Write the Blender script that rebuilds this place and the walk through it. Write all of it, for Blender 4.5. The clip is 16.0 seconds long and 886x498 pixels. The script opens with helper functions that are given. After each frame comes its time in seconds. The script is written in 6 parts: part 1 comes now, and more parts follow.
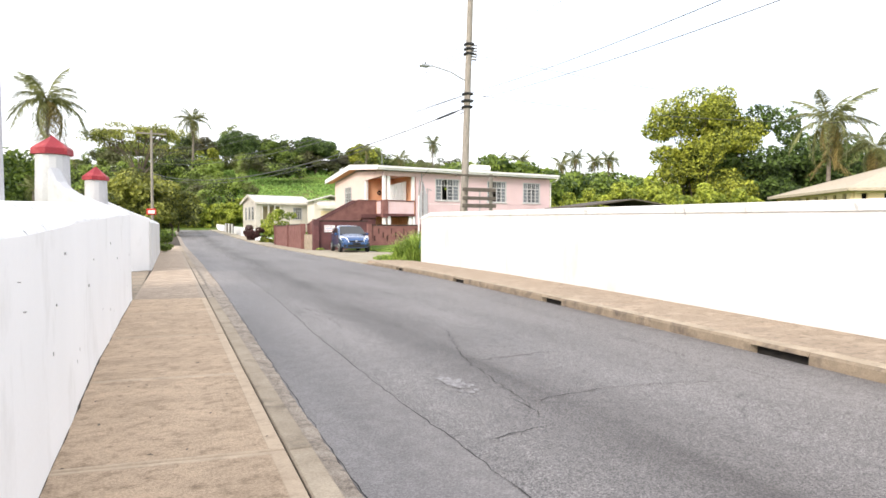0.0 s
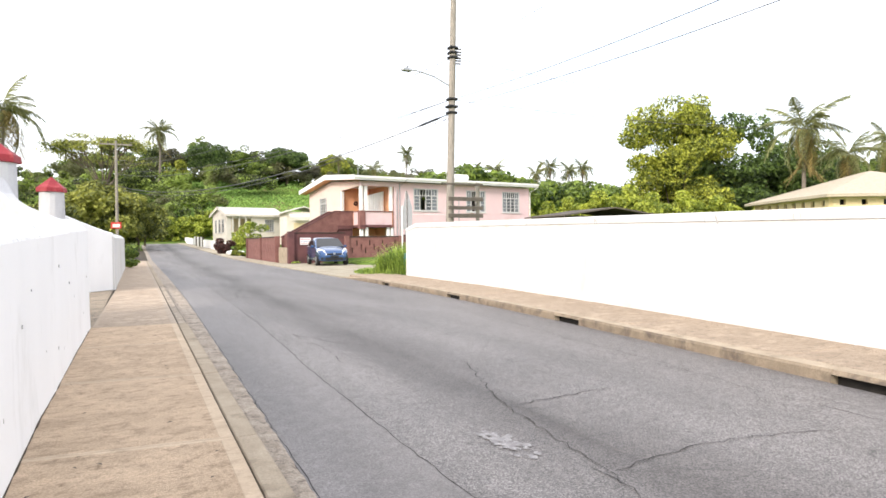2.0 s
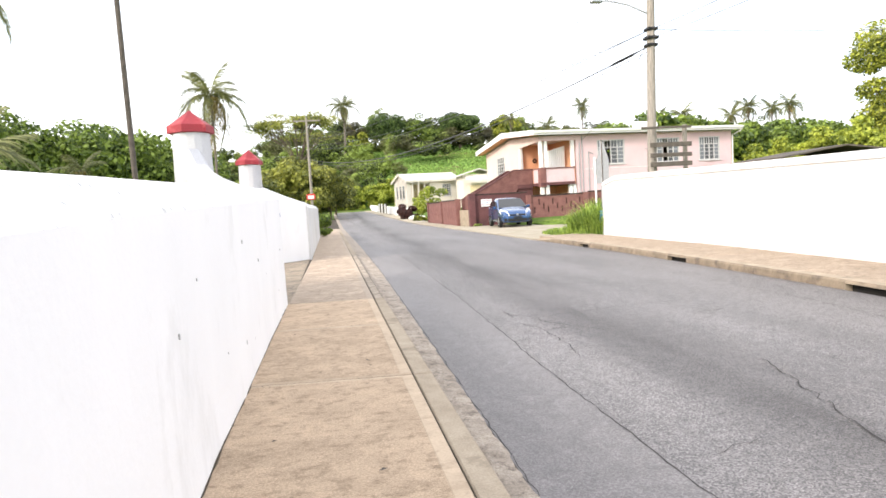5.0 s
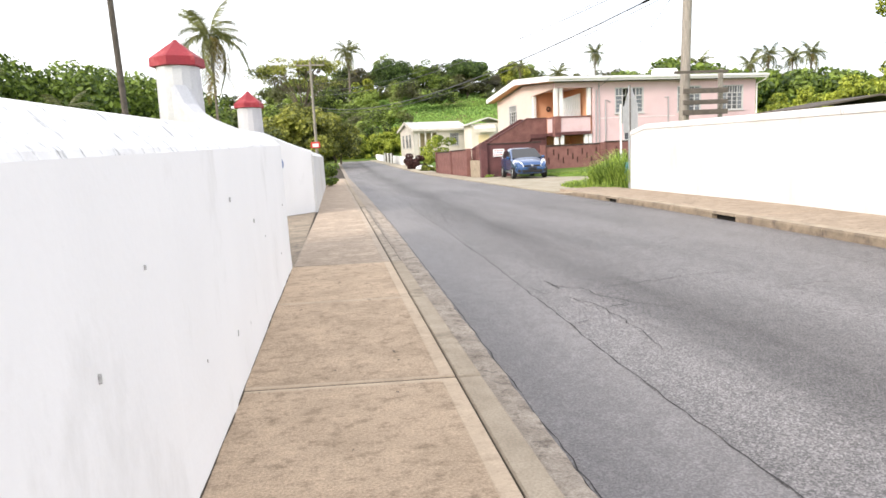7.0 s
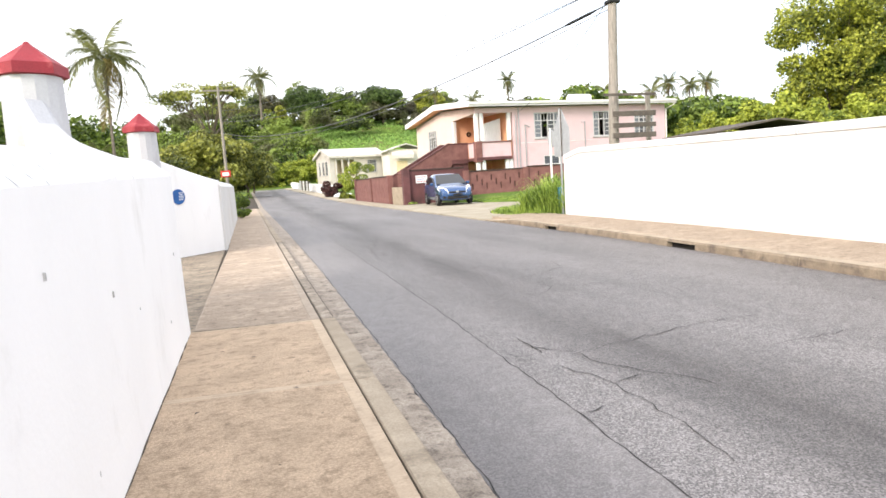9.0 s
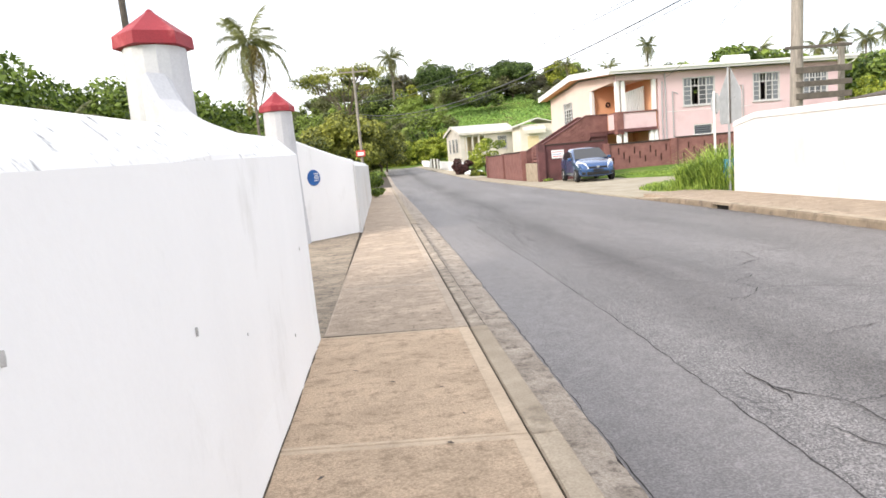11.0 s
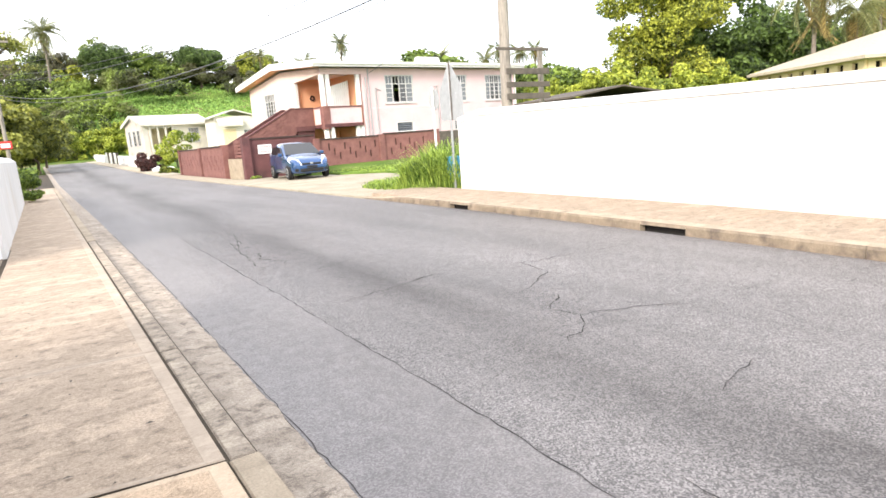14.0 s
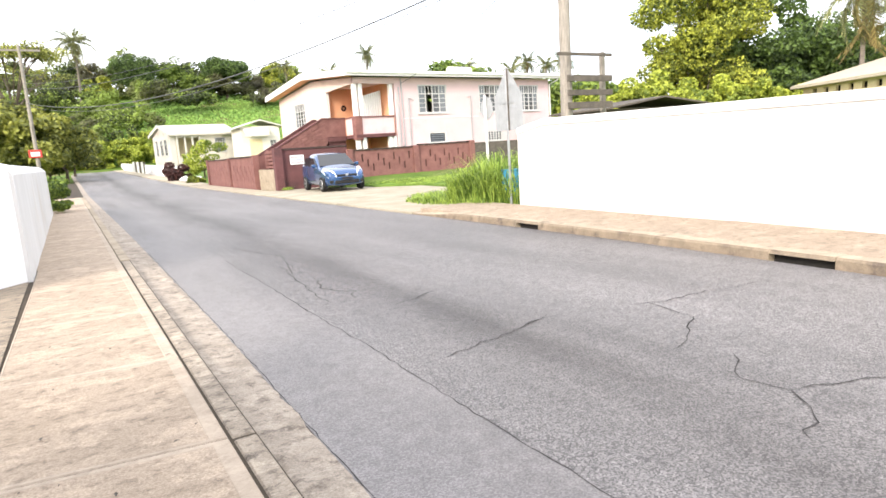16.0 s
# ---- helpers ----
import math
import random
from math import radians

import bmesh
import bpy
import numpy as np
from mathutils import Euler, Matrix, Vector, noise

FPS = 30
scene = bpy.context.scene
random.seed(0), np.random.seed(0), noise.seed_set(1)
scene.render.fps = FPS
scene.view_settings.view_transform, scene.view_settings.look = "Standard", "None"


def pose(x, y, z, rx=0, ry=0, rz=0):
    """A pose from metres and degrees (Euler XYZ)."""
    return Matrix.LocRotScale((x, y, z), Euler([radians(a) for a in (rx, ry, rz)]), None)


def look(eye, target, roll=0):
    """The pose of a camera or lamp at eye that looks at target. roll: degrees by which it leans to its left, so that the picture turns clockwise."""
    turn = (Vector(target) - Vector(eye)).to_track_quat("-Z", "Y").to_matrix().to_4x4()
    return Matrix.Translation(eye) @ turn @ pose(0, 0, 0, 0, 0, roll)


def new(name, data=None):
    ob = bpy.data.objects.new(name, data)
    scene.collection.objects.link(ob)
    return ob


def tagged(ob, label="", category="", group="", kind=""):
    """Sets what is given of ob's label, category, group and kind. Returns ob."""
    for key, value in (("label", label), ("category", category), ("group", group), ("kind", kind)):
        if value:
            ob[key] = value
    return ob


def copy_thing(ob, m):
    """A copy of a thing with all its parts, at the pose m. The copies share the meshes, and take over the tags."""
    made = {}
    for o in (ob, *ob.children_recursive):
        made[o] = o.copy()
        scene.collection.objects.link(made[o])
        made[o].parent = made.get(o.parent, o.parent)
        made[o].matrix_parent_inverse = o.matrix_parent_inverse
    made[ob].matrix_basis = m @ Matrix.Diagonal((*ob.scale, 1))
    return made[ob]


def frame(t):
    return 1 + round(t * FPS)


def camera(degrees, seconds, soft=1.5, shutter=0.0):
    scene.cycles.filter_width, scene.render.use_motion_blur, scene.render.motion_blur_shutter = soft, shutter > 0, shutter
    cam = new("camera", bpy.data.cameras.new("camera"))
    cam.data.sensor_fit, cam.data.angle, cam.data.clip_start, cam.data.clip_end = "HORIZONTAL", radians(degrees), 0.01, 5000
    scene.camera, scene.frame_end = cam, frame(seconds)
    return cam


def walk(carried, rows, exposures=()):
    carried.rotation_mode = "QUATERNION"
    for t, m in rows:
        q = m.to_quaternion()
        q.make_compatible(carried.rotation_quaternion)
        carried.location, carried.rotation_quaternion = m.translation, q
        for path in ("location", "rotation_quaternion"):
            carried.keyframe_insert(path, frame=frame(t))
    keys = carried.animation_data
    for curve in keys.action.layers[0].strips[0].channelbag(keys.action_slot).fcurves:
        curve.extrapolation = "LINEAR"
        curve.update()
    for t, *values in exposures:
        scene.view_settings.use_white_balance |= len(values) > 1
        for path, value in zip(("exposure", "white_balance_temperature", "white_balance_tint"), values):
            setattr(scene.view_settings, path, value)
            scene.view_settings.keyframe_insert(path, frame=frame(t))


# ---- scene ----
cam = camera(72.0, 16.0, soft=1.6)
PATH = [
    (0, (0.159, 0.336, 1.387), (0.974, 2.161, 1.324), 0.1),
    (0.5, (0.242, 0.779, 1.436), (1.142, 2.564, 1.436), -1.3),
    (1, (0.238, 1.066, 1.459), (1.048, 2.893, 1.407), 0.7),
    (1.5, (0.174, 1.355, 1.463), (0.997, 3.177, 1.376), -0.0),
    (2, (0.183, 1.637, 1.437), (1.08, 3.425, 1.407), -0.6),
    (2.5, (0.207, 1.892, 1.355), (0.629, 3.846, 1.424), -3.1),
    (3, (0.216, 2.194, 1.341), (0.46, 4.178, 1.276), -6.4),
    (3.5, (0.215, 2.504, 1.327), (0.904, 4.378, 1.203), -4.2),
    (4, (0.36, 2.836, 1.318), (1.182, 4.653, 1.168), -4.7),
    (4.5, (0.347, 3.162, 1.368), (0.919, 5.066, 1.155), -1.9),
    (4.7, (0.247, 3.315, 1.402), (0.69, 5.26, 1.259), -3.4),
    (6.8, (0.132, 4.668, 1.425), (0.334, 6.641, 1.173), -3.3),
    (7, (0.133, 4.786, 1.415), (0.463, 6.736, 1.114), -2.9),
    (7.5, (0.235, 5.23, 1.409), (0.842, 7.12, 1.168), -2.5),
    (8, (0.23, 5.552, 1.419), (0.541, 7.496, 1.069), -4.7),
    (8.5, (0.168, 5.936, 1.472), (0.646, 7.861, 1.215), -3.6),
    (9, (0.17, 6.289, 1.463), (0.763, 8.185, 1.23), -3.8),
    (9.5, (0.214, 6.676, 1.47), (0.517, 8.634, 1.193), -4.4),
    (9.7, (0.204, 6.833, 1.47), (0.442, 8.8, 1.197), -4.2),
    (11.8, (0.032, 8.157, 1.488), (0.206, 10.129, 1.199), -5.1),
    (12, (-0.004, 8.343, 1.526), (0.259, 10.3, 1.209), -4.8),
    (12.5, (-0.009, 8.636, 1.478), (0.507, 10.523, 1.063), -4.0),
    (13, (0.151, 9.002, 1.495), (0.757, 10.873, 1.134), -5.1),
    (13.5, (0.214, 9.328, 1.491), (0.895, 11.173, 1.127), -4.3),
    (14, (0.243, 9.713, 1.528), (1.305, 11.367, 1.158), -4.3),
    (14.5, (0.303, 10.082, 1.529), (1.405, 11.725, 1.237), -3.0),
    (15, (0.328, 10.491, 1.546), (1.187, 12.264, 1.203), -1.5),
    (15.5, (0.246, 10.965, 1.582), (1.23, 12.686, 1.313), -1.8),
    (16, (0.21, 11.233, 1.581), (1.226, 12.924, 1.251), -3.9),
]
EXPOSURE = [(0, 0.84), (0.5, 0.62), (1, 0.62), (1.5, 0.71), (2.0, 0.9), (2.5, 0.38), (3.0, 0.52), (3.5, 0.6), (4.0, 0.8), (4.7, 1.05), (7, 0.86), (8, 0.95), (9, 1.0), (9.5, 0.91), (12, 0.87), (13, 1.14), (13.5, 1.27), (14, 1.3), (14.5, 1.28), (15, 1.22), (16, 1.3)]
walk(cam, [(t, look(eye, target, roll)) for t, eye, target, roll in PATH], EXPOSURE)

# ---- world, sun ----
SUN_EL, SUN_AZ = 30.0, -122.0          # degrees; azimuth from +y towards +x


def build_world():
    w = bpy.data.worlds.new("hazy_sky")
    scene.world = w
    w.use_nodes = True
    nt = w.node_tree
    nt.nodes.clear()
    out = nt.nodes.new("ShaderNodeOutputWorld")
    sky = nt.nodes.new("ShaderNodeTexSky")
    sky.sky_type = 'NISHITA'
    sky.sun_disc = False
    sky.sun_elevation = radians(SUN_EL)
    sky.sun_rotation = radians(SUN_AZ)
    sky.dust_density = 4.0
    bg1 = nt.nodes.new("ShaderNodeBackground")
    bg1.inputs[1].default_value = 0.05
    nt.links.new(sky.outputs[0], bg1.inputs[0])
    tc = nt.nodes.new("ShaderNodeTexCoord")
    mp = nt.nodes.new("ShaderNodeMapping")
    mp.inputs["Scale"].default_value = (1.0, 1.0, 3.0)
    nt.links.new(tc.outputs["Generated"], mp.inputs[0])
    nz = nt.nodes.new("ShaderNodeTexNoise")
    nz.inputs["Scale"].default_value = 2.2
    nz.inputs["Detail"].default_value = 7
    nt.links.new(mp.outputs[0], nz.inputs[0])
    cr = nt.nodes.new("ShaderNodeValToRGB")
    cr.color_ramp.elements[0].position = 0.36
    cr.color_ramp.elements[0].color = (0.72, 0.78, 0.88, 1)
    cr.color_ramp.elements[1].position = 0.52
    cr.color_ramp.elements[1].color = (1.0, 0.985, 1.0, 1)
    nt.links.new(nz.outputs[0], cr.inputs[0])
    bg2 = nt.nodes.new("ShaderNodeBackground")
    bg2.inputs[1].default_value = 0.92
    nt.links.new(cr.outputs[0], bg2.inputs[0])
    add = nt.nodes.new("ShaderNodeAddShader")
    nt.links.new(bg1.outputs[0], add.inputs[0])
    nt.links.new(bg2.outputs[0], add.inputs[1])
    nt.links.new(add.outputs[0], out.inputs[0])


build_world()
sun = new("sun", bpy.data.lights.new("sun", "SUN"))
sun.data.energy, sun.data.angle, sun.data.color = 1.7, radians(12), (1.0, 0.93, 0.85)
_sd = Vector((math.sin(radians(SUN_AZ)) * math.cos(radians(SUN_EL)), math.cos(radians(SUN_AZ)) * math.cos(radians(SUN_EL)), math.sin(radians(SUN_EL))))
sun.matrix_world = look(_sd * 60, (0, 0, 0))


# ---- materials ----
def mat(name, c1, c2=None, rough=0.85, scale=6.0, fine=90.0, bump=0.25, metal=0.0, stain=None, stain_scale=0.7, stain_lo=0.55, stain_hi=0.72,
        rnd=0.0, stretch=(1, 1, 1), spec=0.3, fine_amt=0.35, coat=0.0, sub=0.0):
    """Two-scale procedural paint, plaster, stone or leaf surface; stain: a third colour in patches."""
    m = bpy.data.materials.new(name)
    m.use_nodes = True
    nt = m.node_tree
    b = nt.nodes["Principled BSDF"]
    c2 = c2 or tuple(c * 0.8 for c in c1)
    tc = nt.nodes.new("ShaderNodeTexCoord")
    mp = nt.nodes.new("ShaderNodeMapping")
    mp.inputs["Scale"].default_value = stretch
    geo = nt.nodes.new("ShaderNodeNewGeometry")
    nt.links.new(geo.outputs["Position"], mp.inputs[0])
    n1 = nt.nodes.new("ShaderNodeTexNoise")
    n1.inputs["Scale"].default_value, n1.inputs["Detail"].default_value = scale, 5
    n2 = nt.nodes.new("ShaderNodeTexNoise")
    n2.inputs["Scale"].default_value, n2.inputs["Detail"].default_value = fine, 3
    nt.links.new(mp.outputs[0], n1.inputs[0])
    nt.links.new(geo.outputs["Position"], n2.inputs[0])
    r1 = nt.nodes.new("ShaderNodeValToRGB")
    r1.color_ramp.elements[0].position, r1.color_ramp.elements[1].position = 0.32, 0.68
    r1.color_ramp.elements[0].color, r1.color_ramp.elements[1].color = (*c2, 1), (*c1, 1)
    nt.links.new(n1.outputs[0], r1.inputs[0])
    mx = nt.nodes.new("ShaderNodeMixRGB")
    mx.blend_type = 'OVERLAY'
    mx.inputs[0].default_value = fine_amt
    nt.links.new(r1.outputs[0], mx.inputs[1])
    nt.links.new(n2.outputs[0], mx.inputs[2])
    col = mx.outputs[0]
    if stain:
        n3 = nt.nodes.new("ShaderNodeTexNoise")
        n3.inputs["Scale"].default_value, n3.inputs["Detail"].default_value, n3.inputs["Roughness"].default_value = stain_scale, 8, 0.65
        nt.links.new(mp.outputs[0], n3.inputs[0])
        r3 = nt.nodes.new("ShaderNodeValToRGB")
        r3.color_ramp.elements[0].position, r3.color_ramp.elements[1].position = stain_lo, stain_hi
        nt.links.new(n3.outputs[0], r3.inputs[0])
        m3 = nt.nodes.new("ShaderNodeMixRGB")
        nt.links.new(r3.outputs[0], m3.inputs[0])
        nt.links.new(col, m3.inputs[1])
        m3.inputs[2].default_value = (*stain, 1)
        col = m3.outputs[0]
    if rnd > 0:
        oi = nt.nodes.new("ShaderNodeObjectInfo")
        hs = nt.nodes.new("ShaderNodeHueSaturation")
        rr = nt.nodes.new("ShaderNodeMapRange")
        rr.inputs["To Min"].default_value, rr.inputs["To Max"].default_value = 1 - rnd, 1 + rnd
        nt.links.new(oi.outputs["Random"], rr.inputs[0])
        nt.links.new(rr.outputs[0], hs.inputs["Value"])
        nt.links.new(col, hs.inputs["Color"])
        col = hs.outputs[0]
    nt.links.new(col, b.inputs["Base Color"])
    b.inputs["Roughness"].default_value = rough
    b.inputs["Metallic"].default_value = metal
    b.inputs["Specular IOR Level"].default_value = spec
    b.inputs["Coat Weight"].default_value = coat
    if bump > 0:
        ad = nt.nodes.new("ShaderNodeMath")
        ad.operation = 'ADD'
        nt.links.new(n1.outputs[0], ad.inputs[0])
        nt.links.new(n2.outputs[0], ad.inputs[1])
        bp = nt.nodes.new("ShaderNodeBump")
        bp.inputs["Strength"].default_value = bump
        bp.inputs["Distance"].default_value = 0.01
        nt.links.new(ad.outputs[0], bp.inputs["Height"])
        nt.links.new(bp.outputs[0], b.inputs["Normal"])
    return m


def leaf_mat(name, c1, c2, trans=0.24, scale=0.35, patch=1.0, dry=None):
    """Leaves: hue varies leaf by leaf and clump by clump, light passes through a little."""
    m = bpy.data.materials.new(name)
    m.use_nodes = True
    nt = m.node_tree
    b = nt.nodes["Principled BSDF"]
    out = nt.nodes["Material Output"]
    geo = nt.nodes.new("ShaderNodeNewGeometry")
    nz = nt.nodes.new("ShaderNodeTexNoise")
    nz.inputs["Scale"].default_value, nz.inputs["Detail"].default_value = scale, 4
    nt.links.new(geo.outputs["Position"], nz.inputs[0])
    ad = nt.nodes.new("ShaderNodeMath")
    ad.operation = 'MULTIPLY_ADD'
    nt.links.new(geo.outputs["Random Per Island"], ad.inputs[0])
    ad.inputs[1].default_value = 0.7
    pr = nt.nodes.new("ShaderNodeMapRange")
    pr.clamp = False
    pr.inputs["To Min"].default_value, pr.inputs["To Max"].default_value = 0.5 - 0.5 * patch, 0.5 + 0.5 * patch
    nt.links.new(nz.outputs[0], pr.inputs[0])
    nt.links.new(pr.outputs[0], ad.inputs[2])
    r = nt.nodes.new("ShaderNodeValToRGB")
    r.color_ramp.elements[0].position, r.color_ramp.elements[1].position = 0.45, 1.0
    r.color_ramp.elements[0].color, r.color_ramp.elements[1].color = (*c2, 1), (*c1, 1)
    mid = r.color_ramp.elements.new(0.82)
    mid.color = (*(0.62 * p + 0.38 * q for p, q in zip(c2, c1)), 1)
    nt.links.new(ad.outputs[0], r.inputs[0])
    leafcol = r.outputs[0]
    if dry:
        nd = nt.nodes.new("ShaderNodeTexNoise")
        nd.inputs["Scale"].default_value, nd.inputs["Detail"].default_value = scale * 0.7, 3
        off = nt.nodes.new("ShaderNodeVectorMath")
        off.inputs[1].default_value = (31, 17, 5)
        nt.links.new(geo.outputs["Position"], off.inputs[0])
        nt.links.new(off.outputs[0], nd.inputs[0])
        dm = nt.nodes.new("ShaderNodeMapRange")
        dm.inputs["From Min"].default_value, dm.inputs["From Max"].default_value, dm.inputs["To Max"].default_value = 0.47, 0.6, 0.8
        nt.links.new(nd.outputs[0], dm.inputs[0])
        mx = nt.nodes.new("ShaderNodeMixRGB")
        nt.links.new(dm.outputs[0], mx.inputs[0])
        nt.links.new(leafcol, mx.inputs[1])
        mx.inputs[2].default_value = (*dry, 1)
        leafcol = mx.outputs[0]
    nt.links.new(leafcol, b.inputs["Base Color"])
    b.inputs["Roughness"].default_value = 0.55
    b.inputs["Specular IOR Level"].default_value = 0.35
    tr = nt.nodes.new("ShaderNodeBsdfTranslucent")
    nt.links.new(leafcol, tr.inputs[0])
    mix = nt.nodes.new("ShaderNodeMixShader")
    mix.inputs[0].default_value = trans
    nt.links.new(b.outputs[0], mix.inputs[1])
    nt.links.new(tr.outputs[0], mix.inputs[2])
    nt.links.new(mix.outputs[0], out.inputs[0])
    return m


def glass_mat(name, tint):
    m = bpy.data.materials.new(name)
    m.use_nodes = True
    b = m.node_tree.nodes["Principled BSDF"]
    b.inputs["Base Color"].default_value = (*tint, 1)
    b.inputs["Roughness"].default_value = 0.06
    b.inputs["Specular IOR Level"].default_value = 0.7
    return m


def asphalt_mat(name, lo, hi, grain, cracks, oil):
    """Stone chips of many greys in dark binder, worn in long patches, with hairline cracking and an oil-darkened lane middle."""
    m = bpy.data.materials.new(name)
    m.use_nodes = True
    nt = m.node_tree
    b = nt.nodes["Principled BSDF"]
    geo = nt.nodes.new("ShaderNodeNewGeometry")
    pos = geo.outputs["Position"]

    def noise_tex(scale, detail, rough=0.5, vec=pos):
        n = nt.nodes.new("ShaderNodeTexNoise")
        n.inputs["Scale"].default_value, n.inputs["Detail"].default_value, n.inputs["Roughness"].default_value = scale, detail, rough
        nt.links.new(vec, n.inputs[0])
        return n.outputs[0]

    def span(value, a, b2, c, d):
        n = nt.nodes.new("ShaderNodeMapRange")
        n.inputs["From Min"].default_value, n.inputs["From Max"].default_value = a, b2
        n.inputs["To Min"].default_value, n.inputs["To Max"].default_value = c, d
        nt.links.new(value, n.inputs[0])
        return n.outputs[0]

    def calc(op, a, b2=None, c=None):
        n = nt.nodes.new("ShaderNodeMath")
        n.operation = op
        for k, v in enumerate((a, b2, c)):
            if isinstance(v, (int, float)):
                n.inputs[k].default_value = v
            elif v is not None:
                nt.links.new(v, n.inputs[k])
        return n.outputs[0]

    def blend(kind, fac, a, b2):
        n = nt.nodes.new("ShaderNodeMixRGB")
        n.blend_type = kind
        for k, v in enumerate((fac, a, b2)):
            if isinstance(v, tuple):
                n.inputs[k].default_value = (*v, 1)
            elif isinstance(v, (int, float)):
                n.inputs[k].default_value = v
            else:
                nt.links.new(v, n.inputs[k])
        return n.outputs[0]

    vor = nt.nodes.new("ShaderNodeTexVoronoi")
    vor.inputs["Scale"].default_value = grain
    nt.links.new(pos, vor.inputs[0])
    sep = nt.nodes.new("ShaderNodeSeparateColor")
    nt.links.new(vor.outputs["Color"], sep.inputs[0])
    mp = nt.nodes.new("ShaderNodeMapping")
    mp.inputs["Scale"].default_value = (0.9, 0.16, 1)
    nt.links.new(pos, mp.inputs[0])
    chips = calc('MULTIPLY_ADD', noise_tex(60, 4, 0.7), 0.9, sep.outputs[0])
    rm = nt.nodes.new("ShaderNodeValToRGB")
    rm.color_ramp.elements[0].position, rm.color_ramp.elements[1].position = 0.44, 0.94
    rm.color_ramp.elements[0].color, rm.color_ramp.elements[1].color = (*lo, 1), (*hi, 1)
    nt.links.new(calc('MULTIPLY', chips, 0.66), rm.inputs[0])
    col = rm.outputs[0]
    # pale bare stones
    col = blend('MIX', calc('MULTIPLY', span(sep.outputs[1], 0.86, 0.9, 0.0, 1.0), 0.34 if cracks else 0.0), col, tuple(min(1.0, h * 1.9) for h in hi))
    col = blend('MULTIPLY', 1.0, col, span(noise_tex(1.1, 6, 0.5, mp.outputs[0]), 0.3, 0.72, 0.74, 1.16))
    col = blend('MULTIPLY', 1.0, col, span(noise_tex(7.0, 7, 0.65), 0.3, 0.7, 0.84, 1.14))
    xyz = nt.nodes.new("ShaderNodeSeparateXYZ")
    nt.links.new(pos, xyz.inputs[0])
    if oil:
        off = calc('ABSOLUTE', calc('SUBTRACT', xyz.outputs[0], calc('MULTIPLY_ADD', xyz.outputs[1], 0.013, 3.02)))
        soft = calc('MULTIPLY', span(off, 0.85, 0.0, 0.0, 1.0), span(noise_tex(1.3, 5, 0.6, mp.outputs[0]), 0.34, 0.6, 0.35, 1.0))
        col = blend('MULTIPLY', calc('MULTIPLY', soft, oil), col, (0.3, 0.28, 0.27))
    if cracks:
        wob = nt.nodes.new("ShaderNodeTexNoise")
        wob.inputs["Scale"].default_value, wob.inputs["Detail"].default_value = 2.5, 6
        nt.links.new(pos, wob.inputs[0])
        for scale, width, thresh, push in ((0.75, 0.0045, 0.46, 0.9), (1.9, 0.008, 0.55, 0.5)):
            shift = nt.nodes.new("ShaderNodeVectorMath")
            shift.operation = 'MULTIPLY_ADD'
            nt.links.new(wob.outputs["Color"], shift.inputs[0])
            shift.inputs[1].default_value = (push, push, 0)
            nt.links.new(pos, shift.inputs[2])
            ve = nt.nodes.new("ShaderNodeTexVoronoi")
            ve.feature = 'DISTANCE_TO_EDGE'
            ve.inputs["Scale"].default_value = scale
            nt.links.new(shift.outputs[0], ve.inputs[0])
            line = calc('MULTIPLY', span(ve.outputs["Distance"], width * 0.4, width, 1.0, 0.0), span(noise_tex(0.55 * scale, 2), thresh, thresh + 0.1, 0.0, 1.0))
            col = blend('MIX', calc('MULTIPLY', line, 0.8), col, (0.055, 0.05, 0.05))
    nt.links.new(col, b.inputs["Base Color"])
    b.inputs["Roughness"].default_value = 0.56
    b.inputs["Specular IOR Level"].default_value = 0.4
    bp = nt.nodes.new("ShaderNodeBump")
    bp.inputs["Strength"].default_value, bp.inputs["Distance"].default_value = 0.7, 0.007
    nt.links.new(chips, bp.inputs["Height"])
    nt.links.new(bp.outputs[0], b.inputs["Normal"])
    return m


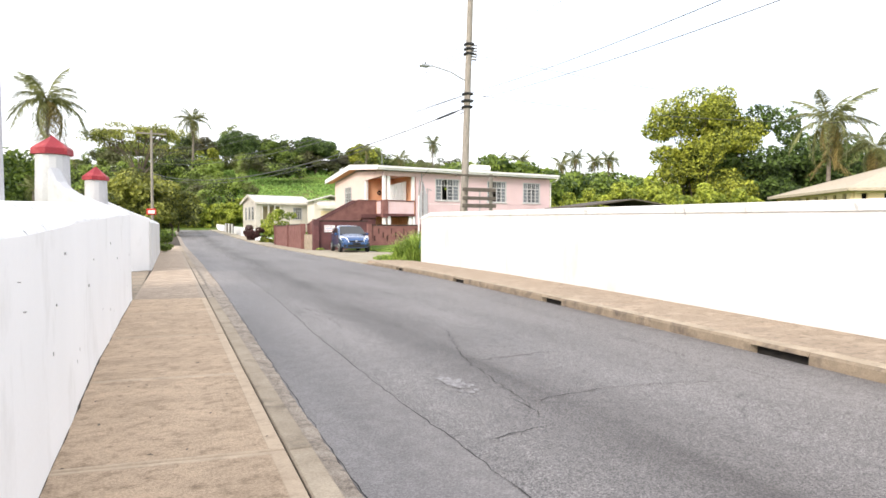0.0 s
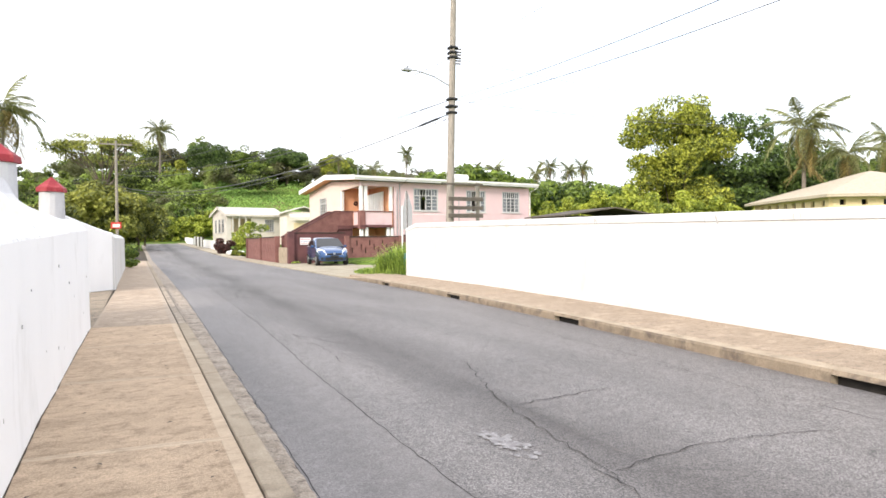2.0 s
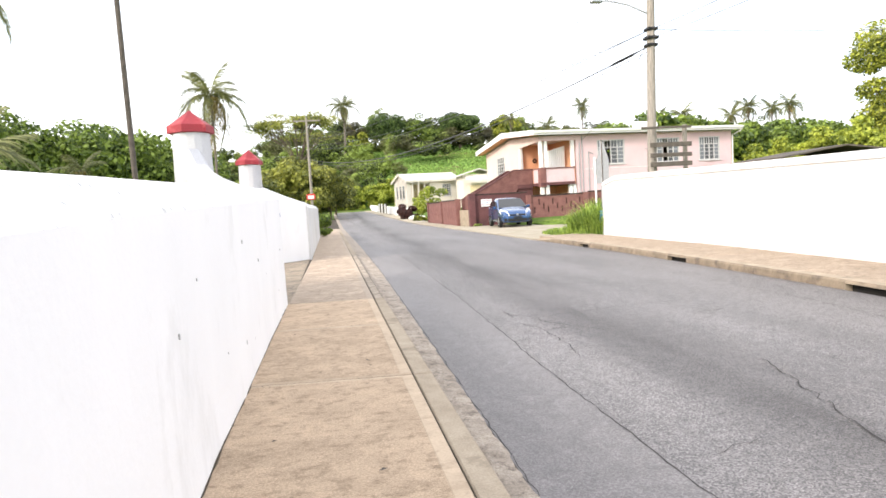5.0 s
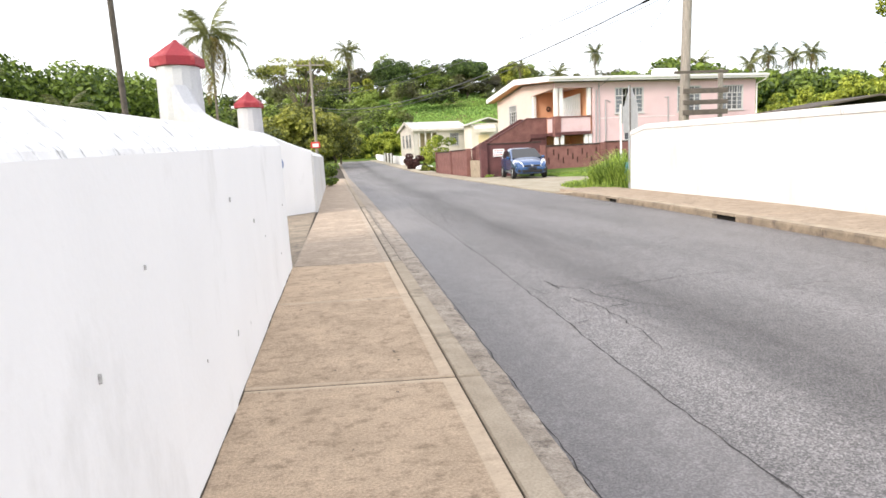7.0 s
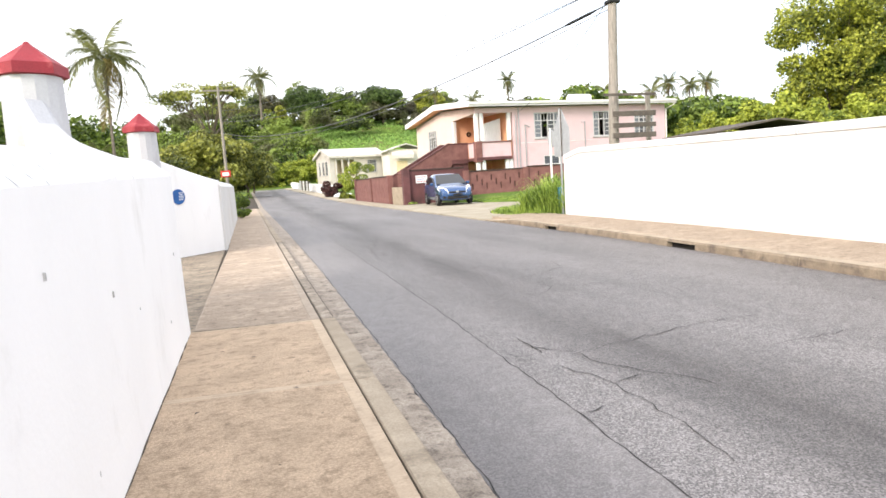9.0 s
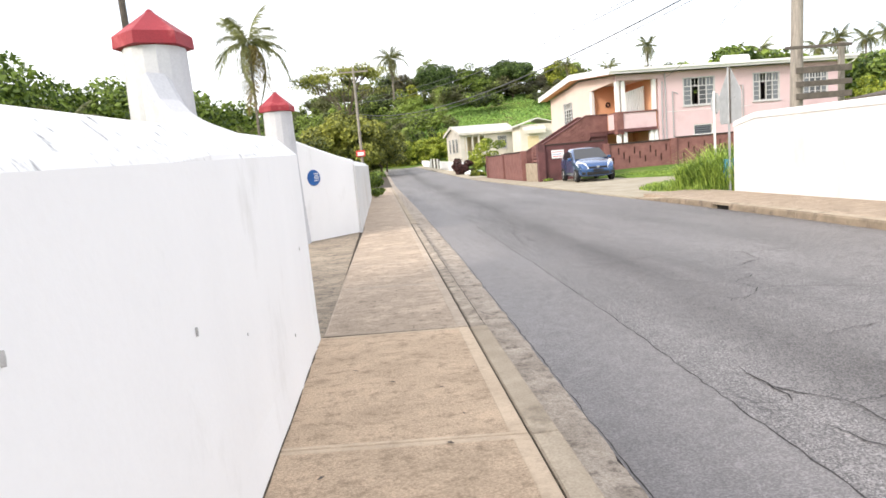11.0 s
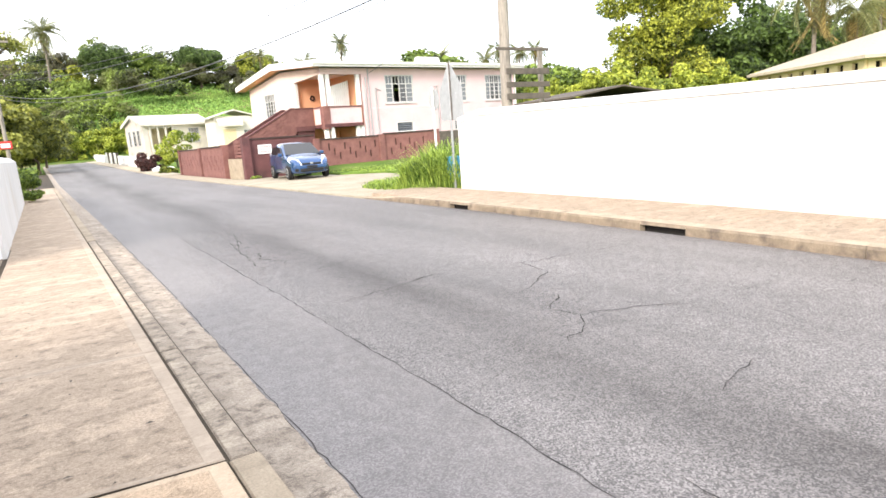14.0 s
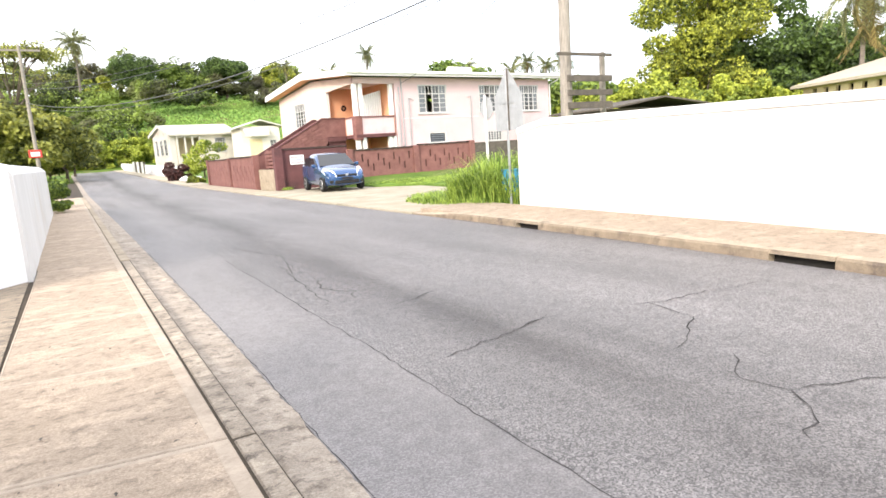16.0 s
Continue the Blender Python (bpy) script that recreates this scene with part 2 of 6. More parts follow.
def slab_mat(name, hi, lo, pit, amount, margin=False, rnd=0.06, flake=0.25):
    """Cast concrete: a streaky eroded skin with pits and exposed grit, or the smoother trowelled margin."""
    m = bpy.data.materials.new(name)
    m.use_nodes = True
    nt = m.node_tree
    b = nt.nodes["Principled BSDF"]
    geo = nt.nodes.new("ShaderNodeNewGeometry")

    def noise_tex(scale, detail, rough, stretch):
        mp = nt.nodes.new("ShaderNodeMapping")
        mp.inputs["Scale"].default_value = stretch
        nt.links.new(geo.outputs["Position"], mp.inputs[0])
        n = nt.nodes.new("ShaderNodeTexNoise")
        n.inputs["Scale"].default_value, n.inputs["Detail"].default_value, n.inputs["Roughness"].default_value = scale, detail, rough
        nt.links.new(mp.outputs[0], n.inputs[0])
        return n.outputs[0]

    def ramp(value, p0, p1, c0, c1):
        r = nt.nodes.new("ShaderNodeValToRGB")
        r.color_ramp.elements[0].position, r.color_ramp.elements[1].position = p0, p1
        r.color_ramp.elements[0].color, r.color_ramp.elements[1].color = (*c0, 1), (*c1, 1)
        nt.links.new(value, r.inputs[0])
        return r.outputs[0]

    def blend(kind, fac, a, b2):
        n = nt.nodes.new("ShaderNodeMixRGB")
        n.blend_type = kind
        for k, v in enumerate((fac, a, b2)):
            if isinstance(v, tuple):
                n.inputs[k].default_value = (*v, 1)
            elif isinstance(v, (int, float)):
                n.inputs[k].default_value = v
            else:
                nt.links.new(v, n.inputs[k])
        return n.outputs[0]

    big = noise_tex(2.0, 6, 0.6, (1, 1.4, 1))
    streak = noise_tex(8.5, 9, 0.76, (1.0, 1.35, 1))
    grit = noise_tex(70, 4, 0.75, (1, 1.3, 1))
    col = ramp(big, 0.34, 0.66, lo, hi)
    k = nt.nodes.new("ShaderNodeMath")
    k.operation = 'MULTIPLY'
    k.inputs[1].default_value = amount
    nt.links.new(ramp(streak, 0.5, 0.63, (0, 0, 0), (1, 1, 1)), k.inputs[0])
    col = blend('MIX', k.outputs[0], col, pit)
    # pale skin left where the surface has flaked
    fk = nt.nodes.new("ShaderNodeMath")
    fk.operation = 'MULTIPLY'
    fk.inputs[1].default_value = flake
    nt.links.new(ramp(noise_tex(2.6, 10, 0.72, (1, 1.7, 1)), 0.535, 0.565, (0, 0, 0), (1, 1, 1)), fk.inputs[0])
    col = blend('MIX', fk.outputs[0], col, tuple(min(0.8, c * 1.28) for c in hi))
    col = blend('MULTIPLY', 1.0, col, ramp(grit, 0.33, 0.66, (0.7, 0.68, 0.66) if not margin else (0.9, 0.9, 0.9), (1.24, 1.24, 1.22) if not margin else (1.06, 1.06, 1.06)))
    oi = nt.nodes.new("ShaderNodeObjectInfo")
    rr = nt.nodes.new("ShaderNodeMapRange")
    rr.inputs["To Min"].default_value, rr.inputs["To Max"].default_value = 1 - rnd, 1 + rnd
    nt.links.new(oi.outputs["Random"], rr.inputs[0])
    col = blend('MULTIPLY', 1.0, col, rr.outputs[0])
    nt.links.new(col, b.inputs["Base Color"])
    b.inputs["Roughness"].default_value = 0.9
    b.inputs["Specular IOR Level"].default_value = 0.2
    ad = nt.nodes.new("ShaderNodeMath")
    ad.operation = 'SUBTRACT'
    nt.links.new(grit, ad.inputs[0])
    nt.links.new(streak, ad.inputs[1])
    bp = nt.nodes.new("ShaderNodeBump")
    bp.inputs["Strength"].default_value, bp.inputs["Distance"].default_value = (0.25 if margin else 0.9), 0.012
    nt.links.new(ad.outputs[0], bp.inputs["Height"])
    nt.links.new(bp.outputs[0], b.inputs["Normal"])
    return m


M = {}
M["asphalt"] = asphalt_mat("worn_asphalt", (0.086, 0.08, 0.078), (0.262, 0.243, 0.238), 118, True, 0.85)
M["asphalt_edge"] = asphalt_mat("smooth_asphalt_strip", (0.145, 0.134, 0.131), (0.25, 0.232, 0.228), 130, False, 0.0)
M["crack"] = mat("crack_shadow", (0.055, 0.05, 0.05), (0.03, 0.03, 0.03), rough=0.95, bump=0)
M["patch"] = mat("old_line_paint", (0.34, 0.33, 0.33), (0.2, 0.195, 0.2), rough=0.8, scale=22, fine=150, bump=0.4, stain=(0.2, 0.19, 0.195), stain_scale=14, stain_lo=0.47, stain_hi=0.55)
M["slab"] = slab_mat("tan_concrete_slab", (0.56, 0.428, 0.31), (0.43, 0.328, 0.235), (0.24, 0.18, 0.125), 0.72)
M["slab_margin"] = slab_mat("trowelled_slab_margin", (0.52, 0.412, 0.303), (0.44, 0.345, 0.25), (0.29, 0.225, 0.16), 0.5, True)
M["slab_worn"] = slab_mat("greyed_worn_slab", (0.465, 0.374, 0.294), (0.395, 0.318, 0.247), (0.2, 0.163, 0.13), 0.78, rnd=0.03, flake=0.5)
M["slab_east"] = slab_mat("tan_pavement_concrete", (0.4, 0.322, 0.25), (0.335, 0.268, 0.207), (0.18, 0.145, 0.113), 0.7, rnd=0.03, flake=0.4)
M["slab_worn_margin"] = slab_mat("greyed_slab_margin", (0.45, 0.37, 0.292), (0.38, 0.313, 0.247), (0.25, 0.205, 0.163), 0.5, True)
M["kerb_worn"] = slab_mat("broken_kerb_concrete", (0.41, 0.35, 0.285), (0.3, 0.255, 0.21), (0.13, 0.11, 0.095), 0.95, flake=0.55)
M["apron"] = slab_mat("worn_brown_apron", (0.38, 0.315, 0.24), (0.26, 0.215, 0.17), (0.105, 0.095, 0.087), 0.95, flake=0.5)
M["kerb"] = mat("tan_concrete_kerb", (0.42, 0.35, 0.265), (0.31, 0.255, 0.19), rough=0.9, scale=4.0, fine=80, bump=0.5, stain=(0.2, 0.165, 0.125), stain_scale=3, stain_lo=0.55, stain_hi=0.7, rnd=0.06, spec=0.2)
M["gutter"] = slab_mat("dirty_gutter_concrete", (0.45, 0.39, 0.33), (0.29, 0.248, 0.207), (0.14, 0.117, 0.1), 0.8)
# darker brown for the kerb side that faces the road
M["kerbface"] = mat("dark_kerb_face", (0.27, 0.215, 0.155), (0.19, 0.15, 0.11), rough=0.92, scale=5, fine=70, bump=0.6, stain=(0.12, 0.095, 0.075), stain_scale=3.5, stain_lo=0.5, stain_hi=0.65)
M["joint"] = mat("joint_dirt_and_foot_line", (0.075, 0.058, 0.04), (0.045, 0.036, 0.026), rough=0.95, bump=0.2)
M["white"] = mat("white_wall_paint", (0.83, 0.825, 0.825), (0.79, 0.785, 0.785), rough=0.8, scale=1.3, fine=30, bump=0.12, fine_amt=0.06,
                 stain=(0.68, 0.672, 0.66), stain_scale=2.2, stain_lo=0.57, stain_hi=0.78, stretch=(1.5, 0.9, 0.45), spec=0.25)
M["white_top"] = mat("weathered_white_coping", (0.82, 0.815, 0.81), (0.7, 0.69, 0.685), rough=0.85, scale=2.0, fine=45, bump=0.5, fine_amt=0.15,
                     stain=(0.24, 0.24, 0.235), stain_scale=4.0, stain_lo=0.57, stain_hi=0.67, stretch=(3.2, 6.0, 1), spec=0.2)
M["white_r"] = mat("cream_stained_white_paint", (0.67, 0.66, 0.65), (0.58, 0.57, 0.555), rough=0.8, scale=1.2, fine=40, bump=0.3, fine_amt=0.12,
                   stain=(0.52, 0.47, 0.4), stain_scale=1.1, stain_lo=0.53, stain_hi=0.8, stretch=(1, 1, 0.35), spec=0.25)
M["white_turret"] = mat("weathered_turret_paint", (0.55, 0.55, 0.57), (0.48, 0.48, 0.5), rough=0.85, scale=2.5, fine=40, bump=0.3, fine_amt=0.12,
                        stain=(0.4, 0.405, 0.42), stain_scale=2.6, stain_lo=0.52, stain_hi=0.75, stretch=(1, 1, 0.5), spec=0.2)
M["chip"] = mat("bare_render_chip", (0.52, 0.51, 0.5), (0.36, 0.355, 0.345), bump=0.3)
M["red"] = mat("red_turret_paint", (0.3, 0.03, 0.04), (0.24, 0.026, 0.036), rough=0.6, scale=3, bump=0.2, stain=(0.45, 0.12, 0.12), stain_scale=3)
M["blue"] = mat("blue_plaque_enamel", (0.02, 0.11, 0.34), (0.015, 0.08, 0.27), rough=0.4, bump=0.05)
M["pink"] = mat("pink_house_paint", (0.69, 0.522, 0.528), (0.645, 0.482, 0.488), rough=0.8, scale=1.2, fine=40, bump=0.2, fine_amt=0.12, stain=(0.58, 0.42, 0.42), stain_scale=0.6)
M["cream"] = mat("cream_house_paint", (0.7, 0.555, 0.5), (0.65, 0.51, 0.455), rough=0.8, scale=1.2, fine=40, bump=0.2, fine_amt=0.12)
M["cream_far"] = mat("cream_bungalow_paint", (0.72, 0.67, 0.6), (0.65, 0.6, 0.53), rough=0.8, scale=1.0, fine=40, bump=0.2, fine_amt=0.12, stain=(0.52, 0.46, 0.39), stain_scale=0.8)
M["orange"] = mat("orange_porch_paint", (0.78, 0.42, 0.25), (0.72, 0.38, 0.22), rough=0.8, scale=1.2, fine=40, bump=0.2, fine_amt=0.12)
M["brick"] = mat("redbrown_block", (0.245, 0.118, 0.103), (0.175, 0.08, 0.072), rough=0.85, scale=3, fine=50, bump=0.4, stain=(0.13, 0.06, 0.05), stain_scale=1.5, rnd=0.08)
M["brick_dark"] = mat("dark_redbrown_paint", (0.14, 0.06, 0.06), (0.1, 0.045, 0.045), rough=0.85, scale=2, fine=50, bump=0.3, stain=(0.07, 0.04, 0.04), stain_scale=1.2)
# black mildew of the wall caps, and the painted shade in the slits
M["mildew_and_slit_dark"] = mat("black_mildew_and_slit_dark", (0.07, 0.045, 0.04), (0.04, 0.03, 0.028), rough=0.9, bump=0.3)
M["roof"] = mat("pale_sheet_roof", (0.62, 0.6, 0.55), (0.5, 0.48, 0.44), rough=0.6, scale=2, bump=0.15, stain=(0.42, 0.38, 0.33), stain_scale=0.8)
M["trim"] = mat("white_trim_paint", (0.8, 0.79, 0.77), (0.74, 0.73, 0.71), rough=0.6, scale=2, bump=0.1, fine_amt=0.1)
M["frame"] = mat("greyed_window_frame_paint", (0.56, 0.55, 0.54), (0.47, 0.46, 0.45), rough=0.6, scale=3, bump=0.1, fine_amt=0.1)
M["tan_roof"] = mat("tan_shingle_roof", (0.47, 0.41, 0.32), (0.4, 0.34, 0.26), rough=0.85, scale=5, bump=0.3)
M["yellow_wall"] = mat("pale_yellow_wall", (0.72, 0.6, 0.38), (0.66, 0.54, 0.33), rough=0.85, bump=0.15)
M["glass"] = glass_mat("window_glass", (0.05, 0.055, 0.06))
M["glass_pale"] = glass_mat("louvre_glass", (0.14, 0.155, 0.17))
# near-black stand-in for the shade inside rooms and drain slots
M["dark"] = mat("dark_interior", (0.03, 0.027, 0.025), (0.02, 0.018, 0.017), bump=0)
M["wood"] = mat("weathered_pole_wood", (0.33, 0.295, 0.255), (0.22, 0.2, 0.175), rough=0.9, scale=7, fine=60, bump=0.6, stretch=(4, 4, 0.35), stain=(0.13, 0.11, 0.09), stain_scale=2.5)
M["plank"] = mat("grey_weathered_plank", (0.13, 0.11, 0.092), (0.08, 0.07, 0.06), rough=0.9, scale=6, bump=0.4)
M["metal"] = mat("galvanised_metal", (0.45, 0.46, 0.47), (0.36, 0.37, 0.38), rough=0.45, metal=0.7, bump=0.05)
M["wire"] = mat("grey_cable", (0.1, 0.1, 0.105), (0.08, 0.08, 0.085), rough=0.6, bump=0)
M["signgrey"] = mat("grey_sign_back", (0.42, 0.43, 0.44), (0.35, 0.36, 0.37), rough=0.5, metal=0.3, bump=0.05)
M["signred"] = mat("red_sign_face", (0.6, 0.06, 0.05), (0.55, 0.05, 0.04), rough=0.5, bump=0)
M["plastic_white"] = mat("white_sign_board", (0.8, 0.8, 0.8), (0.74, 0.74, 0.74), rough=0.5, bump=0)
M["teal"] = mat("blue_plastic_barrel", (0.05, 0.27, 0.42), (0.04, 0.2, 0.34), rough=0.45, bump=0.05)
M["carblue"] = mat("blue_car_paint", (0.04, 0.1, 0.245), (0.036, 0.09, 0.225), rough=0.25, metal=0.5, scale=2, bump=0, coat=1.0, fine_amt=0.05, spec=0.5)
M["carglass"] = glass_mat("car_glass", (0.02, 0.022, 0.025))
M["black"] = mat("black_plastic", (0.02, 0.02, 0.021), (0.015, 0.015, 0.016), rough=0.6, bump=0)
M["tyre"] = mat("tyre_rubber", (0.025, 0.025, 0.025), (0.018, 0.018, 0.018), rough=0.9, bump=0.1)
M["rim"] = mat("silver_rim", (0.5, 0.51, 0.52), (0.42, 0.43, 0.44), rough=0.35, metal=0.9, bump=0)
M["lens"] = glass_mat("headlight_lens", (0.65, 0.67, 0.7))
M["bark"] = mat("tree_bark", (0.17, 0.135, 0.1), (0.1, 0.08, 0.06), rough=0.95, scale=4, fine=30, bump=0.6, stretch=(3, 3, 0.6))
M["palmbark"] = mat("palm_bark", (0.22, 0.19, 0.155), (0.13, 0.11, 0.09), rough=0.95, scale=3, fine=30, bump=0.6, stretch=(1, 1, 5))
M["ground"] = mat("rough_grass_ground", (0.13, 0.2, 0.035), (0.07, 0.12, 0.025), rough=0.95, scale=0.5, fine=9, bump=0.6, stain=(0.17, 0.15, 0.07), stain_scale=0.12, stain_lo=0.52, stain_hi=0.65, spec=0.1)
M["dirt"] = mat("pale_driveway_concrete", (0.4, 0.355, 0.28), (0.32, 0.28, 0.21), rough=0.92, scale=1.2, fine=40, bump=0.4, stain=(0.24, 0.21, 0.15), stain_scale=0.9, spec=0.15)
M["lawn"] = mat("mown_lawn", (0.16, 0.25, 0.045), (0.1, 0.17, 0.03), rough=0.95, scale=1.5, fine=25, bump=0.6, spec=0.1)
M["leaf_a"] = leaf_mat("leaf_mid_green", (0.22, 0.3, 0.05), (0.04, 0.072, 0.02))
M["leaf_b"] = leaf_mat("leaf_yellow_green", (0.43, 0.455, 0.06), (0.042, 0.07, 0.015), patch=1.3)
M["leaf_c"] = leaf_mat("leaf_dark_green", (0.13, 0.2, 0.045), (0.026, 0.045, 0.018))
M["leaf_d"] = leaf_mat("leaf_olive", (0.36, 0.37, 0.08), (0.07, 0.09, 0.03), scale=0.25, patch=1.4)
M["leaf_far"] = leaf_mat("hillside_leaf", (0.28, 0.37, 0.07), (0.028, 0.04, 0.02), scale=0.08, patch=2.2, dry=(0.1, 0.09, 0.055))
M["leaf_yellow"] = leaf_mat("sunny_shrub_leaf", (0.44, 0.49, 0.07), (0.11, 0.16, 0.025), scale=0.3, patch=1.3)
M["leaf_red"] = leaf_mat("dark_red_leaf", (0.1, 0.04, 0.035), (0.035, 0.02, 0.018))
M["palmleaf"] = leaf_mat("palm_leaflet", (0.3, 0.31, 0.12), (0.075, 0.09, 0.038))
M["palmdry"] = leaf_mat("dry_palm_leaflet", (0.38, 0.3, 0.11), (0.16, 0.12, 0.045))
M["blade"] = leaf_mat("long_grass_blade", (0.4, 0.52, 0.1), (0.07, 0.14, 0.02), scale=1.5)
M["hillgrass"] = leaf_mat("hill_grass_blade", (0.25, 0.4, 0.085), (0.13, 0.24, 0.05), scale=0.08)


# ---- mesh helpers ----
def part(name, bm, material, parent=None, label="", smooth=False):
    """Link a bmesh as one mesh object under a thing or a part."""
    me = bpy.data.meshes.new(name)
    bm.to_mesh(me)
    bm.free()
    return part_mesh(name, me, material, parent, label, smooth)


def part_mesh(name, me, material, parent=None, label="", smooth=False):
    if len(me.materials) == 0:
        me.materials.append(material)
    if smooth:
        me.polygons.foreach_set("use_smooth", [True] * len(me.polygons))
    ob = new(name, me)
    if parent is not None:
        ob.parent = parent
    if label:
        tagged(ob, label)
    return ob


def thing(name, m, label, category, group="", kind=""):
    ob = new(name)
    ob.matrix_world = m
    return tagged(ob, label, category, group, kind)


def box(bm, x0, x1, y0, y1, z0, z1, bevel=0.0):
    vs = [bm.verts.new(p) for p in ((x0, y0, z0), (x1, y0, z0), (x1, y1, z0), (x0, y1, z0), (x0, y0, z1), (x1, y0, z1), (x1, y1, z1), (x0, y1, z1))]
    fs = [bm.faces.new([vs[i] for i in q]) for q in ((3, 2, 1, 0), (4, 5, 6, 7), (0, 1, 5, 4), (1, 2, 6, 5), (2, 3, 7, 6), (3, 0, 4, 7))]
    if bevel > 0:
        es = list({e for f in fs for e in f.edges})
        bmesh.ops.bevel(bm, geom=es, offset=bevel, segments=1, affect='EDGES', clamp_overlap=True)
    return bm


def boxes(*items, bevel=0.0):
    bm = bmesh.new()
    for it in items:
        box(bm, *it, bevel=bevel)
    return bm


def tube(bm, pts, radii, seg=10, caps=True):
    """A round bar through the points with a radius at each."""
    pts = [Vector(p) for p in pts]
    rings = []
    for i, p in enumerate(pts):
        d = (pts[min(i + 1, len(pts) - 1)] - pts[max(i - 1, 0)]).normalized()
        a = d.orthogonal().normalized() if abs(d.z) < 0.9 else Vector((1, 0, 0)).cross(d).normalized()
        b = d.cross(a)
        r = radii[i] if hasattr(radii, "__len__") else radii
        rings.append([bm.verts.new(p + (a * math.cos(k * 2 * math.pi / seg) + b * math.sin(k * 2 * math.pi / seg)) * r) for k in range(seg)])
    for r0, r1 in zip(rings, rings[1:]):
        for k in range(seg):
            bm.faces.new((r0[k], r0[(k + 1) % seg], r1[(k + 1) % seg], r1[k]))
    if caps:
        bm.faces.new(rings[0][::-1])
        bm.faces.new(rings[-1])
    return bm


def prism(bm, poly, axis, a, b):
    """A flat outline pushed from a to b along an axis; poly holds the two other coordinates in order."""
    def at(p, c):
        return {"x": (c, p[0], p[1]), "y": (p[0], c, p[1]), "z": (p[0], p[1], c)}[axis]
    v0 = [bm.verts.new(at(p, a)) for p in poly]
    v1 = [bm.verts.new(at(p, b)) for p in poly]
    n = len(poly)
    bm.faces.new(v0[::-1])
    bm.faces.new(v1)
    for i in range(n):
        bm.faces.new((v0[i], v0[(i + 1) % n], v1[(i + 1) % n], v1[i]))
    bmesh.ops.recalc_face_normals(bm, faces=bm.faces)
    return bm


def sweep(sections, closed_ends=True):
    """Skin a run of equal cross-sections, each a list of points."""
    bm = bmesh.new()
    rows = [[bm.verts.new(p) for p in s] for s in sections]
    n = len(rows[0])
    for r0, r1 in zip(rows, rows[1:]):
        for k in range(n):
            bm.faces.new((r0[k], r0[(k + 1) % n], r1[(k + 1) % n], r1[k]))
    if closed_ends:
        bm.faces.new(rows[0][::-1])
        bm.faces.new(rows[-1])
    bmesh.ops.recalc_face_normals(bm, faces=bm.faces)
    return bm


def wall_run(bm, length, z0, z1, y0, y1, openings):
    """A wall along x with rectangular openings (x0, x1, za, zb) cut right through it."""
    xs = sorted({0.0, length, *[o[0] for o in openings], *[o[1] for o in openings]})
    for a, b in zip(xs, xs[1:]):
        here = sorted((o[2], o[3]) for o in openings if o[0] <= a + 1e-6 and o[1] >= b - 1e-6)
        z = z0
        for za, zb in here:
            if za > z + 1e-6:
                box(bm, a, b, y0, y1, z, za)
            z = zb
        if z1 > z + 1e-6:
            box(bm, a, b, y0, y1, z, z1)
    bmesh.ops.remove_doubles(bm, verts=bm.verts, dist=0.0001)
    return bm


def interp(table, y):
    return float(np.interp(y, [t[0] for t in table], [t[1] for t in table]))


# ---- plan of the street ----
KERB_R = ((-30, 3.2), (-10, 4.75), (0, 5.62), (3.7, 6.05), (7, 6.4), (10.2, 6.75), (14.5, 7.08), (17.7, 7.24), (21, 7.3), (60, 7.35), (165, 7.3))
WALL_R = ((-30, 4.7), (-10, 6.25), (0, 7.1), (4.6, 7.62), (8.2, 8.1), (12.3, 8.58), (17, 8.95), (22.35, 9.05))
ROAD_L = ((-30, 1.0), (5, 1.06), (12, 1.17), (17, 1.25), (27, 1.3), (60, 1.25), (165, 1.2))
TOP_R = ((-30, 1.6), (0, 1.7), (4.7, 1.76), (11.8, 1.89), (22.4, 2.05))
TOP_L = ((-30, 1.2), (3.5, 1.37), (6.1, 1.465), (12.6, 1.665))
ENDY = 165.0


def rise(y):
    """The street climbs gently towards the hill."""
    return 0.0164 * max(0.0, y - 56)


def smooth(a, b, x):
    t = min(1.0, max(0.0, (x - a) / (b - a)))
    return t * t * (3 - 2 * t)


def land(x, y):
    """Height of the open ground."""
    z = rise(min(y, 150)) - 0.06
    z += 0.4 * smooth(9.5, 13, x) * smooth(34, 40, y)
    far = smooth(128, 245, y + 0.25 * (x - 10))
    side = 1 - 0.75 * smooth(40, 150, x) - 0.5 * smooth(0, 90, -x)
    z += 23 * far * side
    near = smooth(9, 30, max(x - 9.4, -x - 3))
    z += 0.35 * near * noise.noise((x * 0.08, y * 0.08, 0.3)) * 2
    return z


